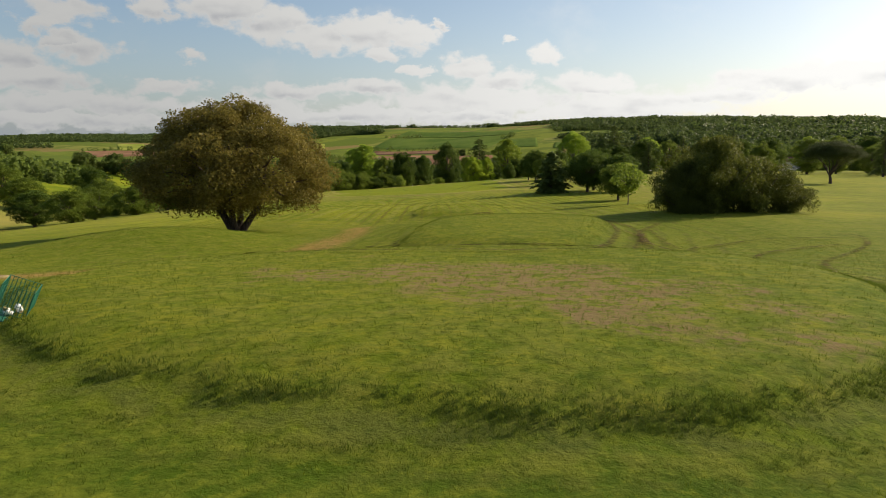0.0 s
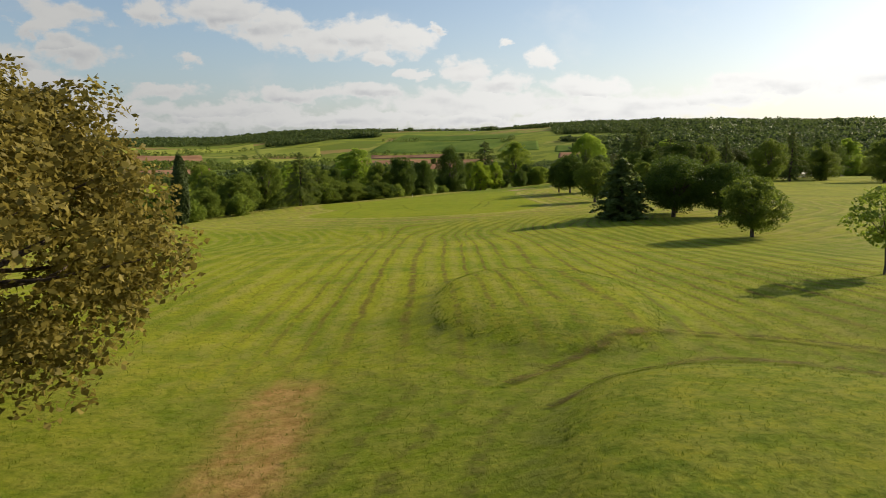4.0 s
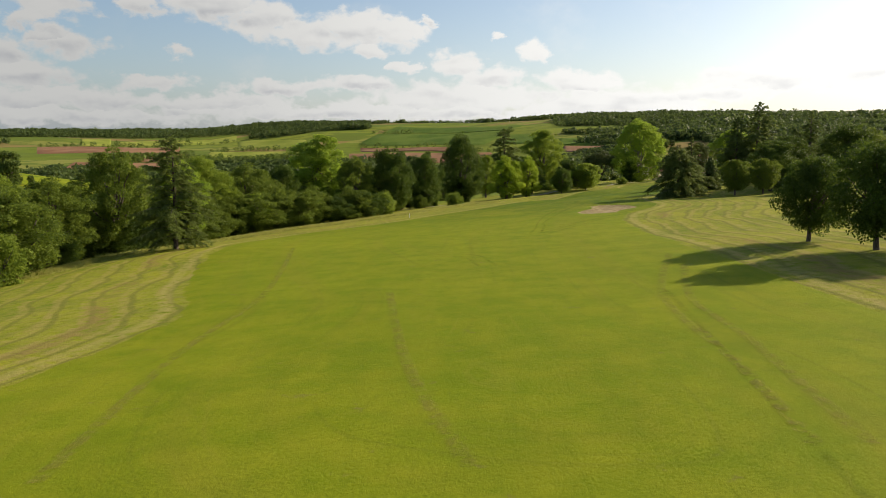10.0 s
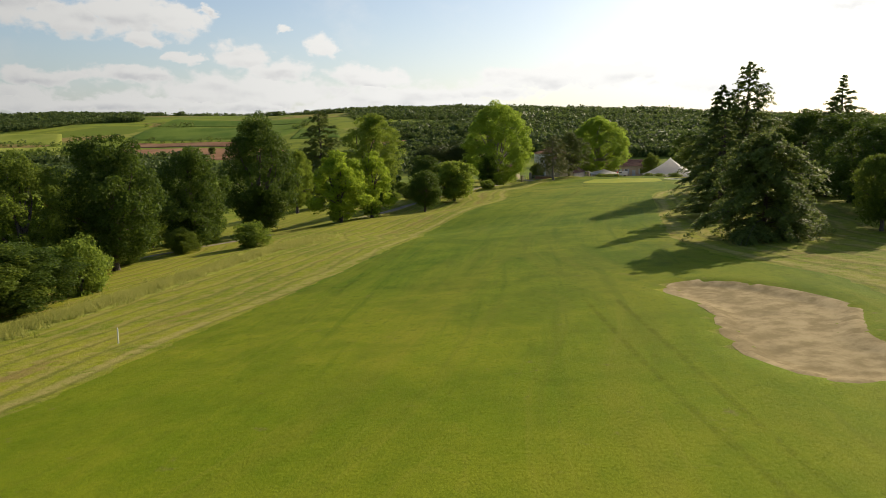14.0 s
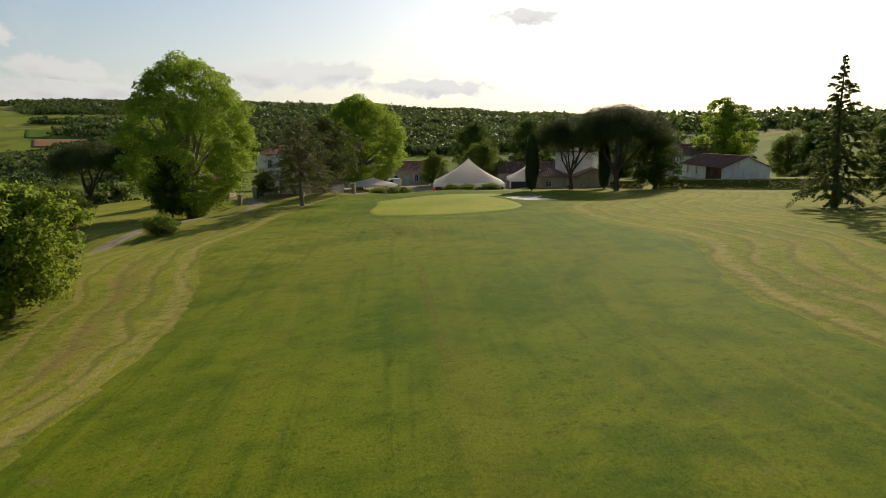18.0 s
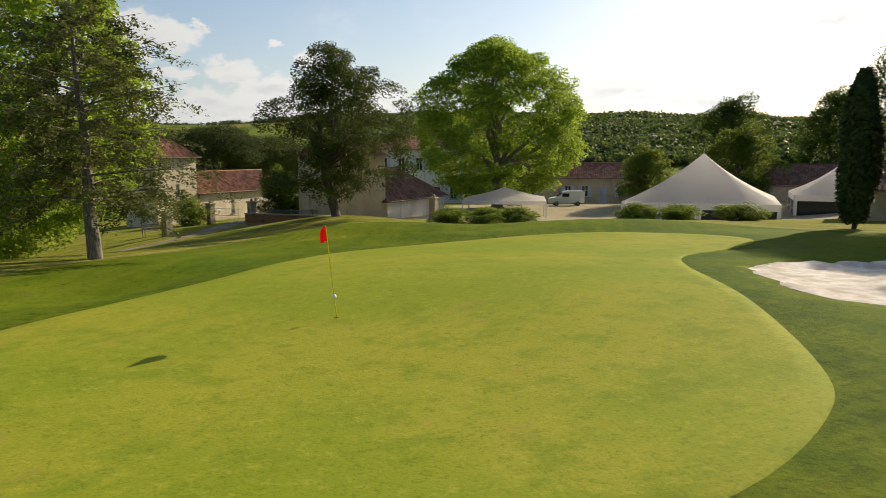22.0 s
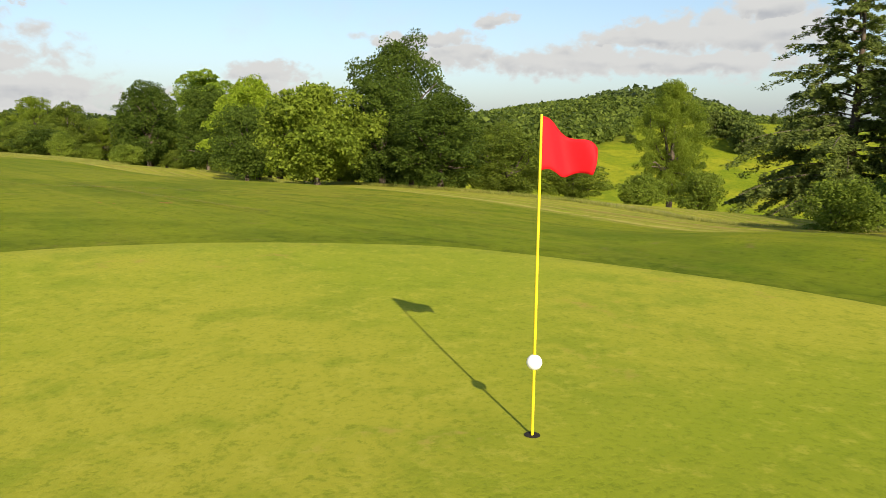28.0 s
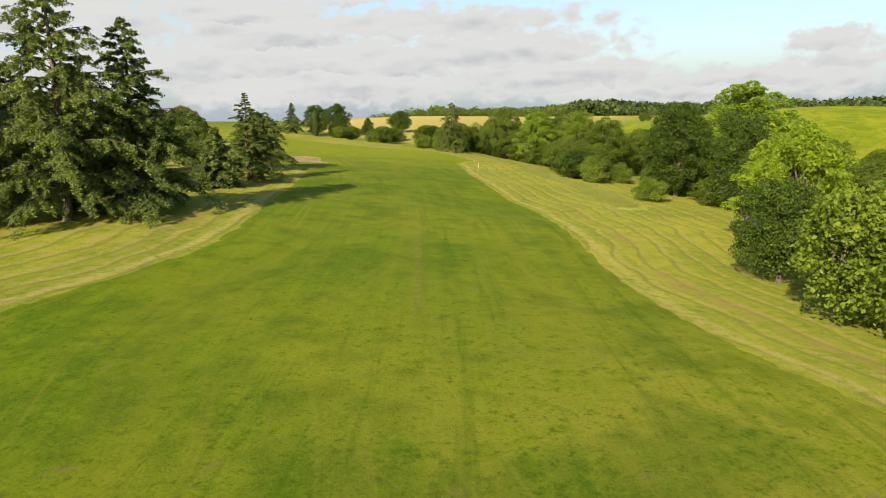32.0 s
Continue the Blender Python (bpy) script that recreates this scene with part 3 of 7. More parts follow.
    # clippings and bare soil along the fairway's edge
    border = math_node(tree, "MULTIPLY", smooth(tree, math_node(tree, "ABSOLUTE", math_node(tree, "SUBTRACT", edge, 0.5)), 0.55, 0.2), smooth(tree, fine, 0.3, 0.55))
    rough = mixc(tree, math_node(tree, "MULTIPLY", border, 0.5), rough, (0.30, 0.25, 0.095))
    scar = math_node(tree, "MULTIPLY", smooth(tree, math_node(tree, "ABSOLUTE", math_node(tree, "SUBTRACT", e2, 6.6)), 1.2, 0.2), smooth(tree, noise_tex(tree, p, 0.09, 4.0, 0.6), 0.46, 0.6))
    rough = mixc(tree, math_node(tree, "MULTIPLY", math_node(tree, "MULTIPLY", scar, smooth(tree, fine, 0.3, 0.6)), math_node(tree, "MULTIPLY", near, 0.75)), rough, (0.20, 0.125, 0.06))
    # dark ragged grass below the first tee, mottled sward on it
    ragged = math_node(tree, "MULTIPLY", smooth(tree, tee, 0.7, 1.6), attr(tree, "below"))
    rough = mixc(tree, math_node(tree, "MULTIPLY", ragged, 0.7), rough, mixc(tree, smooth(tree, fine, 0.35, 0.65), (0.030, 0.070, 0.005), (0.085, 0.115, 0.010)))
    mottle = noise_tex(tree, p, 1.1, 6.0, 0.75)
    ontee = smooth(tree, tee, 0.6, -0.6)
    rough = mixc(tree, math_node(tree, "MULTIPLY", math_node(tree, "MULTIPLY", smooth(tree, mottle, 0.5, 0.62), ontee), 0.6), rough, (0.19, 0.19, 0.016))
    rough = mixc(tree, math_node(tree, "MULTIPLY", math_node(tree, "MULTIPLY", smooth(tree, mottle, 0.46, 0.34), ontee), 0.6), rough, (0.045, 0.085, 0.006))
    clump = noise_tex(tree, p, 4.5, 5.0, 0.72)
    rough = mixc(tree, math_node(tree, "MULTIPLY", math_node(tree, "MULTIPLY", smooth(tree, clump, 0.5, 0.36), lush), 0.6), rough, (0.030, 0.055, 0.004))
    rough = mixc(tree, math_node(tree, "MULTIPLY", math_node(tree, "MULTIPLY", smooth(tree, clump, 0.52, 0.66), lush), 0.4), rough, (0.20, 0.21, 0.02))
    # worn tees
    bald = math_node(tree, "MULTIPLY", smooth(tree, math_node(tree, "ADD", noise_tex(tree, p, 0.28, 5.0, 0.68), math_node(tree, "MULTIPLY", attr(tree, "worn"), 0.36)), 0.66, 0.78), smooth(tree, tee, 0.6, -1.0))
    bald = math_node(tree, "MULTIPLY", bald, smooth(tree, noise_tex(tree, p, 2.6, 5.0, 0.75), 0.42, 0.54))
    rough = mixc(tree, math_node(tree, "MULTIPLY", bald, 0.95), rough, mixc(tree, mottle, (0.12, 0.075, 0.035), (0.25, 0.17, 0.10)))
    # a narrow, broken darker line just outside each tee's outline
    rim = math_node(tree, "SUBTRACT", 1.0, smooth(tree, math_node(tree, "ABSOLUTE", math_node(tree, "SUBTRACT", tee, 0.4)), 0.1, 0.5))
    rough = mixc(tree, math_node(tree, "MULTIPLY", math_node(tree, "MULTIPLY", rim, smooth(tree, fine, 0.36, 0.6)), 0.5), rough, (0.055, 0.075, 0.02))
    # tall unmown fringe, wheel track
    hay = mixc(tree, smooth(tree, fine, 0.3, 0.7), (0.17, 0.21, 0.025), (0.32, 0.32, 0.08))
    rough = mixc(tree, math_node(tree, "MULTIPLY", smooth(tree, math_node(tree, "ADD", tall, math_node(tree, "MULTIPLY", wob, 0.4)), 0.5, 0.8), 0.8), rough, hay)
    wear = math_node(tree, "MULTIPLY", smooth(tree, math_node(tree, "ADD", track, math_node(tree, "MULTIPLY", fine, 2.0)), 2.5, 1.0), 0.9)
    rough = mixc(tree, wear, rough, mixc(tree, smooth(tree, noise_tex(tree, p, 2.5, 5.0, 0.7), 0.4, 0.6), (0.22, 0.115, 0.045), (0.34, 0.19, 0.085)))
    # farmland beyond
    cell = add(tree, "ShaderNodeTexVoronoi", {"Vector": add(tree, "ShaderNodeMapping", {"Vector": p, "Scale": (1.0, 1.9, 0.0), "Rotation": (0, 0, 0.25)}).outputs[0], "Scale": 0.0052, "Randomness": 0.9}, feature="F1", distance="CHEBYCHEV")
    pick = add(tree, "ShaderNodeSeparateXYZ", {0: cell.outputs["Color"]}).outputs[0]
    crops = add(tree, "ShaderNodeValToRGB", {0: pick})
    crops.color_ramp.interpolation = "CONSTANT"
    for i, (at, c) in enumerate([(0.0, (0.085, 0.125, 0.02)), (0.26, (0.12, 0.15, 0.026)), (0.48, (0.19, 0.115, 0.065)), (0.6, (0.06, 0.10, 0.02)), (0.78, (0.17, 0.17, 0.05)), (0.9, (0.10, 0.13, 0.025))]):
        el = crops.color_ramp.elements[i] if i < 2 else crops.color_ramp.elements.new(at)
        el.position, el.color = at, (*c, 1)
    farm = mixc(tree, math_node(tree, "MULTIPLY", smooth(tree, noise_tex(tree, p, 0.02, 5.0), 0.4, 0.7), 0.3), crops.outputs[0], (0.08, 0.11, 0.02))
    hedge_line = smooth(tree, noise_tex(tree, add(tree, "ShaderNodeMapping", {"Vector": p, "Scale": (1.0, 2.2, 0.0), "Rotation": (0, 0, 0.2)}).outputs[0], 0.012, 6.0, 0.62), 0.5, 0.54)
    farm = mixc(tree, math_node(tree, "MULTIPLY", hedge_line, 0.9), farm, (0.06, 0.09, 0.02))
    wheat = attr(tree, "wheat")
    farm = mixc(tree, wheat, farm, (0.46, 0.33, 0.13))
    farm = mixc(tree, attr(tree, "meadow"), farm, grass)
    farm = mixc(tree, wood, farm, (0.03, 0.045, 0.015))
    col = mixc(tree, far, rough, farm)
    yard = attr(tree, "yard")
    col = mixc(tree, smooth(tree, math_node(tree, "ADD", yard, math_node(tree, "MULTIPLY", wob, 0.3)), 0.5, 0.75), col, mixc(tree, fine, (0.30, 0.25, 0.18), (0.40, 0.34, 0.26)))
    h = math_node(tree, "ADD", math_node(tree, "MULTIPLY", speck, 0.5), fine)
    return principled(tree, col, 0.9, bump(tree, h, 0.7, 0.1), spec=0.03, fuzz=0.12)


def spread(lo, hi, fine_lo, fine_hi, step, grow=1.22):
    a = list(np.arange(fine_lo, fine_hi + 0.01, step))
    s, left = step, fine_lo
    while left > lo:
        s *= grow if s < 45 and not (s > 20 and left > -900) else 1.0 if left > -900 else 1.05
        left -= s
        a.insert(0, left)
    s, right = step, fine_hi
    while right < hi:
        s *= grow if s < 45 and not (s > 20 and right < 1500) else 1.0 if right < 1500 else 1.05
        right += s
        a.append(right)
    return np.array(a)


def build_ground():
    xs, ys = spread(-4200, 4200, -125, 62, 1.0), spread(-4200, 4400, -332, 78, 1.0)
    X, Y = np.meshgrid(xs, ys)
    x, y = X.ravel(), Y.ravel()
    z = ground(x, y)
    nx, ny = len(xs), len(ys)
    i = (np.arange(ny - 1)[:, None] * nx + np.arange(nx - 1)).ravel()
    me = mesh_np("ground", np.stack([x, y, z], 1), np.stack([i, i + 1, i + nx + 1, i + nx], 1), material("ground", ground_build))
    out = np.maximum.reduce([-120 - x, x - 75, -345 - y, y - 80])
    attribute(me, "far", ramp(out, 5, 40))
    near = (x > -170) & (x < 110) & (y > -360) & (y < 120)
    edge, tee, track = (np.full(len(x), 99.0) for _ in range(3))
    edge[near] = edge_distance(x[near], y[near], FAIRWAY)
    # beyond the fairway's start the swaths run up to the tees
    tee[near] = np.minimum.reduce([edge_distance(x[near], y[near], t) for t in TEES])
    track[near] = line_distance(x[near], y[near], TRACK)
    lat, run = np.zeros(len(x)), np.zeros(len(x))
    lat[near], run[near] = lie(x[near], y[near])
    attribute(me, "lat", lat)
    attribute(me, "along", run)
    attribute(me, "edge", edge)
    attribute(me, "tee", tee)
    attribute(me, "worn", np.clip(bell(x, y, -80.5, -315.5, 5.0, 3.6) + 0.7 * bell(x, y, -84, -311, 4, 3), 0, 1))
    attribute(me, "track", track)
    # mowing lanes: straight from the tees, veering right or left as they near the fairway
    veer = 3.6 * np.clip((x + 90.5) / 5.0, -1, 1) * np.clip((y + 234) / 13.0, 0, 1.3) ** 1.8
    lane = x - veer + 0.10 * (x + 84) * ramp(y, -246, -230) * (x > -84) - 0.25 * np.sin(y / 5.2 + x * 0.1) * ramp(x, -92, -80) + 0.35 * np.sin(x * 0.9)
    attribute(me, "lane", lane)
    attribute(me, "below", ramp(-y, 312, 317))
    attribute(me, "busy", 0.25 + 0.65 * ramp(x, -95, -89))
    attribute(me, "lush", ramp(-y, 262, 284) * ramp(-y - 0.3 * (x + 90), 262, 290))
    attribute(me, "apron", ramp(-y, 216, 222) * ramp(y, -285, -268) * ramp(x, -118, -108) * (1 - ramp(x, -66, -58)))
    fringe = np.full(len(x), 99.0)
    fringe[near] = line_distance(x[near], y[near], FRINGE)
    attribute(me, "tall", 1 - ramp(fringe, 1.0, 3.2))
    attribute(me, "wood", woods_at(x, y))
    attribute(me, "wheat", 1 - ramp(edge_distance(x, y, WHEAT), -4, 4))
    attribute(me, "meadow", np.clip(bell(x, y, -330, 40, 190, 260) * 3, 0, 1))
    attribute(me, "yard", 1 - ramp(edge_distance(x, y, YARD), -1.5, 1.5))
    tagged(new("ground", me), "rolling mown grass with worn patches, running out to farmland", "grass", kind="structure")


FRINGE = np.array([(-135, -190), (-128, -160), (-121, -140), (-116, -120), (-110.5, -107), (-104, -102), (-95, -89), (-85, -72), (-75, -57)])
WHEAT = np.array([(-150, -190), (-160, -130), (-260, -170), (-420, -330), (-330, -520), (-170, -330)])
YARD = np.array([(24, 31), (50, 36), (62, 30), (70, 50), (60, 78), (30, 74), (12, 58), (14, 40)])
WOODS = [(-540, 150, 130, 110), (-640, 10, 120, 150), (-450, -30, 130, 62), (-480, 70, 110, 70), (-410, 15, 105, 62), (-325, -22, 90, 46), (-600, 320, 90, 70), (-560, -190, 90, 110), (-480, -420, 160, 110), (330, 780, 210, 90), (520, 560, 150, 130), (620, 330, 130, 140), (700, 80, 180, 180), (-230, 690, 130, 40), (60, 620, 120, 34), (-420, 900, 190, 60)]


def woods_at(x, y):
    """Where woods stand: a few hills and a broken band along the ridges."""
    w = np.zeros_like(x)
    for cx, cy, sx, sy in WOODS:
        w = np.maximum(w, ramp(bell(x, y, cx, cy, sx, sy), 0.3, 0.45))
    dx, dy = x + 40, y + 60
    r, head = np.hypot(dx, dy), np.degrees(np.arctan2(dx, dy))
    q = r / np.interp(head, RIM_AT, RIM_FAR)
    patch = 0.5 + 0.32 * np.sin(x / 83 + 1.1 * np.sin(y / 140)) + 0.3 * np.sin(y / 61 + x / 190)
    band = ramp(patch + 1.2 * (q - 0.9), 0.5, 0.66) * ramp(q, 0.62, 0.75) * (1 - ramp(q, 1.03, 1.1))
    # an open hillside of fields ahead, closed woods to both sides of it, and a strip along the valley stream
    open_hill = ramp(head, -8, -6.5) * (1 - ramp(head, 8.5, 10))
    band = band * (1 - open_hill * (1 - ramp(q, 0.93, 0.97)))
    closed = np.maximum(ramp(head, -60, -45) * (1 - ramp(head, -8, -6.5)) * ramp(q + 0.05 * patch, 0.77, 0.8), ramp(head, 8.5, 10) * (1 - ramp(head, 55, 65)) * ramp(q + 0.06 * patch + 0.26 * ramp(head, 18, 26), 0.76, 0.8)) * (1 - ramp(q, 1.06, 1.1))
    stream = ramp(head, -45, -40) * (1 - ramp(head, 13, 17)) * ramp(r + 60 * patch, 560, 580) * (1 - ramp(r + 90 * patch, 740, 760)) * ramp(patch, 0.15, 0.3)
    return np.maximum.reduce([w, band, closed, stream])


build_ground()


def drape(name, outline, mat, lift, label, category, rings=14, skirt=0.06):
    """A patch of ground with its own outline, laid over the land."""
    c = outline.mean(0)
    n = len(outline)
    v, f = [], []
    for k in range(rings):
        t = 1 - max(0, k - 0.85) / rings if k else 1.0
        q = c + (outline - c) * t
        v.append(np.column_stack([q, ground(q[:, 0], q[:, 1]) + (lift if k else lift - skirt)]))
    for k in range(rings - 1):
        a, b = k * n + np.arange(n), k * n + np.roll(np.arange(n), -1)
        f.append(np.stack([a, b, b + n, a + n], 1))
    v = np.concatenate(v + [np.array([[*c, gz(*c) + lift]])])
    last = (rings - 1) * n
    a, b = last + np.arange(n), last + np.roll(np.arange(n), -1)
    f.append(np.stack([a, b, np.full(n, len(v) - 1), np.full(n, len(v) - 1)], 1))
    f = np.concatenate(f)
    me = bpy.data.meshes.new(name)
    me.from_pydata(v.tolist(), [], [q[:3].tolist() if q[2] == q[3] else q.tolist() for q in f])
    me.polygons.foreach_set("use_smooth", np.ones(len(me.polygons), bool))
    me.materials.append(mat)
    return tagged(new(name, me), label, category, kind="structure")


def fairway_build(tree):
    p = spot(tree)
    col, speck = turf_colour(tree, p, (0.076, 0.128, 0.005), (0.134, 0.168, 0.008), (0.042, 0.090, 0.004))
    col = mixc(tree, math_node(tree, "MULTIPLY", attr(tree, "lime"), 0.55), col, mixc(tree, smooth(tree, noise_tex(tree, p, 0.5, 5.0, 0.65), 0.3, 0.7), (0.175, 0.225, 0.007), (0.265, 0.275, 0.014)))
    along = attr(tree, "along")
    st = add(tree, "ShaderNodeMapping", {"Vector": add(tree, "ShaderNodeCombineXYZ", {0: attr(tree, "edge"), 1: math_node(tree, "MULTIPLY", along, 0.05), 2: 0.0}).outputs[0]}).outputs[0]
    streak = noise_tex(tree, st, 0.45, 4.0, 0.6)
    col = mixc(tree, math_node(tree, "MULTIPLY", smooth(tree, streak, 0.45, 0.7), 0.24), col, (0.19, 0.17, 0.02))
    lines = add(tree, "ShaderNodeCombineXYZ", {0: math_node(tree, "MULTIPLY", attr(tree, "edge"), 1.9), 1: math_node(tree, "MULTIPLY", along, 0.045), 2: 3.0}).outputs[0]
    wheel = noise_tex(tree, lines, 1.0, 3.0, 0.5)
    col = mixc(tree, math_node(tree, "MULTIPLY", smooth(tree, wheel, 0.58, 0.72), 0.22), col, (0.10, 0.11, 0.012))
    col = mixc(tree, math_node(tree, "MULTIPLY", smooth(tree, wheel, 0.42, 0.28), 0.16), col, (0.24, 0.22, 0.03))
    collar = math_node(tree, "MULTIPLY", smooth(tree, attr(tree, "collar"), 3.2, 0.6), smooth(tree, noise_tex(tree, p, 0.45, 5.0, 0.65), 0.32, 0.6))
    col = mixc(tree, math_node(tree, "MULTIPLY", collar, 0.7), col, mixc(tree, smooth(tree, noise_tex(tree, p, 3.0, 5.0, 0.7), 0.4, 0.6), (0.022, 0.052, 0.003), (0.075, 0.11, 0.007)))
    scuff = math_node(tree, "MULTIPLY", smooth(tree, noise_tex(tree, p, 0.8, 6.0, 0.7), 0.62, 0.72), 0.5)
    col = mixc(tree, scuff, col, (0.15, 0.11, 0.05))
    return principled(tree, col, 0.85, bump(tree, speck, 0.45, 0.06), spec=0.03, fuzz=0.05)


def build_fairway():
    n = len(FAIRWAY)
    x0, y0, x1, y1 = -112, -213, 33, 31
    xs, ys = np.arange(x0, x1, 1.0), np.arange(y0, y1, 1.0)
    X, Y = np.meshgrid(xs, ys)
    inn = edge_distance(X.ravel(), Y.ravel(), FAIRWAY).reshape(X.shape)
    keep = inn < -0.9
    idx = -np.ones(X.shape, int)
    idx[keep] = np.arange(keep.sum())
    pts = np.column_stack([X[keep], Y[keep]])
    # cells wholly inside, then a band of triangles out to the true edge
    from mathutils.geometry import delaunay_2d_cdt
    ring = FAIRWAY
    co = [Vector(q) for q in np.concatenate([ring, pts])]
    edges = [(i, (i + 1) % n) for i in range(n)]
    v, _, f, *_ = delaunay_2d_cdt(co, edges, [], 1, 1e-4)
    v = np.array([tuple(q) for q in v])
    f = np.array(f)
    d = edge_distance(v[:, 0], v[:, 1], FAIRWAY)
    me = mesh_np("fairway", np.column_stack([v, ground(v[:, 0], v[:, 1]) + np.where(d > -0.05, -0.04, 0.045)]), f, material("fairway", fairway_build))
    attribute(me, "parched", np.clip(bell(v[:, 0], v[:, 1], -27, -13, 13, 17, -40) * 1.1, 0, 1))
    attribute(me, "collar", edge_distance(v[:, 0], v[:, 1], GREEN))
    attribute(me, "lime", 1 - ramp(v[:, 1] + 0.3 * v[:, 0], -165, -115))
    attribute(me, "edge", -d)
    lat, run = lie(v[:, 0], v[:, 1])
    attribute(me, "lat", lat)
    attribute(me, "along", run)
    tagged(new("fairway", me), "bright close-mown fairway grass with faint wheel marks", "fairway", kind="structure")


build_fairway()


def green_build(tree):
    p = spot(tree)
    a, b, c = noise_tex(tree, p, 0.12, 3.0), noise_tex(tree, p, 0.9, 6.0, 0.7), noise_tex(tree, p, 16.0, 3.0, 0.7)
    d = noise_tex(tree, p, 4.0, 5.0, 0.75)
    col = mixc(tree, smooth(tree, a, 0.38, 0.62), (0.19, 0.235, 0.016), (0.27, 0.272, 0.028))
    col = mixc(tree, math_node(tree, "MULTIPLY", smooth(tree, b, 0.46, 0.66), 0.6), col, (0.135, 0.19, 0.012))
    col = mixc(tree, math_node(tree, "MULTIPLY", smooth(tree, d, 0.52, 0.68), 0.5), col, (0.33, 0.32, 0.045))
    col = mixc(tree, math_node(tree, "MULTIPLY", smooth(tree, d, 0.46, 0.33), 0.45), col, (0.11, 0.155, 0.010))
    col = mixc(tree, math_node(tree, "MULTIPLY", smooth(tree, c, 0.5, 0.35), 0.3), col, (0.10, 0.14, 0.010))
    spots_brown = math_node(tree, "MULTIPLY", smooth(tree, noise_tex(tree, p, 0.5, 6.0, 0.72), 0.6, 0.7), smooth(tree, d, 0.42, 0.56))
    col = mixc(tree, math_node(tree, "MULTIPLY", spots_brown, 0.6), col, (0.26, 0.17, 0.06))
    return principled(tree, col, 0.8, bump(tree, math_node(tree, "ADD", c, d), 0.4, 0.015), spec=0.04, fuzz=0.08)


drape("putting_green", GREEN, material("green", green_build), 0.075, "pale smooth putting green with a lobed outline", "green", rings=18)


def sand_mat(name, a, b):
    def build(tree):
        p = spot(tree)
        n = noise_tex(tree, p, 1.1, 6.0, 0.62)
        g = noise_tex(tree, p, 14.0, 3.0)
        col = mixc(tree, smooth(tree, n, 0.32, 0.68), a, b)
        col = mixc(tree, math_node(tree, "MULTIPLY", smooth(tree, noise_tex(tree, p, 0.5, 4.0, 0.6), 0.5, 0.7), 0.45), col, tuple(c * 0.72 for c in a))
        return principled(tree, col, 0.95, bump(tree, math_node(tree, "ADD", math_node(tree, "MULTIPLY", n, 0.4), math_node(tree, "MULTIPLY", g, 0.5)), 0.35, 0.04), spec=0.1)
    return material(name, build)


SAND, EARTH = sand_mat("white_sand", (0.46, 0.40, 0.32), (0.78, 0.73, 0.66)), sand_mat("dry_sand", (0.20, 0.15, 0.065), (0.36, 0.28, 0.145))


def patch(name, outline, mat, lift, label, category, step=0.5, rise=0.35):
    """A flat-lying patch of any outline, sunk at its rim and following the land."""
    from mathutils.geometry import delaunay_2d_cdt
    n = len(outline)
    lo, hi = outline.min(0), outline.max(0)
    X, Y = (g.ravel() for g in np.meshgrid(np.arange(lo[0], hi[0], step), np.arange(lo[1], hi[1], step)))
    keep = edge_distance(X, Y, outline) < -0.4 * step
    co = [Vector(q) for q in np.concatenate([outline, np.column_stack([X[keep], Y[keep]])])]
    v, _, f, *_ = delaunay_2d_cdt(co, [(i, (i + 1) % n) for i in range(n)], [], 1, 1e-4)
    v, f = np.array([tuple(q) for q in v]), np.array(f)
    d = -edge_distance(v[:, 0], v[:, 1], outline)
    return tagged(new(name, mesh_np(name, np.column_stack([v, ground(v[:, 0], v[:, 1]) - 0.03 + (lift + 0.03) * ramp(d, 0.0, rise)]), f, mat)), label, category, kind="structure")


patch("bunker", SAND_EAST, SAND, 0.16, "white sand bunker with raked rough surface", "bunker")
patch("bunker", SAND_NORTH, SAND, 0.14, "narrow white sand bunker behind the green", "bunker")
patch("bunker", SAND_FAIRWAY, EARTH, 0.16, "dry brown sand bunker at the fairway's edge", "bunker")

# ---- trees ----
def part(name, me, parent, label="", mat=None):
    ob = new(name, me)
    ob.parent = parent
    if mat:
        me.materials.append(mat)
    if label:
        tagged(ob, label)
    return ob


def tubes(lines, sides=7):
    """Tapered limbs: each line is (points, radii)."""
    V, F, base = [], [], 0
    ang = np.linspace(0, 2 * np.pi, sides, endpoint=False)
    for pts, rad in lines:
        pts = np.asarray(pts, float)
        n = len(pts)
        d = np.gradient(pts, axis=0)
        d /= np.linalg.norm(d, axis=1)[:, None] + 1e-9
        ref = np.where(np.abs(d[:, 2:3]) > 0.9, [[1.0, 0, 0]], [[0, 0, 1.0]])
        u = np.cross(d, ref)
        u /= np.linalg.norm(u, axis=1)[:, None] + 1e-9
        w = np.cross(d, u)
        ring = pts[:, None] + np.asarray(rad)[:, None, None] * (np.cos(ang)[None, :, None] * u[:, None] + np.sin(ang)[None, :, None] * w[:, None])
        V.append(ring.reshape(-1, 3))
        i = np.arange(n - 1)[:, None] * sides + np.arange(sides)
        j = np.arange(n - 1)[:, None] * sides + (np.arange(sides) + 1) % sides
        F.append(base + np.stack([i, j, j + sides, i + sides], -1).reshape(-1, 4))
        base += n * sides
    return np.concatenate(V), np.concatenate(F)


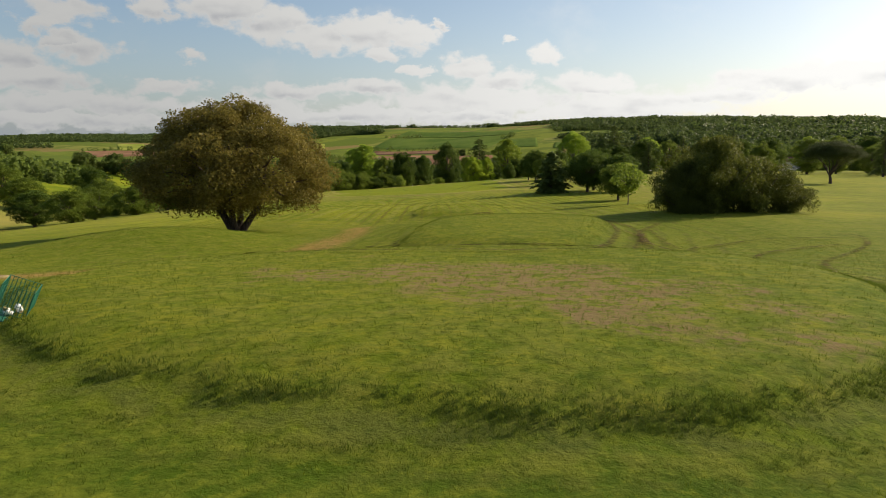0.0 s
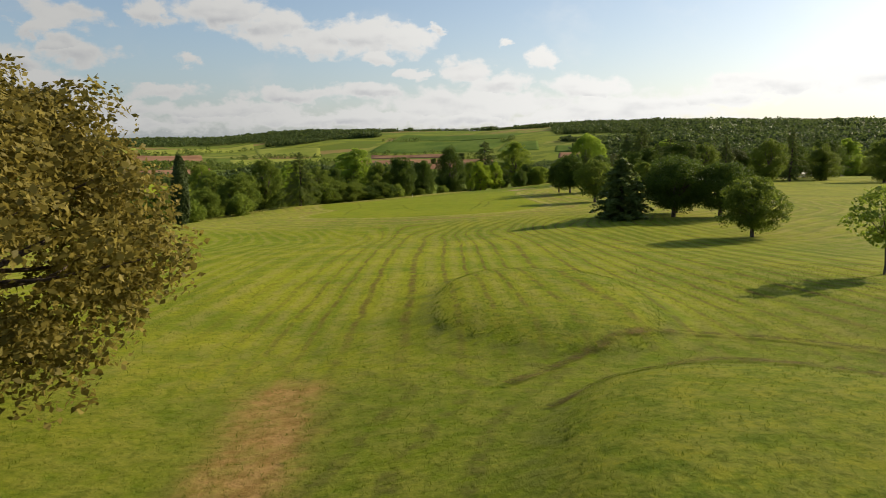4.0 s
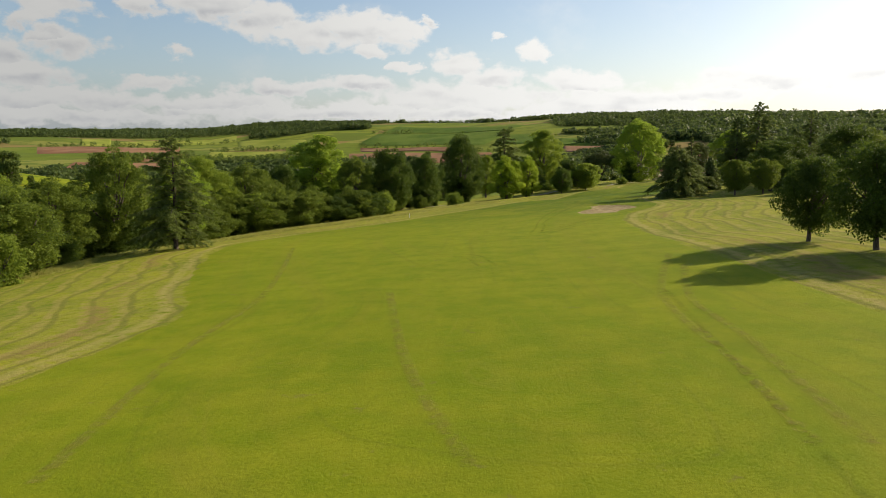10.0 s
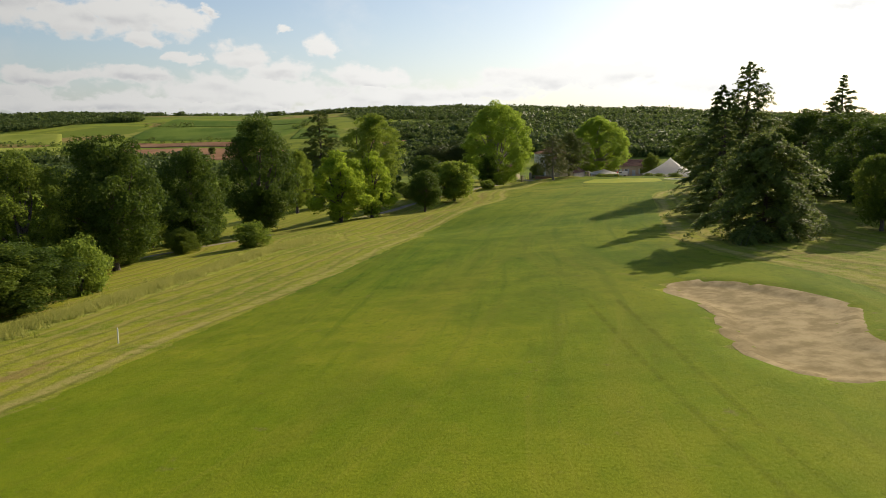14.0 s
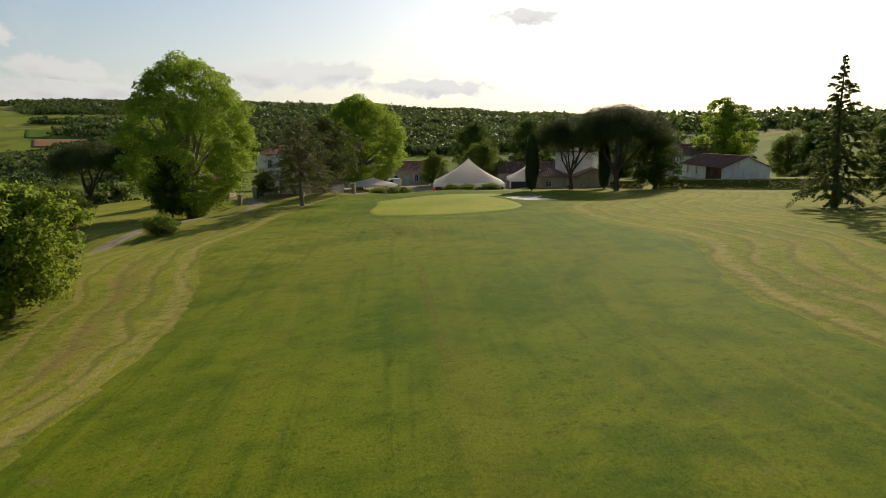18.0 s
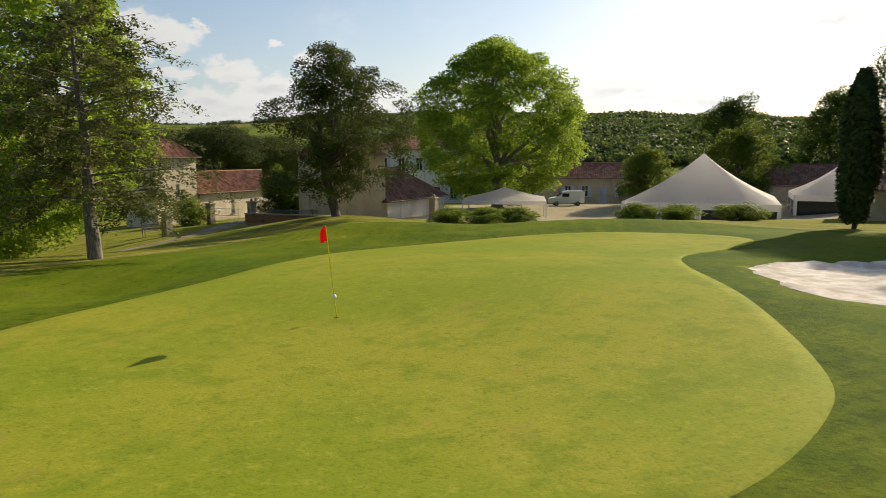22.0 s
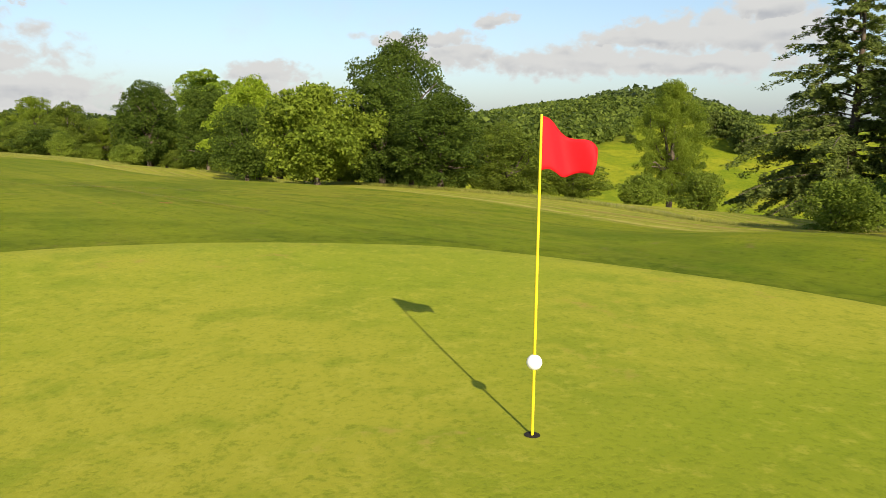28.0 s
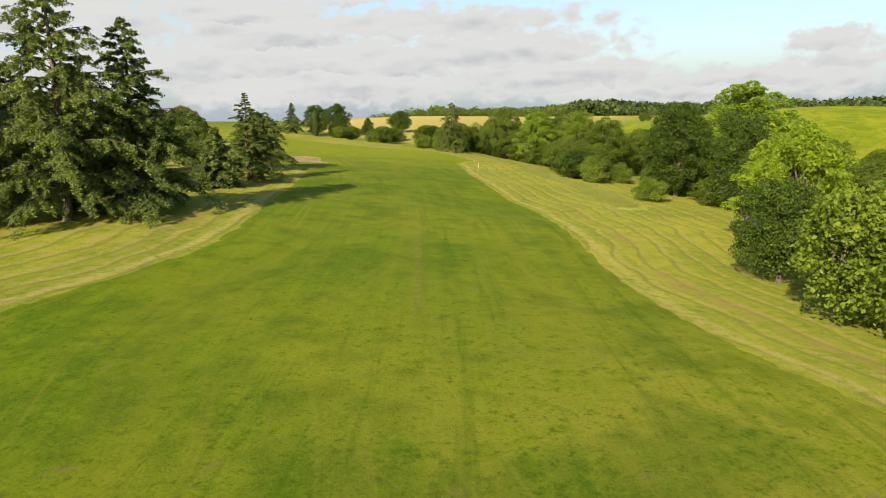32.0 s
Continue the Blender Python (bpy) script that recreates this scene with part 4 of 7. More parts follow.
def sway(rng, a, b, n=6, wild=0.08):
    """A limb's bent line from a to b."""
    a, b = np.asarray(a, float), np.asarray(b, float)
    t = np.linspace(0, 1, n)[:, None]
    p = a + (b - a) * t
    size = np.linalg.norm(b - a) * wild
    off = np.cumsum(rng.normal(0, size / 2, (n, 3)), 0) * (t * (1 - t) * 3)
    return p + off


def leaves(rng, centres, outward, size, flat=0.0, long=1.5, spin=0.6):
    """One small folded leaf (four corners) at each centre, facing more or less outward."""
    n = len(centres)
    nor = outward + rng.normal(0, spin, (n, 3))
    nor[:, 2] += flat
    nor /= np.linalg.norm(nor, axis=1)[:, None] + 1e-9
    ref = rng.normal(0, 1, (n, 3))
    u = np.cross(nor, ref)
    u /= np.linalg.norm(u, axis=1)[:, None] + 1e-9
    w = np.cross(nor, u)
    s = (size * rng.uniform(0.6, 1.35, n))[:, None]
    k = rng.uniform(0.35, 0.6, n)[:, None]
    a, b = u * s * long * 0.5, w * s * k
    fold = nor * s * 0.16
    v = np.stack([centres - a, centres + b - fold * 0.4 + a * 0.15, centres + a + fold, centres - b - fold * 0.4 + a * 0.15], 1).reshape(-1, 3)
    return v, np.arange(4 * n).reshape(-1, 4)


def ball_points(rng, n):
    d = rng.normal(0, 1, (n, 3))
    return d / np.linalg.norm(d, axis=1)[:, None]


def puff(rng, clumps, total, size, under=0.45, long=1.5):
    """Leaves round many small loose clumps (x, y, z, radius, flatness), with stray sprigs."""
    clumps = np.asarray(clumps, float)
    share = clumps[:, 3] ** 2
    counts = np.maximum(6, (total * share / share.sum()).astype(int))
    C, O = [], []
    for (x, y, z, r, flat), n in zip(clumps, counts):
        d = ball_points(rng, n)
        low = d[:, 2] < -0.3
        d[low & (rng.random(n) > under), 2] *= -1
        # a few twigs per clump reach out past it
        arms = ball_points(rng, 7)
        reach = 1 + 0.5 * np.clip((d @ arms.T).max(1) - 0.72, 0, 1) / 0.28
        rad = r * (0.42 + 0.62 * np.sqrt(rng.random(n))) * reach
        C.append(np.array([x, y, z]) + d * rad[:, None] * [1, 1, flat])
        O.append(d * 0.8 + [0, 0, 0.25])
    return leaves(rng, np.concatenate(C), np.concatenate(O), size, long=long, spin=0.8)


def crown_clumps(rng, n, w, h, low, top_heavy=0.0, lump=0.26, fill=0.35, egg=0.0, wild=1.0, shell=0.6):
    """Clumps spread unevenly over an egg-shaped crown that begins at height low."""
    out = []
    hh = (h - low) / 2
    p1, p2, p3 = rng.uniform(0, 6.28, 3)
    for i in range(n):
        z = 1 - 2 * (i + 0.5) / n
        a = i * 2.399963 + rng.uniform(-0.5, 0.5)
        rr = max(0.0, 1 - abs(z) ** 2.2) ** 0.5
        k = rng.uniform(shell, 0.95) if rng.random() > fill else rng.uniform(0.15, 0.6)
        wide = (1 + egg * -z) * (1 + wild * (0.13 * math.sin(2 * a + p1 + 2 * z) + 0.10 * math.sin(3 * a + p2 - 4 * z)))
        tall = 1 + 0.07 * math.sin(2 * a + p3)
        r = lump * w / 2 * rng.uniform(0.55, 1.35)
        out.append((k * rr * math.cos(a) * w / 2 * wide, k * rr * math.sin(a) * w / 2 * wide, low + hh + z * hh * (0.72 + 0.28 * k) * tall + top_heavy * hh * (1 - rr), r, rng.uniform(0.6, 1.0)))
    return out


def broadleaf(seed, h, w, low, leaf, bark, n_clump=60, n_leaf=9000, size=0.34, lump=0.26, stems=1, trunk_r=None, egg=0.0, fill=0.35, lean=0.0, wild=1.0, shell=0.6, fan=0.10):
    rng = np.random.default_rng(seed)
    cl = crown_clumps(rng, n_clump, w, h, low, lump=lump, fill=fill, egg=egg, wild=wild, shell=shell)
    v, f = puff(rng, cl, n_leaf, size)
    r0 = trunk_r or 0.022 * h + 0.06
    lines = []
    fork = low + (h - low) * 0.22
    for s in range(stems):
        a = rng.uniform(0, 6.28) if stems < 5 else 6.28 * s / stems + rng.uniform(-0.3, 0.3)
        off = (0 if stems == 1 else fan * w)
        top = np.array([math.cos(a) * off + lean, math.sin(a) * off, fork])
        foot = np.array([math.cos(a) * 0.12 * (stems > 1), math.sin(a) * 0.12 * (stems > 1), -0.4])
        k = 1.0 / math.sqrt(stems)
        flare = np.array([1.5, 1.12, 1.0, 0.93, 0.85, 0.78]) * r0 * k
        lines.append((sway(rng, foot, top, 6, 0.03), flare))
        pick = rng.permutation(len(cl))[: max(6, 16 // stems)]
        for i in pick:
            c = np.array(cl[i][:3])
            mid = top + (c - top) * rng.uniform(0.0, 0.15)
            lines.append((sway(rng, mid, c, 6, 0.09), np.linspace(0.5, 0.1, 6) * r0 * k))
        lines.append((sway(rng, top, [top[0] * 0.3, top[1] * 0.3, low + (h - low) * 0.8], 6, 0.05), np.linspace(0.75, 0.12, 6) * r0 * k))
    BOUGHS[seed] = lines
    return tubes(lines), (v, f), bark, leaf


BOUGHS = {}


def conifer(seed, h, w, low, leaf, bark, whorls=16, per=7, n_leaf=7000, size=0.42, droop=0.25, power=0.8, rise=0.0, thick=0.35, sparse=0.0, ragged=0.0):
    """Limbs at all heights, each a flat fan of twigs with drooping tips."""
    rng = np.random.default_rng(seed)
    r0 = 0.017 * h + 0.05
    lines = [(sway(rng, (0, 0, -0.4), (rng.normal(0, 0.15), rng.normal(0, 0.15), h), 9, 0.008), np.linspace(1.15, 0.05, 9) * r0)]
    twigs = []
    count = int(whorls * per * (1 - sparse))
    for k in range(count):
        t = min(0.985, (k + rng.random()) / count)
        t = t ** 0.92
        z = low + (h - low) * t
        a = k * 2.399963 + rng.uniform(-0.5, 0.5)
        ln = max(0.22, w / 2 * (1 - t) ** power * rng.uniform(0.5 - ragged * 0.6, 1.12 + ragged * 0.4))
        up, fall = rise + 0.35 * t, droop * (1.1 - 0.8 * t)
        q = np.linspace(0, 1, 6)
        pts = np.stack([np.cos(a) * q * ln, np.sin(a) * q * ln, z + up * q * ln - fall * ln * q ** 2], 1)
        lines.append((pts, np.linspace(0.24, 0.03, 6) * r0 * (0.3 + 0.7 * ln / (w / 2))))
        twigs.append((pts[2], pts[5] + np.array([np.cos(a), np.sin(a), -0.45]) * 0.12 * ln, ln * 0.9))
        for i in range(int(4 + ln * 2.6)):
            f = rng.uniform(0.18, 0.97)
            at = np.array([np.interp(f, q, pts[:, c]) for c in range(3)])
            side = a + (1 if i % 2 else -1) * rng.uniform(0.6, 1.15)
            tl = (0.42 * ln * (1.08 - f) + 0.09) * rng.uniform(0.7, 1.2)
            twigs.append((at, at + np.array([math.cos(side), math.sin(side), -0.32 - rng.uniform(0, 0.35) * thick]) * tl, tl))
    tot = sum(v for *_, v in twigs)
    C, O = [], []
    for p0, p1, ln in twigs:
        n = max(3, int(n_leaf * ln / tot))
        q = rng.random(n)[:, None]
        at = p0 + (p1 - p0) * q
        at[:, 2] -= 0.25 * ln * (q[:, 0] ** 2) + np.abs(rng.normal(0, thick * 0.22, n))
        at += rng.normal(0, 0.05 + 0.03 * ln, (n, 3)) * [1, 1, 0.5]
        C.append(at)
        d = (p1 - p0) / (np.linalg.norm(p1 - p0) + 1e-6)
        O.append(np.tile([d[0] * 0.35, d[1] * 0.35, 0.8], (n, 1)))
    v, f = leaves(rng, np.concatenate(C), np.concatenate(O), size, long=2.3, spin=0.5)
    return tubes(lines, 5), (v, f), bark, leaf


def column(seed, h, w, leaf, bark, n_leaf=4500, size=0.22):
    rng = np.random.default_rng(seed)
    n = n_leaf
    t = rng.random(n) ** 0.85
    a = rng.uniform(0, 6.283, n)
    r = w / 2 * np.sin(np.pi * np.clip(0.12 + 0.86 * t, 0, 1)) ** 0.6 * rng.uniform(0.72, 1.05, n) * (1 + 0.12 * np.sin(3 * a + 9 * t))
    c = np.stack([np.cos(a) * r, np.sin(a) * r, 0.35 + t * (h - 0.35)], 1)
    o = np.stack([np.cos(a) * 0.7, np.sin(a) * 0.7, np.full(n, 0.5)], 1)
    return tubes([(sway(rng, (0, 0, -0.4), (0, 0, h * 0.9), 6, 0.01), np.linspace(0.13, 0.03, 6))], 6), leaves(rng, c, o, size, long=2.2, spin=0.35), bark, leaf


def umbrella(seed, h, w, leaf, bark, n_leaf=15000, size=0.26):
    rng = np.random.default_rng(seed)
    low = h * 0.46
    cl = []
    for i in range(70):
        r = math.sqrt((i + 0.5) / 70) * w / 2 * 0.88
        a = i * 2.399963
        dome = h - 0.6 - (h - low) * 0.62 * (r / (w / 2)) ** 2.2
        z = dome + rng.normal(0, 0.25) - (rng.uniform(0.8, 2.6) if i % 3 == 0 else 0)
        cl.append((r * math.cos(a), r * math.sin(a), z, w * 0.115 * rng.uniform(0.8, 1.25), 0.72))
    fork = np.array([rng.normal(0, 0.4), rng.normal(0, 0.4), h * 0.24])
    lines = [(sway(rng, (0, 0, -0.4), fork, 6, 0.03), np.linspace(1.25, 0.9, 6) * 0.024 * h)]
    for i in range(1, 70, 9):
        c = np.array(cl[i][:3])
        lines.append((sway(rng, fork + (0, 0, -rng.uniform(0, 0.08) * h), c - (0, 0, 0.3), 7, 0.07), np.linspace(0.6, 0.1, 7) * 0.024 * h))
    return tubes(lines), puff(rng, cl, n_leaf, size, under=0.6), bark, leaf


LIB = {
    "holm": lambda: broadleaf(1, 8.9, 12.6, 1.55, LEAF["holm"], BARK_DARK, 300, 120000, 0.10, 0.115, stems=7, trunk_r=0.55, egg=0.34, fill=0.15, wild=0.4, shell=0.76, fan=0.17),
    "plane_a": lambda: broadleaf(2, 22, 16, 0.8, LEAF["plane"], BARK_PALE, 400, 120000, 0.155, 0.115, egg=0.16, wild=0.35, fill=0.2, shell=0.76),
    "plane_b": lambda: broadleaf(3, 19, 15, 0.8, LEAF["plane"], BARK_PALE, 400, 120000, 0.145, 0.115, egg=0.18, wild=0.35, fill=0.2, shell=0.76),
    "oak_a": lambda: broadleaf(4, 18, 13, 0.3, LEAF["dark_oak"], BARK, 140, 42000, 0.2, 0.18, egg=0.12),
    "oak_b": lambda: broadleaf(5, 12, 10, 0.7, LEAF["dark_oak"], BARK, 140, 36000, 0.16, 0.165, egg=0.1),
    "mix_a": lambda: broadleaf(6, 12, 9, 0.6, LEAF["mixed"], BARK, 130, 34000, 0.15, 0.165),
    "mix_b": lambda: broadleaf(7, 10, 9, 0.2, LEAF["mixed"], BARK, 120, 32000, 0.15, 0.175, egg=0.15),
    "poplar": lambda: broadleaf(8, 17, 9, 0.4, LEAF["plane"], BARK, 140, 36000, 0.19, 0.17, egg=0.1),
    "lime": lambda: broadleaf(9, 10.5, 7, 0.3, LEAF["lime"], BARK, 100, 26000, 0.15, 0.19, egg=0.14),
    "round": lambda: broadleaf(10, 6.4, 7, 0.9, LEAF["dark_oak"], BARK, 120, 26000, 0.12, 0.18, stems=1),
    "round_b": lambda: broadleaf(11, 6.0, 6.2, 0.8, LEAF["mixed"], BARK, 110, 24000, 0.12, 0.18),
    "chestnut": lambda: broadleaf(12, 7.8, 9.6, 0.7, LEAF["ash"], BARK, 120, 32000, 0.18, 0.18),
    "shrub": lambda: broadleaf(13, 3.2, 4.4, -0.3, LEAF["shrub"], BARK, 50, 9000, 0.13, 0.27),
    "bush": lambda: broadleaf(14, 5.0, 9.5, -0.6, LEAF["thicket"], BARK, 170, 50000, 0.105, 0.14, fill=0.45),
    "sapling": lambda: broadleaf(15, 3.4, 2.6, 1.1, LEAF["shrub"], BARK, 20, 1800, 0.13, 0.3, trunk_r=0.05),
    "ash_tall": lambda: broadleaf(16, 20, 13, 2.2, LEAF["ash"], BARK, 240, 90000, 0.135, 0.135, egg=0.12, fill=0.35, wild=0.8),
    "cedar": lambda: conifer(17, 20, 14.5, 1.3, LEAF["cedar"], BARK, 19, 6, 110000, 0.105, 0.48, 0.68, rise=0.26, thick=0.42, sparse=0.05, ragged=0.35),
    "fir": lambda: conifer(18, 14, 10, 0.9, LEAF["conifer"], BARK, 17, 6, 85000, 0.095, 0.46, 0.72, rise=0.24, thick=0.34, sparse=0.05, ragged=0.3),
    "spire": lambda: conifer(19, 18, 10, 1.2, LEAF["cedar"], BARK, 16, 6, 70000, 0.10, 0.36, 0.88, rise=0.26, thick=0.22, sparse=0.12, ragged=0.25),
    "weep": lambda: conifer(20, 7, 8.5, 0.3, LEAF["cedar"], BARK, 13, 9, 60000, 0.09, 0.65, 0.42, rise=0.32, thick=0.36, sparse=0.08),
    "layer": lambda: conifer(21, 6, 5, 0.2, LEAF["conifer"], BARK, 12, 7, 11000, 0.16, 0.12, 0.7),
    "pine": lambda: conifer(22, 11, 9.8, 2.2, LEAF["pine"], BARK_GREY, 12, 6, 42000, 0.062, 0.1, 0.5, rise=0.1, thick=0.5, sparse=0.1),
    "yew": lambda: broadleaf(23, 12.5, 10.5, 1.2, LEAF["yew"], BARK, 150, 62000, 0.095, 0.13, stems=2, egg=0.35, fill=0.5),
    "stone_pine": lambda: umbrella(24, 13.5, 13, LEAF["stone_pine"], BARK_DARK, 110000, 0.1),
    "cypress": lambda: column(25, 8.4, 1.9, LEAF["cypress"], BARK, 9000, 0.15),
    "red": lambda: broadleaf(26, 4.5, 5, 0.3, LEAF["red"], BARK, 20, 1400, 0.4, 0.34),
    "far_tree": lambda: broadleaf(27, 9, 8, 0.2, LEAF["far"], BARK, 30, 2000, 0.6, 0.32),
}
WORDS = {
    "holm": ("holm_oak", "broad dome-shaped holm oak with dense olive-brown leaves", "tree"),
    "plane_a": ("plane_tree", "tall plane tree with bright green full crown", "tree"),
    "plane_b": ("plane_tree", "large rounded plane tree with sunlit green leaves", "tree"),
    "oak_a": ("oak_tree", "tall dark green oak with a heavy crown", "tree"),
    "oak_b": ("oak_tree", "dark green oak among the tree belt", "tree"),
    "mix_a": ("broadleaf_tree", "mid-green broadleaf tree in the wooded belt", "tree"),
    "mix_b": ("broadleaf_tree", "bushy green tree branching near the ground", "tree"),
    "poplar": ("poplar_tree", "tall oval poplar with light green foliage", "tree"),
    "lime": ("lime_tree", "yellow-green young lime tree in fresh leaf", "tree"),
    "round": ("round_tree", "small dark round-crowned tree on mown grass", "tree"),
    "round_b": ("round_tree", "small green round-crowned tree on mown grass", "tree"),
    "chestnut": ("chestnut_tree", "wide chestnut tree with large light green leaves", "tree"),
    "shrub": ("shrub", "low leafy green shrub growing to the ground", "shrub"),
    "bush": ("thicket", "dense dark green thicket on the grass bank", "bush"),
    "sapling": ("sapling", "thin young tree with sparse green leaves", "tree"),
    "ash_tall": ("ash_tree", "tall ash tree with loose green crown", "tree"),
    "cedar": ("cedar_tree", "tall grey-green cedar with drooping layered boughs", "tree"),
    "fir": ("fir_tree", "dark dense fir with boughs to the ground", "tree"),
    "spire": ("spruce_tree", "tall dark spruce with a pointed open top", "tree"),
    "weep": ("weeping_cedar", "low weeping cedar with hanging grey-green boughs", "tree"),
    "layer": ("small_conifer", "small layered dark conifer on mown grass", "tree"),
    "pine": ("black_pine", "tall black pine with bare lower trunk", "tree"),
    "yew": ("yew_tree", "dark twin-stemmed tree with ragged crown", "tree"),
    "stone_pine": ("stone_pine", "umbrella-shaped stone pine with dark flat crown", "tree"),
    "cypress": ("cypress", "slim dark columnar cypress", "tree"),
    "red": ("copper_beech", "small red-leaved tree in a far meadow", "tree"),
    "far_tree": ("field_tree", "distant rounded tree along a field hedge", "tree"),
}
BUILT = {}
SIZE = {}


def plant(kind, x, y, h=None, w=None, turn=None, sink=0.0, z=None):
    """A tree of that kind at a place, with its height and crown width in metres."""
    name, label, cat = WORDS[kind]
    if kind not in BUILT:
        (tv, tf), (lv, lf), bark, leaf = LIB[kind]()
        SIZE[kind] = (float(np.percentile(lv[:, 2], 99.7)), float(np.percentile(np.hypot(lv[:, 0], lv[:, 1]), 95) * 2))
        root = new(name)
        tagged(root, label, cat)
        if kind == "holm":
            for k, line in enumerate(BOUGHS[1]):
                stem = len(line[1]) and line[1][0] > 0.12
                part("trunk" if stem else "limb", mesh_np("trunk" if stem else "limb", *tubes([line]), bark), root)
        else:
            part("trunk", mesh_np("trunk", tv, tf, bark), root)
        part("crown", mesh_np("crown", lv, lf, leaf, False), root)
        BUILT[kind] = root
        fresh = True
    else:
        root, fresh = BUILT[kind], False
    h0, w0 = SIZE[kind]
    s = (h or h0) / h0
    sw = (w / w0) if w else s
    if turn is None:
        turn = (x * 37.7 + y * 91.3) % 360
    m = pose(x, y, (gz(x, y) if z is None else z) - sink, 0, 0, turn) @ Matrix.Diagonal((sw, sw, s, 1))
    if fresh:
        root.matrix_basis = m
        return root
    return copy_thing(root, m @ Matrix.Diagonal((*(1 / c for c in BUILT[kind].scale), 1)))


# the tee end
plant("holm", -96.9, -283.5, 8.0, 11.8)
for x, y, h, w in ((-64.6, -278.2, 5.2, 6.4), (-61.2, -277.3, 3.9, 5.4), (-58.6, -276.8, 2.5, 3.6), (-66.8, -278.6, 3.4, 4.2)):
    plant("bush", x, y, h, w)
plant("sapling", -67.6, -267.1, 3.6)
plant("round_b", -62.4, -243.5, 4.4, 4.6)
plant("layer", -67.8, -226.5, 5.8, 5.0)
plant("round", -62.5, -226.0, 5.6, 6.5)
plant("round", -58.5, -227.5, 5.2, 6.0)
plant("round", -60.5, -221.0, 6.0, 6.2)
plant("round_b", -63.3, -195.1, 5.9, 5.4)
plant("sapling", -56.7, -191, 3.4)
plant("round", -63.5, -166.5, 5.7, 4.4)
plant("round", -62.6, -172.5, 6.4, 5.2)
plant("round", -57.8, -173.0, 6.2, 4.8)
plant("cypress", -115.9, -212.2, 8.4, 2.0)
plant("stone_pine", -14, -202, 7.5, 9.5)
# dark conifers and mixed trees east of the fairway
for k, x, y, h, w in [("spire", 2, -120, 13, 8), ("mix_a", -8, -130, 10, 8), ("oak_b", 4, -106, 10, 9), ("mix_b", 14, -112, 9, 9), ("fir", -22, -118, 9, 7), ("oak_b", 22, -100, 11, 10), ("mix_a", 18, -132, 10, 9),
                      ("mix_a", 34, -118, 11, 9), ("fir", 40, -132, 10, 7), ("spire", 28, -150, 12, 7), ("oak_b", 46, -150, 11, 10), ("mix_b", 50, -110, 9, 9), ("mix_a", 62, -136, 11, 9), ("round_b", 2, -101, 4, 4.5),
                      ("oak_b", 20, -84, 11, 9), ("mix_a", 34, -78, 11, 9), ("mix_b", 8, -92, 8, 8), ("oak_b", 60, -90, 12, 10), ("spire", -4, -95, 12, 7)]:
    plant(k, x, y, h, w)
for k, x, y, h, w in [("weep", -48.6, -98.8, 7.6, 8.6), ("spire", -41.7, -85.6, 9.8, 8.0), ("cedar", -18.2, -61.2, 17.0, 10.5), ("fir", -23.4, -62.3, 13.8, 9.6), ("layer", -35.5, -79, 6, 4.5), ("oak_b", -22, -82, 9.5, 9),
                      ("spire", -12.0, -70.5, 14.5, 10), ("fir", -17, -74, 11, 9), ("oak_b", -9, -62, 11, 9), ("round_b", -40.3, -101.5, 5.6, 4.5),
                      ("round_b", -35, -100, 5.6, 4.5), ("round_b", -30, -104, 5.4, 4.6), ("round", -26, -101, 5.6, 4.6), ("oak_b", -14, -88, 11, 10), ("mix_a", -2, -74, 11, 9), ("oak_b", -30, -92, 8.5, 8)]:
    plant(k, x, y, h, w)
# the wooded belt below the fairway
belt = random.Random(7)
for k, x, y, h, w in [("cedar", -115.5, -141, 11.4, 7.6), ("poplar", -112.5, -64, 17.5, 13.5), ("oak_a", -80.6, -21.4, 19.0, 12.0), ("lime", -69.7, -35.8, 10.6, 8.4), ("lime", -64.0, -32.2, 10.2, 6.4), ("round", -54.2, -28.5, 6.8, 5.6), ("oak_b", -60, -15, 8, 7), ("chestnut", -45.7, -18.8, 7.2, 8.4),
                      ("mix_a", -112, -93.5, 5.8, 4.4), ("shrub", -97.5, -82, 4.4, 4.6), ("oak_b", -97, -66, 13, 9), ("mix_a", -104, -70, 12, 8), ("mix_b", -101, -58, 10, 8), ("oak_b", -90, -52, 12, 8),
                      ("mix_a", -119, -97, 11, 9), ("oak_b", -127, -88, 11, 10), ("ash_tall", -123, -108, 12, 9), ("poplar", -122, -120, 11, 8), ("mix_a", -125, -133, 12, 8), ("mix_a", -128.5, -140, 9, 8), ("lime", -116, -105, 6, 5),
                      ("mix_b", -126, -152, 8, 8), ("mix_a", -133, -146, 9.5, 8), ("shrub", -124, -157, 4.4, 5), ("mix_b", -129, -163, 6, 6), ("mix_b", -136, -158, 8, 8), ("ash_tall", -139, -135, 12, 9), ("shrub", -129, -172, 4, 5),
                      ("mix_b", -140, -172, 6, 7), ("mix_b", -147, -160, 8, 8), ("mix_a", -152, -150, 9, 8), ("mix_b", -158, -172, 7, 8), ("oak_b", -166, -160, 9, 9), ("shrub", -150, -185, 4, 5), ("mix_b", -172, -178, 7, 8), ("mix_a", -182, -168, 8, 8)]:
    plant(k, x, y, h, w)
for i in range(26):
    t = i / 25
    plant(belt.choice(["mix_a", "mix_b", "oak_b", "ash_tall"]), -135 + 45 * t + belt.uniform(-10, 3), -118 + 112 * t + belt.uniform(-6, 6), belt.uniform(7.5, 11.5), belt.uniform(7, 10))
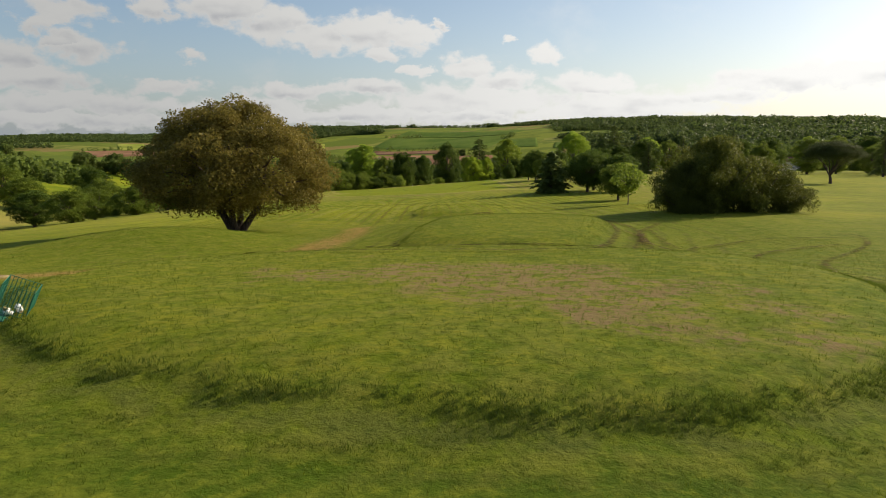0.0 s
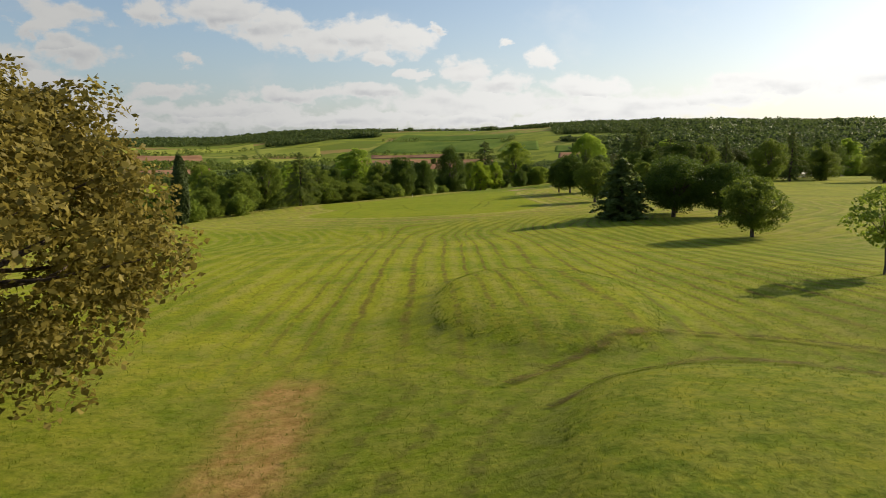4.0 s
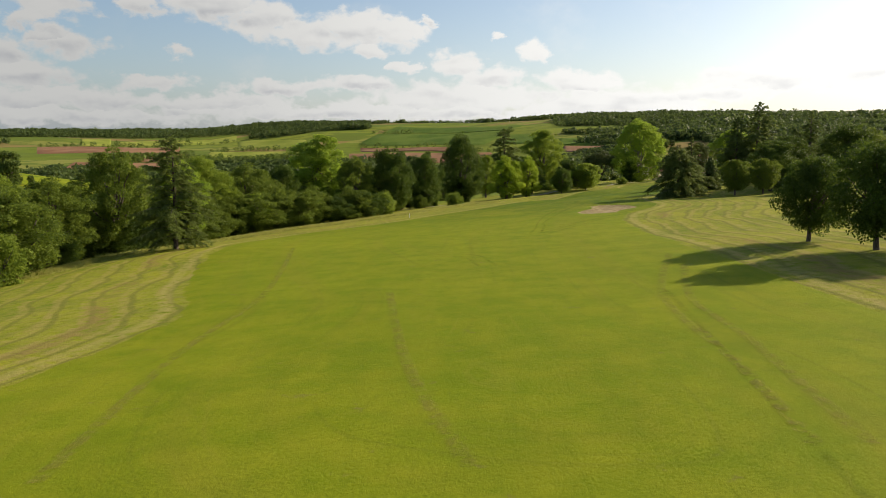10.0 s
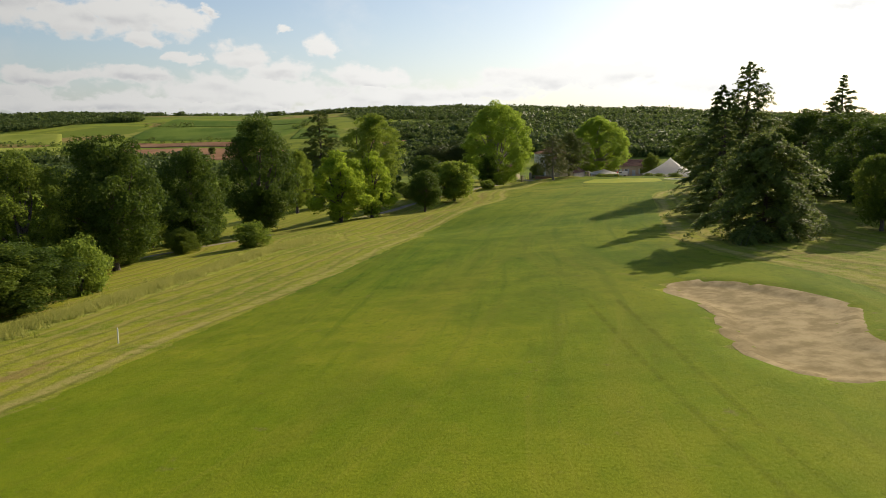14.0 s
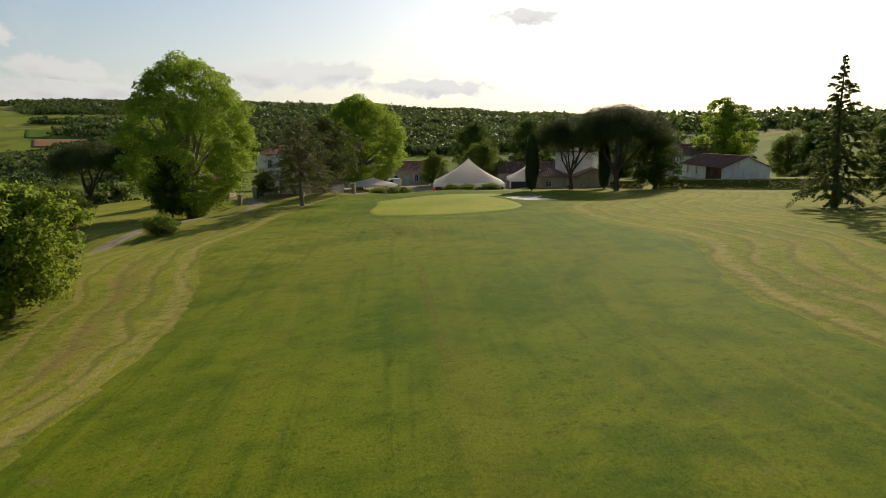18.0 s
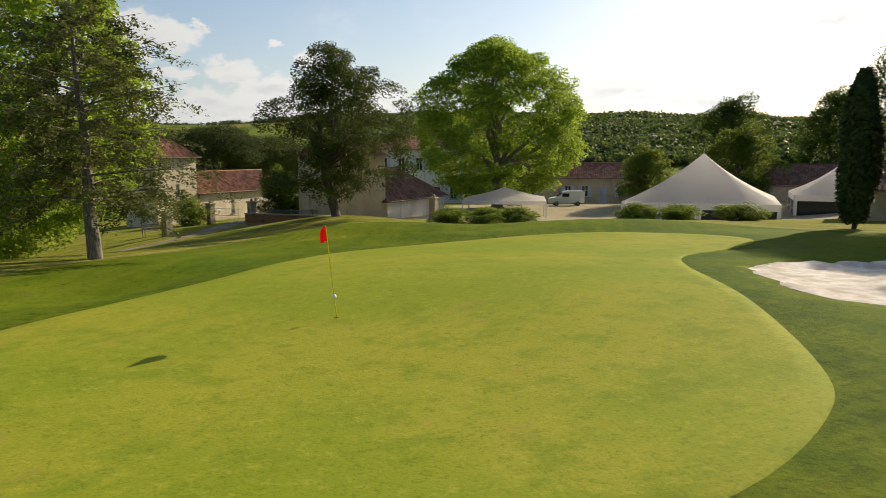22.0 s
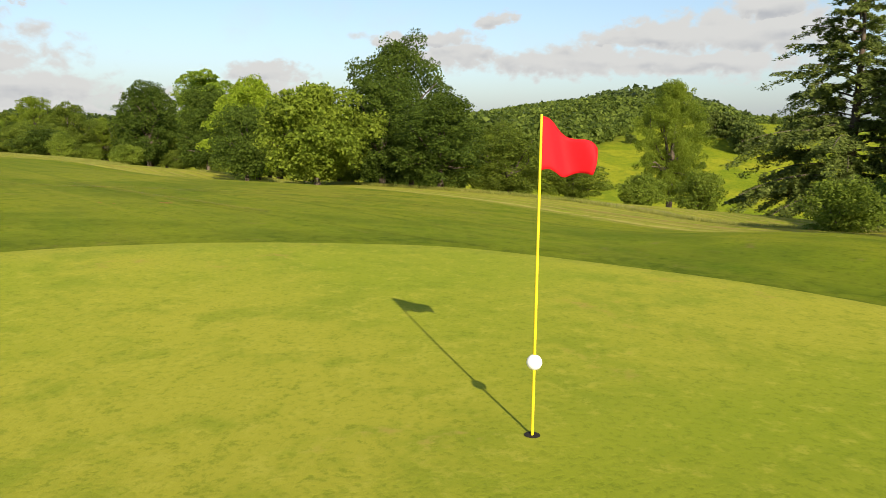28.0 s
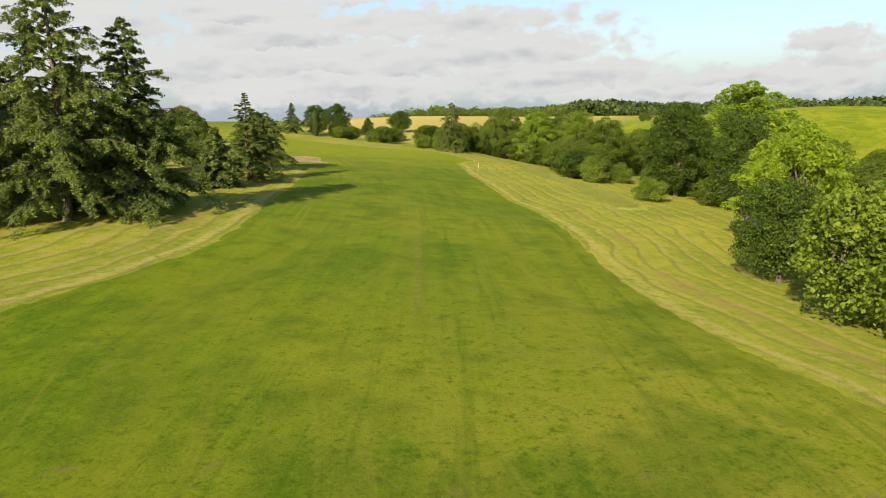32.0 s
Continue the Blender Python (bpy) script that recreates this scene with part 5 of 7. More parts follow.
for i in range(14):
    plant(belt.choice(["shrub", "mix_b"]), -121 + 33 * i / 13 + belt.uniform(-2, 2), -112 + 66 * i / 13 + belt.uniform(-2, 2), belt.uniform(2.5, 4.5), belt.uniform(3.5, 5))
for i in range(70):
    x, y = belt.uniform(-100, -52), belt.uniform(-56, 6)
    if float(line_distance(x, y, PATH_W)) > 9 and x < -70 + 0.42 * y and y < -15:
        plant(belt.choice(["mix_a", "mix_b", "oak_b", "oak_b"]), x, y, belt.uniform(5.5, 8.5), belt.uniform(6.5, 9))
# undergrowth along the foot of the belt
for i in range(34):
    t = i / 33 * 5.9
    k = min(int(t), 7)
    a, b = FRINGE[k], FRINGE[k + 1]
    d = (b - a) / np.linalg.norm(b - a)
    x, y = a + (b - a) * (t - k) + np.array([-d[1], d[0]]) * belt.uniform(5.5, 9.0)
    plant(belt.choice(["mix_b", "oak_b", "mix_b", "mix_a"]), float(x), float(y), belt.uniform(3.5, 7.0), belt.uniform(6.0, 8.5))
# west of the green
for k, x, y, h, w in [("cedar", -64, 23.6, 21.5, 17.0), ("ash_tall", -49, 35, 20.5, 15), ("ash_tall", -71, 9.5, 13, 7.0), ("shrub", -60, 11, 3.6, 4.2), ("shrub", -55, 27, 3.4, 5), ("shrub", -50, 22, 3.2, 4.5), ("shrub", -47, 27, 3, 5), ("shrub", -43, 31, 3.2, 5), ("shrub", -38, 37, 3, 4.5),
                      ("mix_b", -33, 37, 6, 8), ("mix_b", -30.5, 41, 5.5, 7), ("oak_b", -46, -9.5, 6.6, 6.5), ("mix_b", -47, -4.5, 4.6, 6), ("mix_b", -49, 0, 3.2, 5), ("oak_b", -50, -15, 8.5, 7), ("shrub", -52, 5, 2.4, 4), 
                      ("shrub", -84.0, -60.8, 2.8, 4.2), ("oak_b", -155, -268, 13, 11), ("oak_b", -149, -275, 12.5, 10), ("fir", -139, -277, 12, 9), ("round", -182, -262, 9, 10), ("layer", -166, -262, 7, 6),
                      ("mix_b", -137, -226, 5, 7), ("mix_b", -130, -221, 4.5, 6), ("oak_b", -146, -220, 5.6, 7), ("shrub", -125, -216, 3.6, 5), ("mix_b", -155, -226, 5.4, 8), ("mix_a", -141, -211, 5.2, 7), ("shrub", -134, -208, 3.4, 5), ("mix_b", -164, -220, 5, 8)]:
    plant(k, x, y, h, w)
# round the green and the yard
for k, x, y, h, w in [("plane_a", -15.0, 36.0, 22.2, 17.5), ("pine", -7.3, 18.2, 11.0, 9.2), ("yew", 6.4, 35.2, 11.8, 10.6), ("plane_b", 29.5, 60.5, 19.0, 18.5), ("stone_pine", 38.9, 12.4, 11.8, 12.5), ("stone_pine", 36.5, 1.8, 12.5, 14.0),
                      ("cypress", 32.6, 15.4, 9.0, 2.2), ("cypress", 42.5, 8.6, 8.8, 2.0), ("oak_b", 43, -0.5, 8.6, 8), ("oak_b", -18.6, 33.6, 8.6, 5.2), ("mix_b", 62, 58, 10, 9), ("mix_b", 49.5, 60.5, 7.5, 6.5), ("oak_a", 72, 72, 15, 11), ("oak_a", 84, 64, 15.5, 12), ("oak_a", 92, 56, 15, 12), ("oak_a", 98, 46, 14, 11), ("oak_b", 100, 34, 12, 10),
                      ("poplar", 96, 17, 17, 11), ("mix_b", 104, 20, 10, 9), ("oak_b", 112, 4, 11, 9), ("mix_a", 120, -6, 12, 9), ("mix_a", 108, -16, 11, 8), ("spire", 15.4, -37, 13, 6.5), ("spire", 19, -41, 12.5, 6), ("oak_b", 118, 6, 13, 11), ("oak_b", 124, -10, 13, 11), ("mix_a", 128, -20, 12, 11), ("oak_b", 131, -32, 13, 11), ("mix_b", 126, 16, 12, 11), ("oak_b", 134, -45, 13, 12), ("fir", 104, -27, 15, 8), ("oak_b", 116, 26, 13, 11), ("ash_tall", 110, -40, 15, 10), ("shrub", -27.5, 11, 2.2, 3.6), ("shrub", 30, 27.5, 1.2, 3.4), ("shrub", 33, 25, 1.2, 3.6), ("shrub", 27.5, 29.5, 1.3, 3), ("shrub", 13.5, 30.5, 1.2, 3.2), ("shrub", 16, 31, 1.2, 3.4), ("shrub", 18.4, 31, 1.2, 3),
                      ("stone_pine", -11, 104, 14.5, 17), ("stone_pine", -1, 100, 14, 15), ("stone_pine", 8, 108, 14, 16), ("shrub", -4.2, 52.5, 2.6, 3), ("mix_b", 4, 52, 5, 4), ("far_tree", -30, 100, 9, 8)]:
    plant(k, x, y, h, w)
# far hedges and field trees
far = random.Random(11)
for i in range(95):
    a, r = far.uniform(-75, 30), far.uniform(170, 900)
    x, y = -40 + r * math.sin(radians(a)), -60 + r * math.cos(radians(a))
    if y < 100 and x > -140:
        continue
    row = far.uniform(0, 6.28)
    for j in range(far.randint(1, 4)):
        plant("far_tree", x + j * 9 * math.cos(row), y + j * 9 * math.sin(row) * 0.4, far.uniform(6, 11), far.uniform(7, 11))
for i in range(46):
    x, y = far.gauss(-310, 60), far.gauss(40, 110)
    if x < -180:
        plant("far_tree", x, y, far.uniform(2, 5), far.uniform(2.5, 5))
for k, x, y, h, w in [("red", -155, 190, 5, 6), ("red", -162, 172, 5, 5)]:
    plant(k, x, y, h, w)


def wood(pts, seed, per=24, label="distant broadleaf woodland covering a hillside", grow=1.0, leaf="wood"):
    """A distant wood: loose crowns in one mesh."""
    rng = np.random.default_rng(seed)
    pts = pts[woods_at(pts[:, 0], pts[:, 1]) > 0.35]
    n = len(pts)
    h = rng.uniform(6, 13, n) * grow * (1 + 0.25 * np.sin(pts[:, 0] / 31) * np.sin(pts[:, 1] / 27))
    c = np.repeat(np.column_stack([pts, ground(pts[:, 0], pts[:, 1]) + h * 0.4]), per, 0)
    d = ball_points(rng, n * per)
    hh = np.repeat(h, per)[:, None] * rng.uniform(0.75, 1.1, (n * per, 1))
    v, f = leaves(rng, c + d * hh * [0.55, 0.55, 0.52], d, np.repeat(h, per) * (1.55 / math.sqrt(per)), spin=0.5, long=1.2)
    tagged(new("woodland", mesh_np("woodland", v, f, LEAF[leaf], False)), label, "woods", kind="stuff")


spots = np.random.default_rng(5)
for i, (cx, cy, sx, sy) in enumerate(WOODS):
    near = math.hypot(cx, cy) < 700
    wood(spots.normal(0, 0.6, (1300 if near else 800, 2)) * [sx, sy] + [cx, cy], 40 + i, 90 if near else 26, grow=0.66 if cx < -300 else 1.0, leaf="hill" if cx < -300 else "wood")
for i, (a0, a1) in enumerate(((-130, -85), (-85, -50), (-50, -18), (-18, 12), (12, 45), (45, 85))):
    many = (2600, 2600, 7500, 7500, 12000, 2600)[i]
    head = spots.uniform(a0, a1, many)
    q = spots.uniform(0.46 if i == 4 else 0.66, 1.06, many) * np.interp(head, RIM_AT, RIM_FAR)
    wood(np.column_stack([-40 + q * np.sin(np.radians(head)), -60 + q * np.cos(np.radians(head))]), 60 + i, 40 if i == 4 else 26, "dark woodland along a far ridge", 0.85)
head, r = spots.uniform(-45, 17, 2600), spots.uniform(500, 760, 2600)
wood(np.column_stack([-40 + r * np.sin(np.radians(head)), -60 + r * np.cos(np.radians(head))]), 70, 40, "dark trees along the valley stream", 1.0)


# ---- fields across the valley ----
def crop_mat(name, a, b):
    def build(tree):
        p = spot(tree)
        rows = noise_tex(tree, add(tree, "ShaderNodeMapping", {"Vector": p, "Rotation": (0, 0, 0.5), "Scale": (1.0, 0.12, 0.0)}).outputs[0], 0.11, 4.0, 0.6)
        big = noise_tex(tree, p, 0.012, 4.0, 0.6)
        col = mixc(tree, smooth(tree, math_node(tree, "ADD", math_node(tree, "MULTIPLY", rows, 0.2), math_node(tree, "MULTIPLY", big, 0.8)), 0.36, 0.64), a, b)
        return principled(tree, col, 0.95, spec=0.02)
    return material(name, build)


PLOUGHED = crop_mat("ploughed_soil", (0.20, 0.105, 0.06), (0.30, 0.175, 0.10))
YOUNG = crop_mat("young_crop", (0.075, 0.125, 0.02), (0.125, 0.175, 0.03))
PASTURE = crop_mat("pasture", (0.19, 0.23, 0.035), (0.29, 0.31, 0.06))


def field(corners, mat, label):
    """A four-cornered field laid over the far slope."""
    a, b, c, d = (np.array(q, float) for q in corners)
    n = 24
    s, t = (g.ravel()[:, None] for g in np.meshgrid(np.linspace(0, 1, n), np.linspace(0, 1, n)))
    q = (a * (1 - s) + b * s) * (1 - t) + (d * (1 - s) + c * s) * t
    rim = np.minimum.reduce([s, 1 - s, t, 1 - t])[:, 0]
    v = np.column_stack([q, ground(q[:, 0], q[:, 1]) + np.where(rim < 1e-6, -1.0, 1.1)])
    i = (np.arange(n - 1)[:, None] * n + np.arange(n - 1)).ravel()
    tagged(new("field", mesh_np("field", v, np.stack([i, i + 1, i + n + 1, i + n], 1), mat)), label, "field", kind="structure")


BROWN_WORDS, CROP_WORDS, PASTURE_WORDS = "reddish-brown ploughed field across the valley", "green young crop on the far slope", "pale yellow-green pasture in the valley"
for corners in (((-756, 1010), (-511, 1030), (-575, 1218), (-832, 1151)), ((-524, 851), (-443, 876), (-493, 1010), (-583, 995)), ((-200, 941), (-56, 828), (-54, 865), (-205, 990)), ((-199, 752), (-5, 670), (5, 770), (-218, 925)), ((87, 715), (137, 670), (152, 725), (96, 760)), ((-560, 700), (-420, 720), (-440, 850), (-600, 820))):
    field(corners, PLOUGHED, BROWN_WORDS)
for corners in (((-216, 1026), (-2, 850), (60, 1000), (-190, 1200)), ((-185, 1205), (55, 1010), (100, 1092), (-157, 1330)), ((91, 774), (161, 729), (180, 800), (104, 840)), ((10, 845), (75, 800), (90, 930), (40, 960))):
    field(corners, YOUNG, CROP_WORDS)
for corners in (((-759, 1182), (-711, 1210), (-787, 1386), (-835, 1343)), ((-711, 1228), (-494, 1334), (-526, 1458), (-753, 1326)), ((-427, 887), (-273, 890), (-293, 1012), (-484, 1079)), ((-440, 1125), (-296, 1031), (-316, 1154), (-500, 1330)), ((-395, 790), (-260, 760), (-270, 860), (-420, 865))):
    field(corners, PASTURE, PASTURE_WORDS)
# hedgerow trees along the field edges
def hedgerow(a, b, n, seed):
    """A broken line of bushy trees along a field edge."""
    rng = np.random.default_rng(seed)
    t = (np.arange(n) + rng.uniform(0, 0.9, n)) / n
    pts = np.array(a) + (np.array(b) - np.array(a)) * t[:, None] + rng.uniform(-6, 6, (n, 2))
    h = rng.uniform(5, 11, n)
    per = 60
    c = np.repeat(np.column_stack([pts, ground(pts[:, 0], pts[:, 1]) + h * 0.42]), per, 0)
    d = ball_points(rng, n * per)
    hh = np.repeat(h, per)[:, None] * rng.uniform(0.75, 1.1, (n * per, 1))
    v, f = leaves(rng, c + d * hh * [0.6, 0.6, 0.5], d, np.repeat(h, per) * 0.2, spin=0.5, long=1.2)
    tagged(new("hedgerow", mesh_np("hedgerow", v, f, LEAF["far"], False)), "broken line of dark trees along a field edge", "hedge", kind="stuff")


for i, (a, b, n) in enumerate((((-832, 1160), (-575, 1226), 26), ((-500, 1015), (-440, 870), 10), ((-484, 1095), (-293, 1022), 22), ((-205, 998), (-54, 870), 14), ((-711, 1222), (-494, 1328), 18), ((-660, 1300), (-600, 1360), 8), ((-190, 1204), (-120, 1150), 8), ((60, 1004), (30, 960), 8), ((-430, 880), (-270, 868), 16), ((-60, 825), (5, 775), 8))):
    hedgerow(a, b, n, 300 + i)


def tufts(name, pts, size, mat, seed, label, blades=4):
    """Loose grass blades, each a bent sliver."""
    rng = np.random.default_rng(seed)
    n = len(pts) * blades
    c = np.repeat(pts, blades, 0) + rng.normal(0, size * 0.35, (n, 2))
    z = ground(c[:, 0], c[:, 1])
    a = rng.uniform(0, 6.283, n)
    h = size * rng.uniform(0.5, 1.3, n)
    w = size * 0.06
    lean = rng.uniform(0.1, 0.8, n) * h
    b = rng.uniform(0, 6.283, n)
    base = np.column_stack([c, z - 0.01])
    side = np.column_stack([np.cos(a) * w, np.sin(a) * w, np.zeros(n)])
    tip = base + np.column_stack([np.cos(b) * lean, np.sin(b) * lean, h])
    v = np.stack([base - side, base + side, tip], 1).reshape(-1, 3)
    tagged(new(name, mesh_np(name, v, np.arange(3 * n).reshape(-1, 3), mat, False)), label, "grass", kind="stuff")


BLADE = leaf_mat("grass_blade", (0.055, 0.105, 0.008), (0.16, 0.19, 0.022), 0.35)
DEEP = leaf_mat("deep_blade", (0.035, 0.065, 0.008), (0.12, 0.16, 0.02), 0.3)
HAY = leaf_mat("hay_blade", (0.15, 0.20, 0.025), (0.40, 0.38, 0.11), 0.45)
p = spots.uniform((-104, -329), (-66, -262), (70000, 2))
tufts("grass_tufts", p, 0.07, BLADE, 1, "short rough grass blades on and round the tees")
p = spots.uniform((-106, -262), (-68, -211), (15000, 2))
tufts("grass_tufts", p, 0.08, BLADE, 2, "short rough grass blades between tee and fairway")
# longer tufts along the tee banks
for k, (t, n, far_out) in enumerate(((TEES[0], 9000, 1.0), (TEES[0], 8000, 1.085), (TEES[1], 3000, 1.03), (TEES[2], 1600, 1.03))):
    at = spots.uniform(0, len(t), n)
    at = at[np.sin(at * 1.7) + np.sin(at * 4.3 + 1) + spots.normal(0, 0.7, n) > -1.1]
    i = at.astype(int)
    c = t.mean(0)
    ring = t[i] + (t[(i + 1) % len(t)] - t[i]) * (at - i)[:, None]
    ring = c + (ring - c) * far_out + spots.normal(0, 0.2, ring.shape)
    if k == 0:
        ring = ring[ring[:, 1] < -311]
    tufts("grass_tufts", ring, 0.065 if k == 0 else 0.055, DEEP if k < 2 else BLADE, 30 + k, "long dark uncut grass along the tee edge", 9)
t = spots.uniform(0, len(FRINGE) - 1.001, 9000)
i = t.astype(int)
p = FRINGE[i] + (FRINGE[i + 1] - FRINGE[i]) * (t - i)[:, None] + spots.normal(0, 1.0, (9000, 2))
tufts("tall_grass", p, 0.34, HAY, 4, "tall straw-coloured uncut grass along the belt", 12)
# verge above the gravel path
t = spots.uniform(2, 8.4, 5200)
i = t.astype(int)
d = PATH_W[i + 1] - PATH_W[i]
d = d / np.linalg.norm(d, axis=1)[:, None]
p = PATH_W[i] + (PATH_W[i + 1] - PATH_W[i]) * (t - i)[:, None] + np.column_stack([d[:, 1], -d[:, 0]]) * spots.uniform(1.6, 3.2, (5200, 1))
tufts("tall_grass", p, 0.24, HAY, 8, "tall uncut verge grass beside the gravel track", 9)

# ---- flagstick ----
def glossy(name, colour, rough=0.4):
    def build(tree):
        n = noise_tex(tree, spot(tree), 9.0, 3.0)
        return principled(tree, mixc(tree, math_node(tree, "MULTIPLY", n, 0.3), colour, tuple(c * 0.75 for c in colour)), rough)
    return material(name, build)


def bm_mesh(name, bm, mat, smooth_shade=False):
    me = bpy.data.meshes.new(name)
    bm.to_mesh(me)
    bm.free()
    me.materials.append(mat)
    if smooth_shade:
        me.polygons.foreach_set("use_smooth", np.ones(len(me.polygons), bool))
    return me


def tube_mesh(name, pts, rad, mat, sides=10):
    v, f = tubes([(pts, rad)], sides)
    return mesh_np(name, v, f, mat)


def build_flag():
    root = tagged(new("flagstick"), "yellow flagstick with red flag standing in the hole", "flagstick")
    g = gz(0, 0) + 0.075
    root.matrix_basis = pose(0, 0, g, 0, -5.5, 0)
    part("pole", tube_mesh("pole", np.array([(0, 0, -0.1), (0, 0, 1.0), (0, 0, 2.1)]), np.array([0.0095, 0.0095, 0.008]), glossy("yellow_paint", (0.80, 0.62, 0.02))), root, "slim yellow pole")
    # a cloth hanging and lifting to one side
    nx, nz = 14, 10
    v = []
    for i in range(nx + 1):
        for k in range(nz + 1):
            s, t = i / nx, k / nz
            x = -0.47 * s * (0.9 + 0.1 * t)
            yy = 0.06 * math.sin(7 * s + 2 * t) * s + 0.10 * s * s
            x, yy = 0.45 * x * 0.78 + 0.89 * (yy - 0.05 * s), -0.89 * x * 0.78 + 0.45 * (yy - 0.05 * s)
            v.append((x, yy, 2.09 - 0.35 * (1 - t) - s * (0.17 * t + 0.03) + 0.02 * math.sin(9 * s)))
    f = [[i * (nz + 1) + k, (i + 1) * (nz + 1) + k, (i + 1) * (nz + 1) + k + 1, i * (nz + 1) + k + 1] for i in range(nx) for k in range(nz)]
    me = mesh_np("flag", np.array(v), np.array(f), cloth_red())
    ob = part("flag", me, root, "bright red cloth flag, slightly furled")
    solid = ob.modifiers.new("thickness", "SOLIDIFY")
    solid.thickness = 0.004
    bm = bmesh.new()
    bmesh.ops.create_uvsphere(bm, u_segments=20, v_segments=14, radius=0.052, matrix=Matrix.Translation((0, 0, 0.49)))
    part("ball", bm_mesh("ball", bm, glossy("white_plastic", (0.85, 0.85, 0.83)), True), root, "white perforated plastic ball")
    # the hole is a flat disc, its inner shade put into the near-black colour
    bm = bmesh.new()
    bmesh.ops.create_circle(bm, cap_ends=True, segments=24, radius=0.054, matrix=Matrix.Translation((0, 0, 0.004)))
    hole_dark = tagged(new("hole_cup", bm_mesh("hole_cup", bm, glossy("hole_shade", (0.015, 0.013, 0.01), 0.9))), "flat dark disc giving the shade inside the hole", "hole")
    hole_dark.matrix_basis = pose(0, 0, g)


def cloth_red():
    def build(tree):
        n = noise_tex(tree, spot(tree), 60.0, 2.0)
        col = mixc(tree, n, (0.72, 0.012, 0.02), (0.85, 0.02, 0.035))
        a = principled(tree, col, 0.7, spec=0.2)
        b = add(tree, "ShaderNodeBsdfTranslucent", {"Color": (0.9, 0.02, 0.03, 1)}).outputs[0]
        return add(tree, "ShaderNodeMixShader", {0: 0.35, 1: a, 2: b}).outputs[0]
    return material("red_cloth", build)


build_flag()


# ---- buildings ----
def plaster(name, a, b):
    def build(tree):
        p = spot(tree)
        big, fine = noise_tex(tree, p, 0.5, 5.0, 0.65), noise_tex(tree, p, 5.0, 4.0)
        st = add(tree, "ShaderNodeMapping", {"Vector": p, "Scale": (1.6, 1.6, 0.25)}).outputs[0]
        runs = noise_tex(tree, st, 1.4, 4.0, 0.6)
        col = mixc(tree, smooth(tree, big, 0.35, 0.65), a, b)
        col = mixc(tree, math_node(tree, "MULTIPLY", smooth(tree, runs, 0.52, 0.72), 0.45), col, tuple(c * 0.5 for c in a))
        return principled(tree, col, 0.92, bump(tree, math_node(tree, "ADD", big, math_node(tree, "MULTIPLY", fine, 0.4)), 0.5, 0.04), spec=0.15)
    return material(name, build)


def tile_mat(name, a, b):
    def build(tree):
        geo = add(tree, "ShaderNodeNewGeometry")
        rnd = geo.outputs["Random Per Island"]
        n = noise_tex(tree, geo.outputs["Position"], 1.3, 4.0, 0.6)
        col = mixc(tree, rnd, a, b)
        col = mixc(tree, math_node(tree, "MULTIPLY", smooth(tree, n, 0.5, 0.7), 0.6), col, (0.09, 0.075, 0.06))
        return principled(tree, col, 0.9, bump(tree, n, 0.4, 0.02), spec=0.15)
    return material(name, build)


CREAM = plaster("cream_render", (0.64, 0.54, 0.39), (0.78, 0.69, 0.54))
OCHRE = plaster("ochre_render", (0.47, 0.37, 0.25), (0.60, 0.49, 0.35))
PALE = plaster("pale_render", (0.60, 0.57, 0.53), (0.72, 0.70, 0.66))
STONE = plaster("stone", (0.30, 0.25, 0.18), (0.45, 0.38, 0.29))
TILE = tile_mat("roof_tile", (0.20, 0.085, 0.05), (0.40, 0.21, 0.14))
TILE_OLD = tile_mat("old_roof_tile", (0.13, 0.07, 0.05), (0.27, 0.15, 0.11))
GLASS_DARK = glossy("dark_pane", (0.03, 0.035, 0.04), 0.12)
WOOD_GREY = plaster("grey_wood", (0.20, 0.17, 0.14), (0.33, 0.30, 0.26))
WHITE = glossy("white_paint", (0.78, 0.78, 0.76), 0.5)
SHUTTER = plaster("blue_grey_shutter", (0.46, 0.50, 0.56), (0.58, 0.62, 0.67))


def box(bm, x0, y0, z0, x1, y1, z1):
    m = Matrix.Translation(((x0 + x1) / 2, (y0 + y1) / 2, (z0 + z1) / 2)) @ Matrix.Diagonal((abs(x1 - x0), abs(y1 - y0), abs(z1 - z0), 1))
    bmesh.ops.create_cube(bm, size=1, matrix=m)


def box_mesh(name, dims, mat, bevel=0.0):
    bm = bmesh.new()
    box(bm, *dims)
    if bevel:
        bmesh.ops.bevel(bm, geom=bm.edges[:], offset=bevel, segments=1, affect="EDGES")
    return bm_mesh(name, bm, mat)


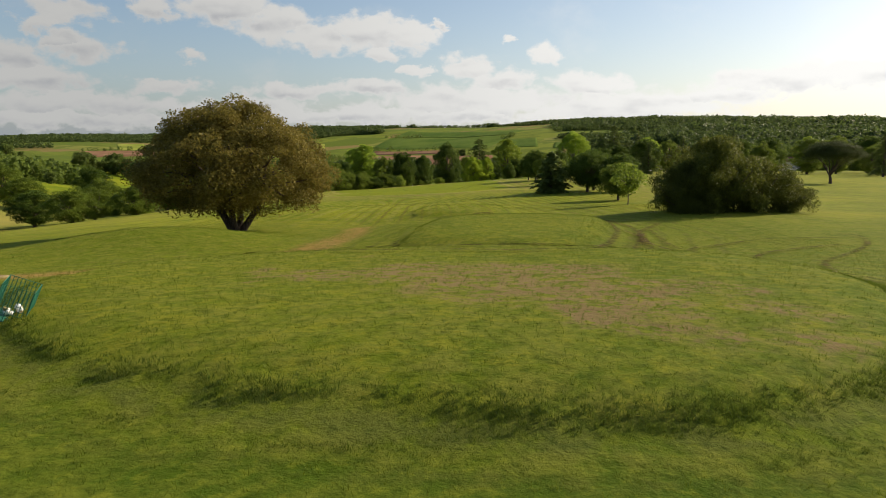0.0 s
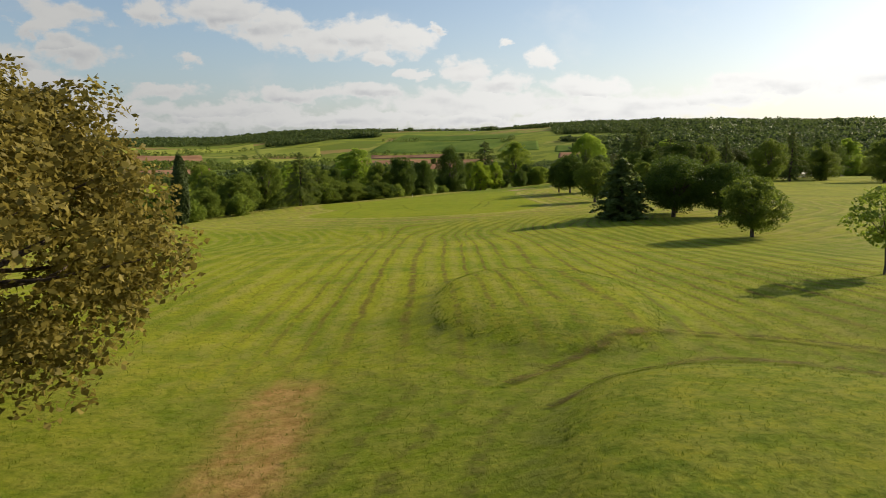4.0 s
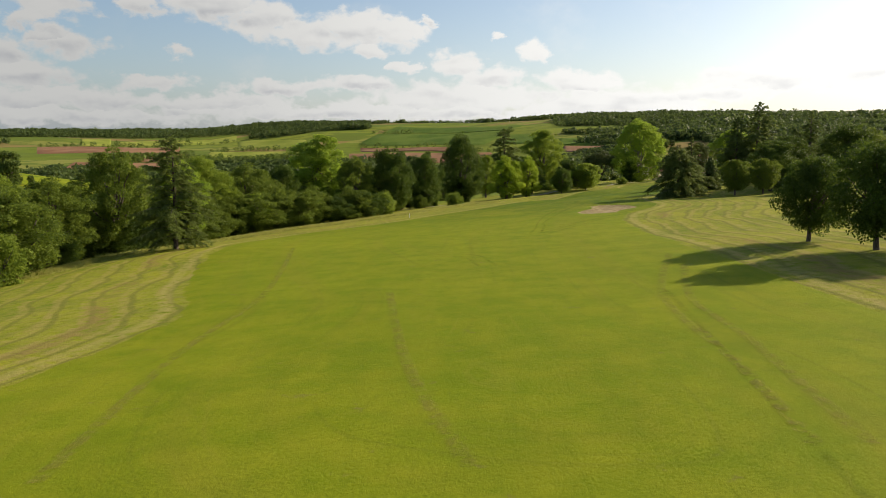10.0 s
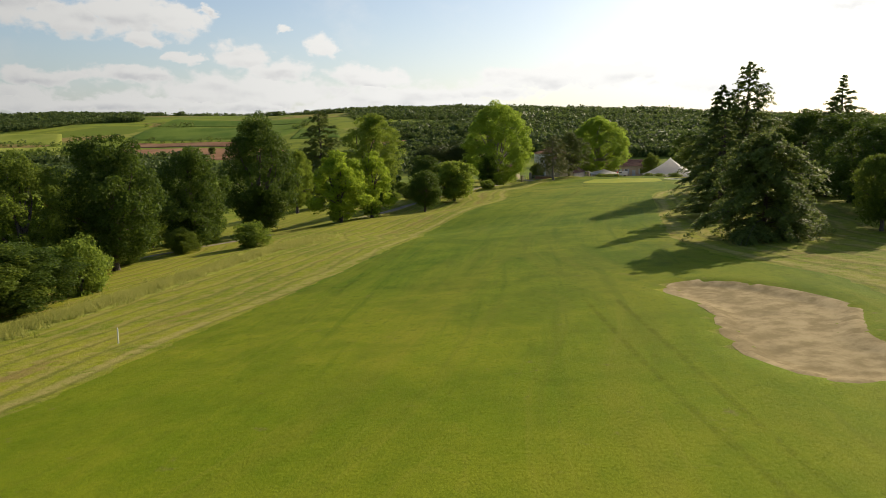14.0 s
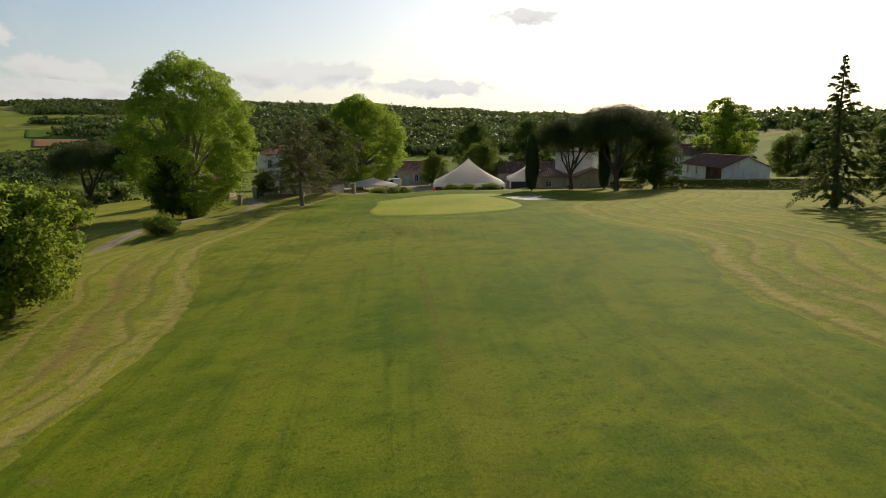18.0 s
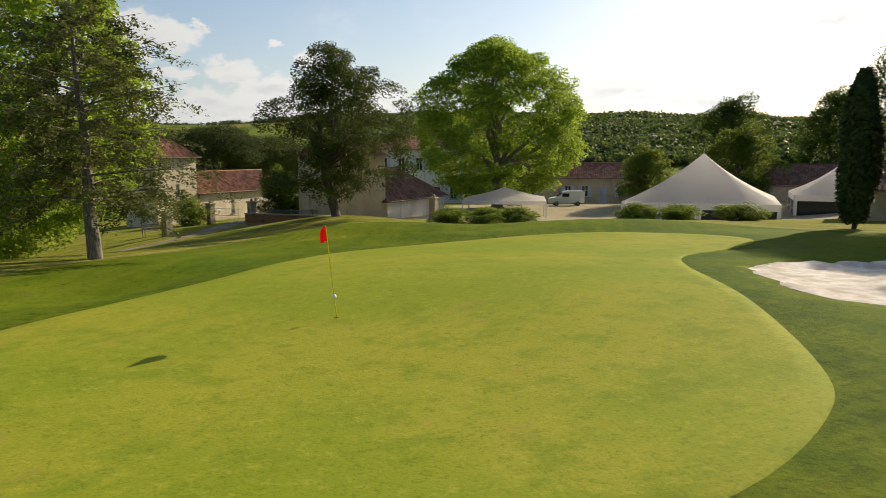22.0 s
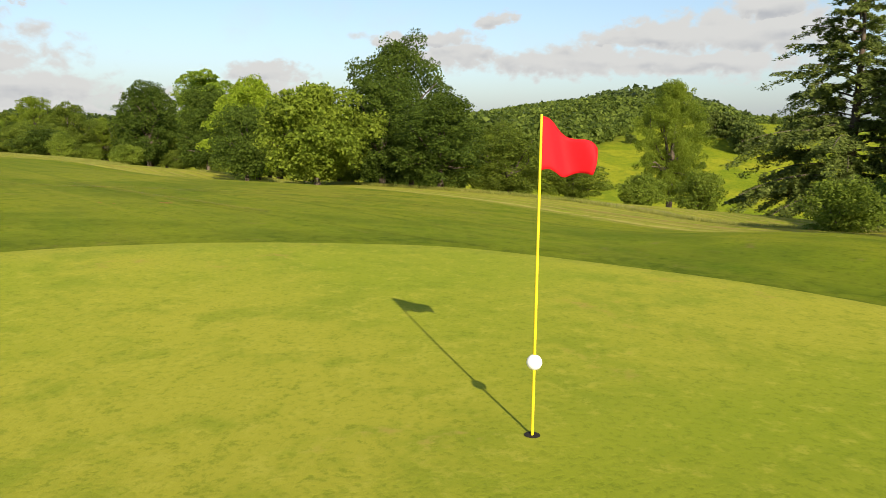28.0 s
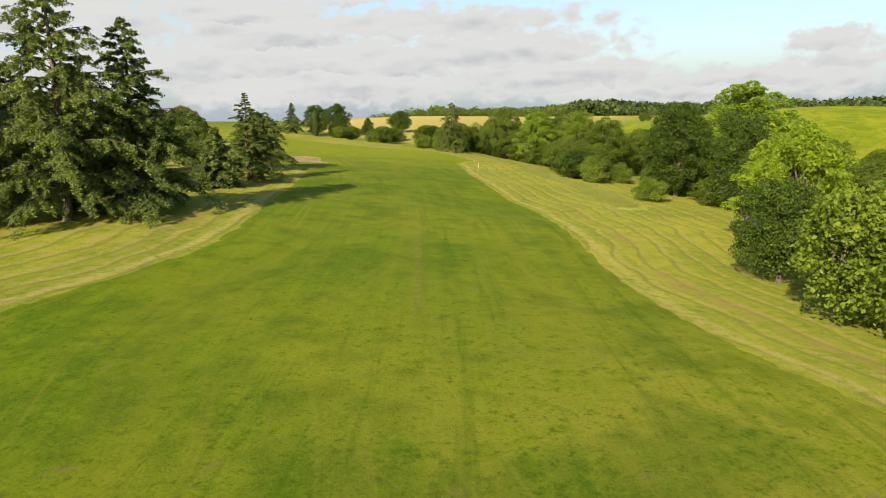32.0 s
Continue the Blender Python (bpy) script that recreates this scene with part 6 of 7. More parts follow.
def wall_with_holes(name, length, height, thick, holes, mat, gable=0.0, mono=0.0):
    """A wall along +x from 0 to length, standing on z = 0, with openings (x, z, width, height) right through it."""
    xs = sorted({0, length, *(round(a, 4) for h in holes for a in (h[0], h[0] + h[2]))})
    zs = sorted({0, height, *(round(a, 4) for h in holes for a in (h[1], h[1] + h[3]))})
    bm = bmesh.new()
    for x0, x1 in zip(xs[:-1], xs[1:]):
        for z0, z1 in zip(zs[:-1], zs[1:]):
            if not any(h[0] - 1e-3 <= x0 and x1 <= h[0] + h[2] + 1e-3 and h[1] - 1e-3 <= z0 and z1 <= h[1] + h[3] + 1e-3 for h in holes):
                box(bm, x0, 0, z0, x1, thick, z1)
    if gable or mono:
        tip = length / 2 if gable else length
        top = gable or mono
        q = [bm.verts.new(c) for c in ((0, 0, height), (length, 0, height), (tip, 0, height + top), (0, thick, height), (length, thick, height), (tip, thick, height + top))]
        for face in ((0, 1, 2), (5, 4, 3), (0, 3, 4, 1), (1, 4, 5, 2), (2, 5, 3, 0)):
            bm.faces.new([q[i] for i in face])
    bmesh.ops.remove_doubles(bm, verts=bm.verts, dist=1e-4)
    return bm_mesh(name, bm, mat)


def tiled_slope(name, corners, mat, rows_per_m=2.6, thick=0.05, cols_per_m=3.2):
    """Half-round roof tiles in courses over a four-cornered slope: eave left, eave right, ridge right, ridge left."""
    a, b, c, d = (np.asarray(p, float) for p in corners)
    n = np.cross(b - a, d - a)
    n /= np.linalg.norm(n)
    rows = max(2, int(np.linalg.norm((d + c) / 2 - (a + b) / 2) * rows_per_m))
    V, F = [], []
    k = 0
    for r in range(rows):
        t0, t1 = r / rows, (r + 1.12) / rows
        l0, r0 = a + (d - a) * t0, b + (c - b) * t0
        l1, r1 = a + (d - a) * min(1, t1), b + (c - b) * min(1, t1)
        width = max(np.linalg.norm(r0 - l0), 0.05)
        cols = max(1, int(width * cols_per_m))
        for j in range(cols):
            s0, s1 = j / cols, (j + 1) / cols
            sm = (s0 + s1) / 2
            e0, e1 = l0 + (r0 - l0) * s0, l0 + (r0 - l0) * s1
            f0, f1 = l1 + (r1 - l1) * s0, l1 + (r1 - l1) * s1
            up0, up1 = n * (thick * 1.9), n * (thick * 1.2)
            V += [e0 + n * 0.01, (e0 + e1) / 2 + up0, e1 + n * 0.01, f1, (f0 + f1) / 2 + up1, f0]
            F += [(k, k + 1, k + 4, k + 5), (k + 1, k + 2, k + 3, k + 4)]
            k += 6
    me = bpy.data.meshes.new(name)
    base = len(V)
    V += [a - n * thick, b - n * thick, c - n * thick, d - n * thick, a, b, c, d]
    F += [tuple(base + i for i in q) for q in ((3, 2, 1, 0), (4, 5, 6, 7), (0, 1, 5, 4), (1, 2, 6, 5), (2, 3, 7, 6), (3, 0, 4, 7))]
    me.from_pydata([tuple(p) for p in V], [], F)
    me.materials.append(mat)
    return me


def window_unit(parent, x, z, w, h, y, shutters=None, glazing=WHITE, mullion=True):
    """A window set in an opening of the wall whose face lies at y, looking to -y."""
    win = part("window", box_mesh("window", (x, y + 0.16, z, x + w, y + 0.18, z + h), GLASS_DARK), parent, "dark glazed window")
    t = 0.06
    for dims in ((x, y + 0.10, z, x + t, y + 0.16, z + h), (x + w - t, y + 0.10, z, x + w, y + 0.16, z + h), (x + t, y + 0.10, z, x + w - t, y + 0.16, z + t), (x + t, y + 0.10, z + h - t, x + w - t, y + 0.16, z + h)):
        part("frame", box_mesh("frame", dims, glazing), win)
    if mullion:
        part("mullion", box_mesh("mullion", (x + w / 2 - 0.03, y + 0.10, z + t, x + w / 2 + 0.03, y + 0.155, z + h - t), glazing), win)
        part("glazing_bar", box_mesh("glazing_bar", (x + t, y + 0.105, z + h * 0.55, x + w - t, y + 0.15, z + h * 0.55 + 0.04), glazing), win)
    part("sill", box_mesh("sill", (x - 0.08, y - 0.07, z - 0.09, x + w + 0.08, y + 0.16, z), STONE), win)
    if shutters:
        for sx in (x - w / 2 - 0.02, x + w + 0.02):
            part("shutter", box_mesh("shutter", (sx, y - 0.06, z, sx + w / 2, y - 0.01, z + h), shutters, 0.01), win)


def house(name, label, m, lx, ly, height, rise, wall, tile, roof="gable", front=(), back=(), left=(), right=(), shutters=None, over=0.35, doors=(), plinth=2.0):
    """A house lx by ly, its front along local x at y = 0 looking to -y. Openings: (x, z, width, height)."""
    root = tagged(new(name), label, "building")
    root.matrix_basis = m
    sides = [("wall", lx, pose(0, 0, 0), list(front) + list(doors)), ("wall", ly, pose(lx, 0, 0, 0, 0, 90), right), ("wall", lx, pose(lx, ly, 0, 0, 0, 180), back), ("wall", ly, pose(0, ly, 0, 0, 0, 270), left)]
    for i, (nm, ln, mm, holes) in enumerate(sides):
        g = rise if roof == "gable" and i in (1, 3) else 0.0
        th = 0.32
        me = wall_with_holes(nm, ln - (0 if i % 2 == 0 else 2 * th), height, th, [(x - (0 if i % 2 == 0 else th), z, w, h) for x, z, w, h in holes], wall, gable=g)
        ob = part(nm, me, root)
        ob.matrix_basis = mm @ pose(0 if i % 2 == 0 else th, 0, 0)
        for x, z, w, h in (front if i == 0 else holes):
            window_unit(ob, x - (0 if i % 2 == 0 else th), z, w, h, 0, shutters)
        if i == 0:
            for x, z, w, h in doors:
                dr = part("door", box_mesh("door", (x, 0.14, z, x + w, 0.19, z + h), SHUTTER, 0.008), ob, "painted wooden door")
                part("door_panel", box_mesh("door_panel", (x + 0.12, 0.12, z + 0.2, x + w - 0.12, 0.14, z + h * 0.45), SHUTTER, 0.008), dr)
                part("door_handle", box_mesh("door_handle", (x + w - 0.12, 0.08, z + 1.0, x + w - 0.08, 0.14, z + 1.14), GLASS_DARK), dr)
    part("foundation", box_mesh("foundation", (0.02, 0.02, -plinth, lx - 0.02, ly - 0.02, -0.01), STONE), root)
    e = over
    if roof == "gable":
        sl = rise / (ly / 2)
        rp = part("roof", tiled_slope("roof", ((-e, -e, height - e * sl), (lx + e, -e, height - e * sl), (lx + e, ly / 2, height + rise), (-e, ly / 2, height + rise)), tile), root, "weathered clay tile roof slope")
        part("roof", tiled_slope("roof", ((lx + e, ly + e, height - e * sl), (-e, ly + e, height - e * sl), (-e, ly / 2, height + rise), (lx + e, ly / 2, height + rise)), tile), root, "weathered clay tile roof slope")
        v, f = tubes([(np.array([(-e, ly / 2, height + rise + 0.03), (lx + e, ly / 2, height + rise + 0.03)]), [0.11, 0.11])], 8)
        part("ridge_cap", mesh_np("ridge_cap", v, f, tile), root)
    elif roof == "mono":
        part("roof", tiled_slope("roof", ((-e, -e, height - 0.05), (lx + e, -e, height - 0.05), (lx + e, ly + e, height + rise), (-e, ly + e, height + rise)), tile), root)
    else:
        inset = ly / 2 if roof == "hip" and lx > ly + 0.1 else lx / 2
        sl = rise / (ly / 2)
        zl = height - e * sl * 0.6
        p = [(-e, -e, zl), (lx + e, -e, zl), (lx + e, ly + e, zl), (-e, ly + e, zl)]
        r0, r1 = (inset, ly / 2, height + rise), (lx - inset, ly / 2, height + rise)
        for q in ((p[0], p[1], r1, r0), (p[1], p[2], r1, r1), (p[2], p[3], r0, r1), (p[3], p[0], r0, r0)):
            part("roof", tiled_slope("roof", q, tile), root, "clay tile hip roof slope")
    gut = [((-e, -e - 0.05), (lx + e, -e - 0.05))]
    for a, b in gut:
        v, f = tubes([(np.array([(*a, height - 0.15), (*b, height - 0.15)]), [0.06, 0.06])], 6)
        part("gutter", mesh_np("gutter", v, f, WOOD_GREY), root)
    return root


house("dovecote", "square cream dovecote tower with pyramid tile roof", pose(-7.0, 56.0, -3.5, 0, 0, 40.6), 4.7, 4.7, 7.0, 2.3, CREAM, TILE, "pyramid", front=[(2.2, 3.0, 0.45, 1.3)], left=[(1.8, 1.2, 1.0, 1.6)])
house("chapel_wing", "low cream stone wing with mossy tile roof", pose(-3.2, 59.3, -3.5, 0, 0, 43), 12.0, 6.5, 3.4, 1.9, CREAM, TILE, "gable", front=[(1.3, 1.0, 0.45, 1.4), (4.2, 1.0, 0.45, 1.4), (7.6, 1.0, 0.45, 1.4)])
house("barn", "plain ochre barn end with old tile roof", pose(12.1, 43.6, -3.0, 0, 0, 45), 11.0, 7.0, 2.7, 2.7, CREAM, TILE_OLD, "hip")
house("tower_house", "tall blank rendered house end with hip roof", pose(6.9, 42.2, -2.9, 0, 0, 17), 5.3, 6, 6.5, 1.5, OCHRE, TILE, "hip")
house("manor_house", "two-storey pale manor with blue-grey shutters", pose(20.6, 87.2, -4.2, 0, 0, -20), 13.5, 9, 8.6, 1.9, PALE, TILE, "hip", front=[(x, z, 1.0, 1.9) for z in (1.2, 5.4) for x in (1.4, 4.0, 6.6, 9.2, 11.6)], shutters=SHUTTER)
house("long_barn", "long low farm building with red tile roof", pose(36.5, 81.0, -3.5, 0, 0, -30), 22, 7, 3.8, 1.9, OCHRE, TILE, "gable", front=[(2.0, 1.0, 0.9, 1.6), (6.0, 1.0, 0.9, 1.6), (11.2, 1.0, 0.9, 1.6), (13.6, 1.0, 0.9, 1.6), (18.6, 1.0, 0.9, 1.6)], doors=[(16.0, 0.1, 1.1, 2.2)], shutters=SHUTTER)
house("shed", "small square outbuilding with hipped tile roof", pose(39.6, 22.2, -1.8, 0, 0, -50), 6.4, 6.4, 3.0, 1.4, OCHRE, TILE_OLD, "pyramid", front=[(2.7, 1.2, 0.9, 0.9)])
house("gable_shed", "ochre outbuilding with low gable tile roof", pose(51.2, 23.0, -1.8, 0, 0, -140), 9, 8, 2.6, 1.6, OCHRE, TILE_OLD, "gable", right=[(1.6, 1.4, 0.5, 0.4)])
house("tower_barn", "tall blank tower-like barn of pale render", pose(54.4, 29.4, -3.2, 0, 0, -60), 7.0, 7.0, 8.4, 0.7, PALE, TILE_OLD, "hip")
house("stable", "long stable with brown tile roof", pose(64.0, 59.0, -3.3, 0, 0, -48), 18, 8, 3.0, 2.4, OCHRE, TILE_OLD, "gable", doors=[(6, 0, 2.2, 2.4)])
far_barn = house("far_barn", "grey-walled barn with weathered tile roof", pose(61.3, -9.6, 0.5, 0, 0, 48), 22, 7.4, 2.5, 1.7, PALE, TILE_OLD, "gable", back=[(3, 0.8, 1.0, 1.4), (8, 0.8, 1.0, 1.4)])

# dark strips on the wall, their colour standing in for the bay's inner shade
BAY_SHADE = plaster("bay_shade", (0.05, 0.028, 0.02), (0.11, 0.065, 0.045))
for k in range(22):
    part("board", box_mesh("board", (1.0 + k * 0.34, 7.404, 0.0, 1.32 + k * 0.34, 7.44, 2.25), BAY_SHADE, 0.006), far_barn, "dark brown strip put in for the shaded open bay")
timbered = house("timbered_house", "white half-timbered house behind the stone pines", pose(82.8, 31.2, -1.6, 0, 0, -57.5), 16, 8, 5.6, 2.2, PALE, TILE_OLD, "gable", front=[(2.0, 0.9, 1.0, 1.4), (6.2, 0.9, 1.0, 1.4), (2.2, 3.6, 0.9, 1.1), (6.4, 3.6, 0.9, 1.1), (11.0, 3.6, 0.9, 1.1)], doors=[(9.6, 0.0, 1.1, 2.1)])
OAK_BEAM = plaster("oak_beam", (0.07, 0.045, 0.03), (0.14, 0.095, 0.06))
for z in (2.75, 5.4):
    part("beam", box_mesh("beam", (0.05, -0.05, z, 15.95, -0.004, z + 0.18), OAK_BEAM, 0.01), timbered, "dark oak beam")
for k in range(27):
    x = 0.1 + k * 0.6
    if not any(a - 0.2 < x < b + 0.1 for a, b in ((2.2, 3.1), (6.4, 7.3), (11.0, 11.9))):
        part("timber_post", box_mesh("timber_post", (x, -0.045, 2.935, x + 0.14, -0.004, 5.395), OAK_BEAM, 0.008), timbered, "dark oak post")


# ---- marquees ----
def canvas():
    def build(tree):
        p = spot(tree)
        n = noise_tex(tree, p, 0.9, 5.0, 0.6)
        col = mixc(tree, smooth(tree, n, 0.45, 0.75), (0.86, 0.85, 0.82), (0.76, 0.74, 0.70))
        a = principled(tree, col, 0.6, bump(tree, n, 0.15, 0.05), spec=0.3)
        b = add(tree, "ShaderNodeBsdfTranslucent", {"Color": (0.92, 0.90, 0.86, 1)}).outputs[0]
        return add(tree, "ShaderNodeMixShader", {0: 0.68, 1: a, 2: b}).outputs[0]
    return material("white_canvas", build)


def marquee(label, m, half, eave, peak, panels=4, walls=True, sides=4):
    root = tagged(new("marquee"), label, "tent")
    root.matrix_basis = m
    n, rings = sides * 8, 14
    v = []
    for r in range(rings + 1):
        t = r / rings
        for k in range(n):
            a = 2 * math.pi * k / n + math.pi / sides
            sect = (a - math.pi / sides) % (2 * math.pi / sides) - math.pi / sides
            rad = half * math.cos(math.pi / sides) / math.cos(sect) * (1 - t)
            lift = peak - eave
            z = eave + lift * (0.72 * t + 0.28 * t ** 2.6)
            v.append((rad * math.cos(a), rad * math.sin(a), z))
    f = [[r * n + k, r * n + (k + 1) % n, (r + 1) * n + (k + 1) % n, (r + 1) * n + k] for r in range(rings) for k in range(n)]
    me = mesh_np("canopy", np.array(v), np.array(f), canvas())
    part("canopy", me, root, "swept white canvas roof")
    h = half * math.sqrt(2) / 2 if sides == 4 else half
    if sides == 4:
        for i in range(4):
            mm = pose(0, 0, 0, 0, 0, 90 * i)
            band = part("valance", box_mesh("valance", (-h, -h - 0.02, eave - 0.32, h, -h + 0.02, eave + 0.02), canvas()), root)
            band.matrix_basis = mm
            for k in range(panels + (1 if not walls else 1)):
                if k == panels:
                    continue
                x = -h + 2 * h * k / panels
                post = part("post", box_mesh("post", (x - 0.05, -h - 0.05, -0.4, x + 0.05, -h + 0.05, eave), WHITE, 0.01), root)
                post.matrix_basis = mm
                if walls:
                    pane = part("window_panel", box_mesh("window_panel", (x + 0.3, -h - 0.03, 0.55, x + 2 * h / panels - 0.3, -h - 0.018, eave - 0.62), GLASS_DARK), root, "clear plastic window panel, dark inside")
                    pane.matrix_basis = mm
                    base = part("side_wall", box_mesh("side_wall", (x + 0.05, -h - 0.015, -0.3, x + 2 * h / panels - 0.05, -h + 0.015, eave - 0.3), canvas()), root)
                    base.matrix_basis = mm
    tip = part("finial", tube_mesh("finial", np.array([(0, 0, peak - 0.1), (0, 0, peak + 0.35)]), [0.05, 0.02], WHITE), root)
    return root


marquee("large white peaked marquee beside the green", pose(45.5, 44.8, -3.3, 0, 0, -41), 9.9, 2.3, 6.95)
marquee("smaller white peaked marquee with window sides", pose(60.5, 42.0, -3.4, 0, 0, -41), 6.3, 2.8, 5.8, panels=2)
marquee("low white open-sided canopy tent on posts", pose(26.3, 51.0, -3.2, 0, 0, -25), 5.7, 2.3, 3.5, panels=1, walls=False)


# ---- yard and course furniture ----
def gravel():
    def build(tree):
        p = spot(tree)
        n, g = noise_tex(tree, p, 0.7, 5.0, 0.6), noise_tex(tree, p, 18.0, 2.0)
        col = mixc(tree, smooth(tree, n, 0.35, 0.65), (0.20, 0.165, 0.115), (0.30, 0.255, 0.19))
        return principled(tree, col, 0.95, bump(tree, g, 0.5, 0.02), spec=0.1)
    return material("gravel", build)


def ribbon(name, pts, width, mat, lift, label, category):
    line = curve(pts, closed=False, per=8)
    d = np.gradient(line, axis=0)
    d /= np.linalg.norm(d, axis=1)[:, None]
    nrm = np.column_stack([-d[:, 1], d[:, 0]])
    cols = np.linspace(-0.5, 0.5, 5)
    v = []
    for k in cols:
        q = line + nrm * (k * width)
        v.append(np.column_stack([q, ground(q[:, 0], q[:, 1]) + (lift if abs(k) < 0.4 else -0.03)]))
    v = np.stack(v, 1).reshape(-1, 3)
    n, m = len(line), len(cols)
    i = (np.arange(n - 1)[:, None] * m + np.arange(m - 1)).ravel()
    tagged(new(name, mesh_np(name, v, np.stack([i, i + 1, i + m + 1, i + m], 1), mat)), label, category, kind="structure")


ribbon("path", PATH_W, 2.2, gravel(), 0.05, "grey gravel track running below the fairway to the gate", "path")


def hedge(a, b, h, w, label):
    rng = np.random.default_rng(71)
    a, b = np.array(a), np.array(b)
    ln = np.linalg.norm(b - a)
    n = int(ln * 520)
    t = rng.random(n)
    side = rng.uniform(-1, 1, n)
    up = rng.random(n)
    face = rng.random(n) < 0.62
    u = np.where(face, np.sign(side), side)
    z = np.where(face, up, 1.0)
    d = (b - a) / ln
    nrm = np.array([-d[1], d[0]])
    c = a + (b - a) * t[:, None] + nrm * (u * w / 2)[:, None]
    pos = np.column_stack([c, ground(c[:, 0], c[:, 1]) + z * h + rng.normal(0, 0.05, n)])
    out = np.column_stack([nrm[0] * u, nrm[1] * u, np.where(face, 0.2, 1.0)])
    v, f = leaves(rng, pos, out, 0.13)
    root = tagged(new("hedge"), label, "hedge")
    part("foliage", mesh_np("foliage", v, f, LEAF["hedge"], False), root)
    for k in range(int(ln / 0.8)):
        q = a + d * (k * 0.8 + 0.4)
        part("stem", tube_mesh("stem", np.array([(*q, gz(*q) - 0.2), (q[0] + rng.normal(0, 0.1), q[1], gz(*q) + h * 0.85)]), [0.04, 0.015], BARK, 5), root)


hedge((44.5, 0.5), (49.5, -30), 1.3, 1.3, "long clipped dark green hedge beside the rough")
hedge((43.0, 7.6), (44.2, 2.4), 1.1, 1.0, "short clipped dark green hedge beside the pines")


def van(m, paint, label, length=4.4, height=1.85):
    root = tagged(new("van"), label, "van")
    root.matrix_basis = m
    w = 1.75
    prof = [(0.0, 0.35), (0.0, 0.9), (0.25, 1.0), (1.0, 1.12), (1.75, height - 0.12), (2.1, height), (length - 0.1, height), (length, height - 0.25), (length, 0.35)]
    bm = bmesh.new()
    a = [bm.verts.new((x, -w / 2, z)) for x, z in prof]
    b = [bm.verts.new((x, w / 2, z)) for x, z in prof]
    bm.faces.new(a)
    bm.faces.new(b[::-1])
    for i in range(len(prof)):
        j = (i + 1) % len(prof)
        bm.faces.new((a[j], a[i], b[i], b[j]))
    bmesh.ops.recalc_face_normals(bm, faces=bm.faces)
    bmesh.ops.bevel(bm, geom=bm.edges[:], offset=0.06, segments=2, affect="EDGES")
    part("body", bm_mesh("body", bm, paint), root)
    for y in (-w / 2 - 0.006, w / 2 - 0.006):
        part("side_window", box_mesh("side_window", (1.55, y, 1.15, 2.45, y + 0.012, height - 0.28), GLASS_DARK), root)
    bm = bmesh.new()
    q = [bm.verts.new(c) for c in ((1.04, -0.72, 1.19), (1.04, 0.72, 1.19), (1.68, 0.66, height - 0.2), (1.68, -0.66, height - 0.2))]
    bm.faces.new(q)
    bmesh.ops.translate(bm, verts=bm.verts, vec=(-0.02, 0, 0.015))
    part("windscreen", bm_mesh("windscreen", bm, GLASS_DARK), root)
    for x in (0.8, length - 0.85):
        for y in (-w / 2, w / 2 - 0.2):
            bm = bmesh.new()
            bmesh.ops.create_cone(bm, cap_ends=True, segments=20, radius1=0.31, radius2=0.31, depth=0.2, matrix=Matrix.Translation((x, y + 0.1, 0.31)) @ Matrix.Rotation(math.pi / 2, 4, "X"))
            wheel = part("wheel", bm_mesh("wheel", bm, glossy("rubber", (0.02, 0.02, 0.02), 0.8)), root)
            bm = bmesh.new()
            bmesh.ops.create_cone(bm, cap_ends=True, segments=16, radius1=0.19, radius2=0.19, depth=0.22, matrix=Matrix.Translation((x, y + 0.1, 0.31)) @ Matrix.Rotation(math.pi / 2, 4, "X"))
            part("rim", bm_mesh("rim", bm, WOOD_GREY), wheel)
    for y in (-0.7, 0.45):
        part("headlight", box_mesh("headlight", (-0.015, y, 0.72, 0.03, y + 0.25, 0.88), WHITE, 0.01), root)
    return root


CAR_WHITE = glossy("car_white", (0.80, 0.80, 0.80), 0.25)
CAR_DARK = glossy("car_dark", (0.03, 0.035, 0.045), 0.2)
van(pose(39.2, 66.5, gz(41, 66) + 0.02, 0, 0, -18), CAR_WHITE, "white panel van parked in the gravel yard")
van(pose(50.3, 12.8, gz(51, 13) + 0.02, 0, 0, 60), CAR_WHITE, "white car parked behind the ochre shed", 4.2, 1.5)
van(pose(3.0, 52.5, gz(4, 53) + 0.02, 0, 0, 20), CAR_DARK, "dark car parked behind the terrace", 4.2, 1.5)


def pillar(x, y, h):
    root = tagged(new("gate_pillar"), "stone gate pillar with flat cap and ball", "pillar", group="gate pillars")
    z = gz(x, y)
    root.matrix_basis = pose(x, y, z, 0, 0, 40)
    part("shaft", box_mesh("shaft", (-0.28, -0.28, -0.3, 0.28, 0.28, h - 0.2), STONE, 0.02), root)
    part("cap", box_mesh("cap", (-0.36, -0.36, h - 0.2, 0.36, 0.36, h - 0.05), STONE, 0.03), root)
    bm = bmesh.new()
    bmesh.ops.create_uvsphere(bm, u_segments=12, v_segments=8, radius=0.14, matrix=Matrix.Translation((0, 0, h + 0.07)))
    part("ball", bm_mesh("ball", bm, STONE, True), root)


pillar(-2.3, 52.9, 2.0)
pillar(1.2, 50.0, 2.0)
pillar(-5.5, 41.0, 1.7)
pillar(15.6, 41.5, 1.9)


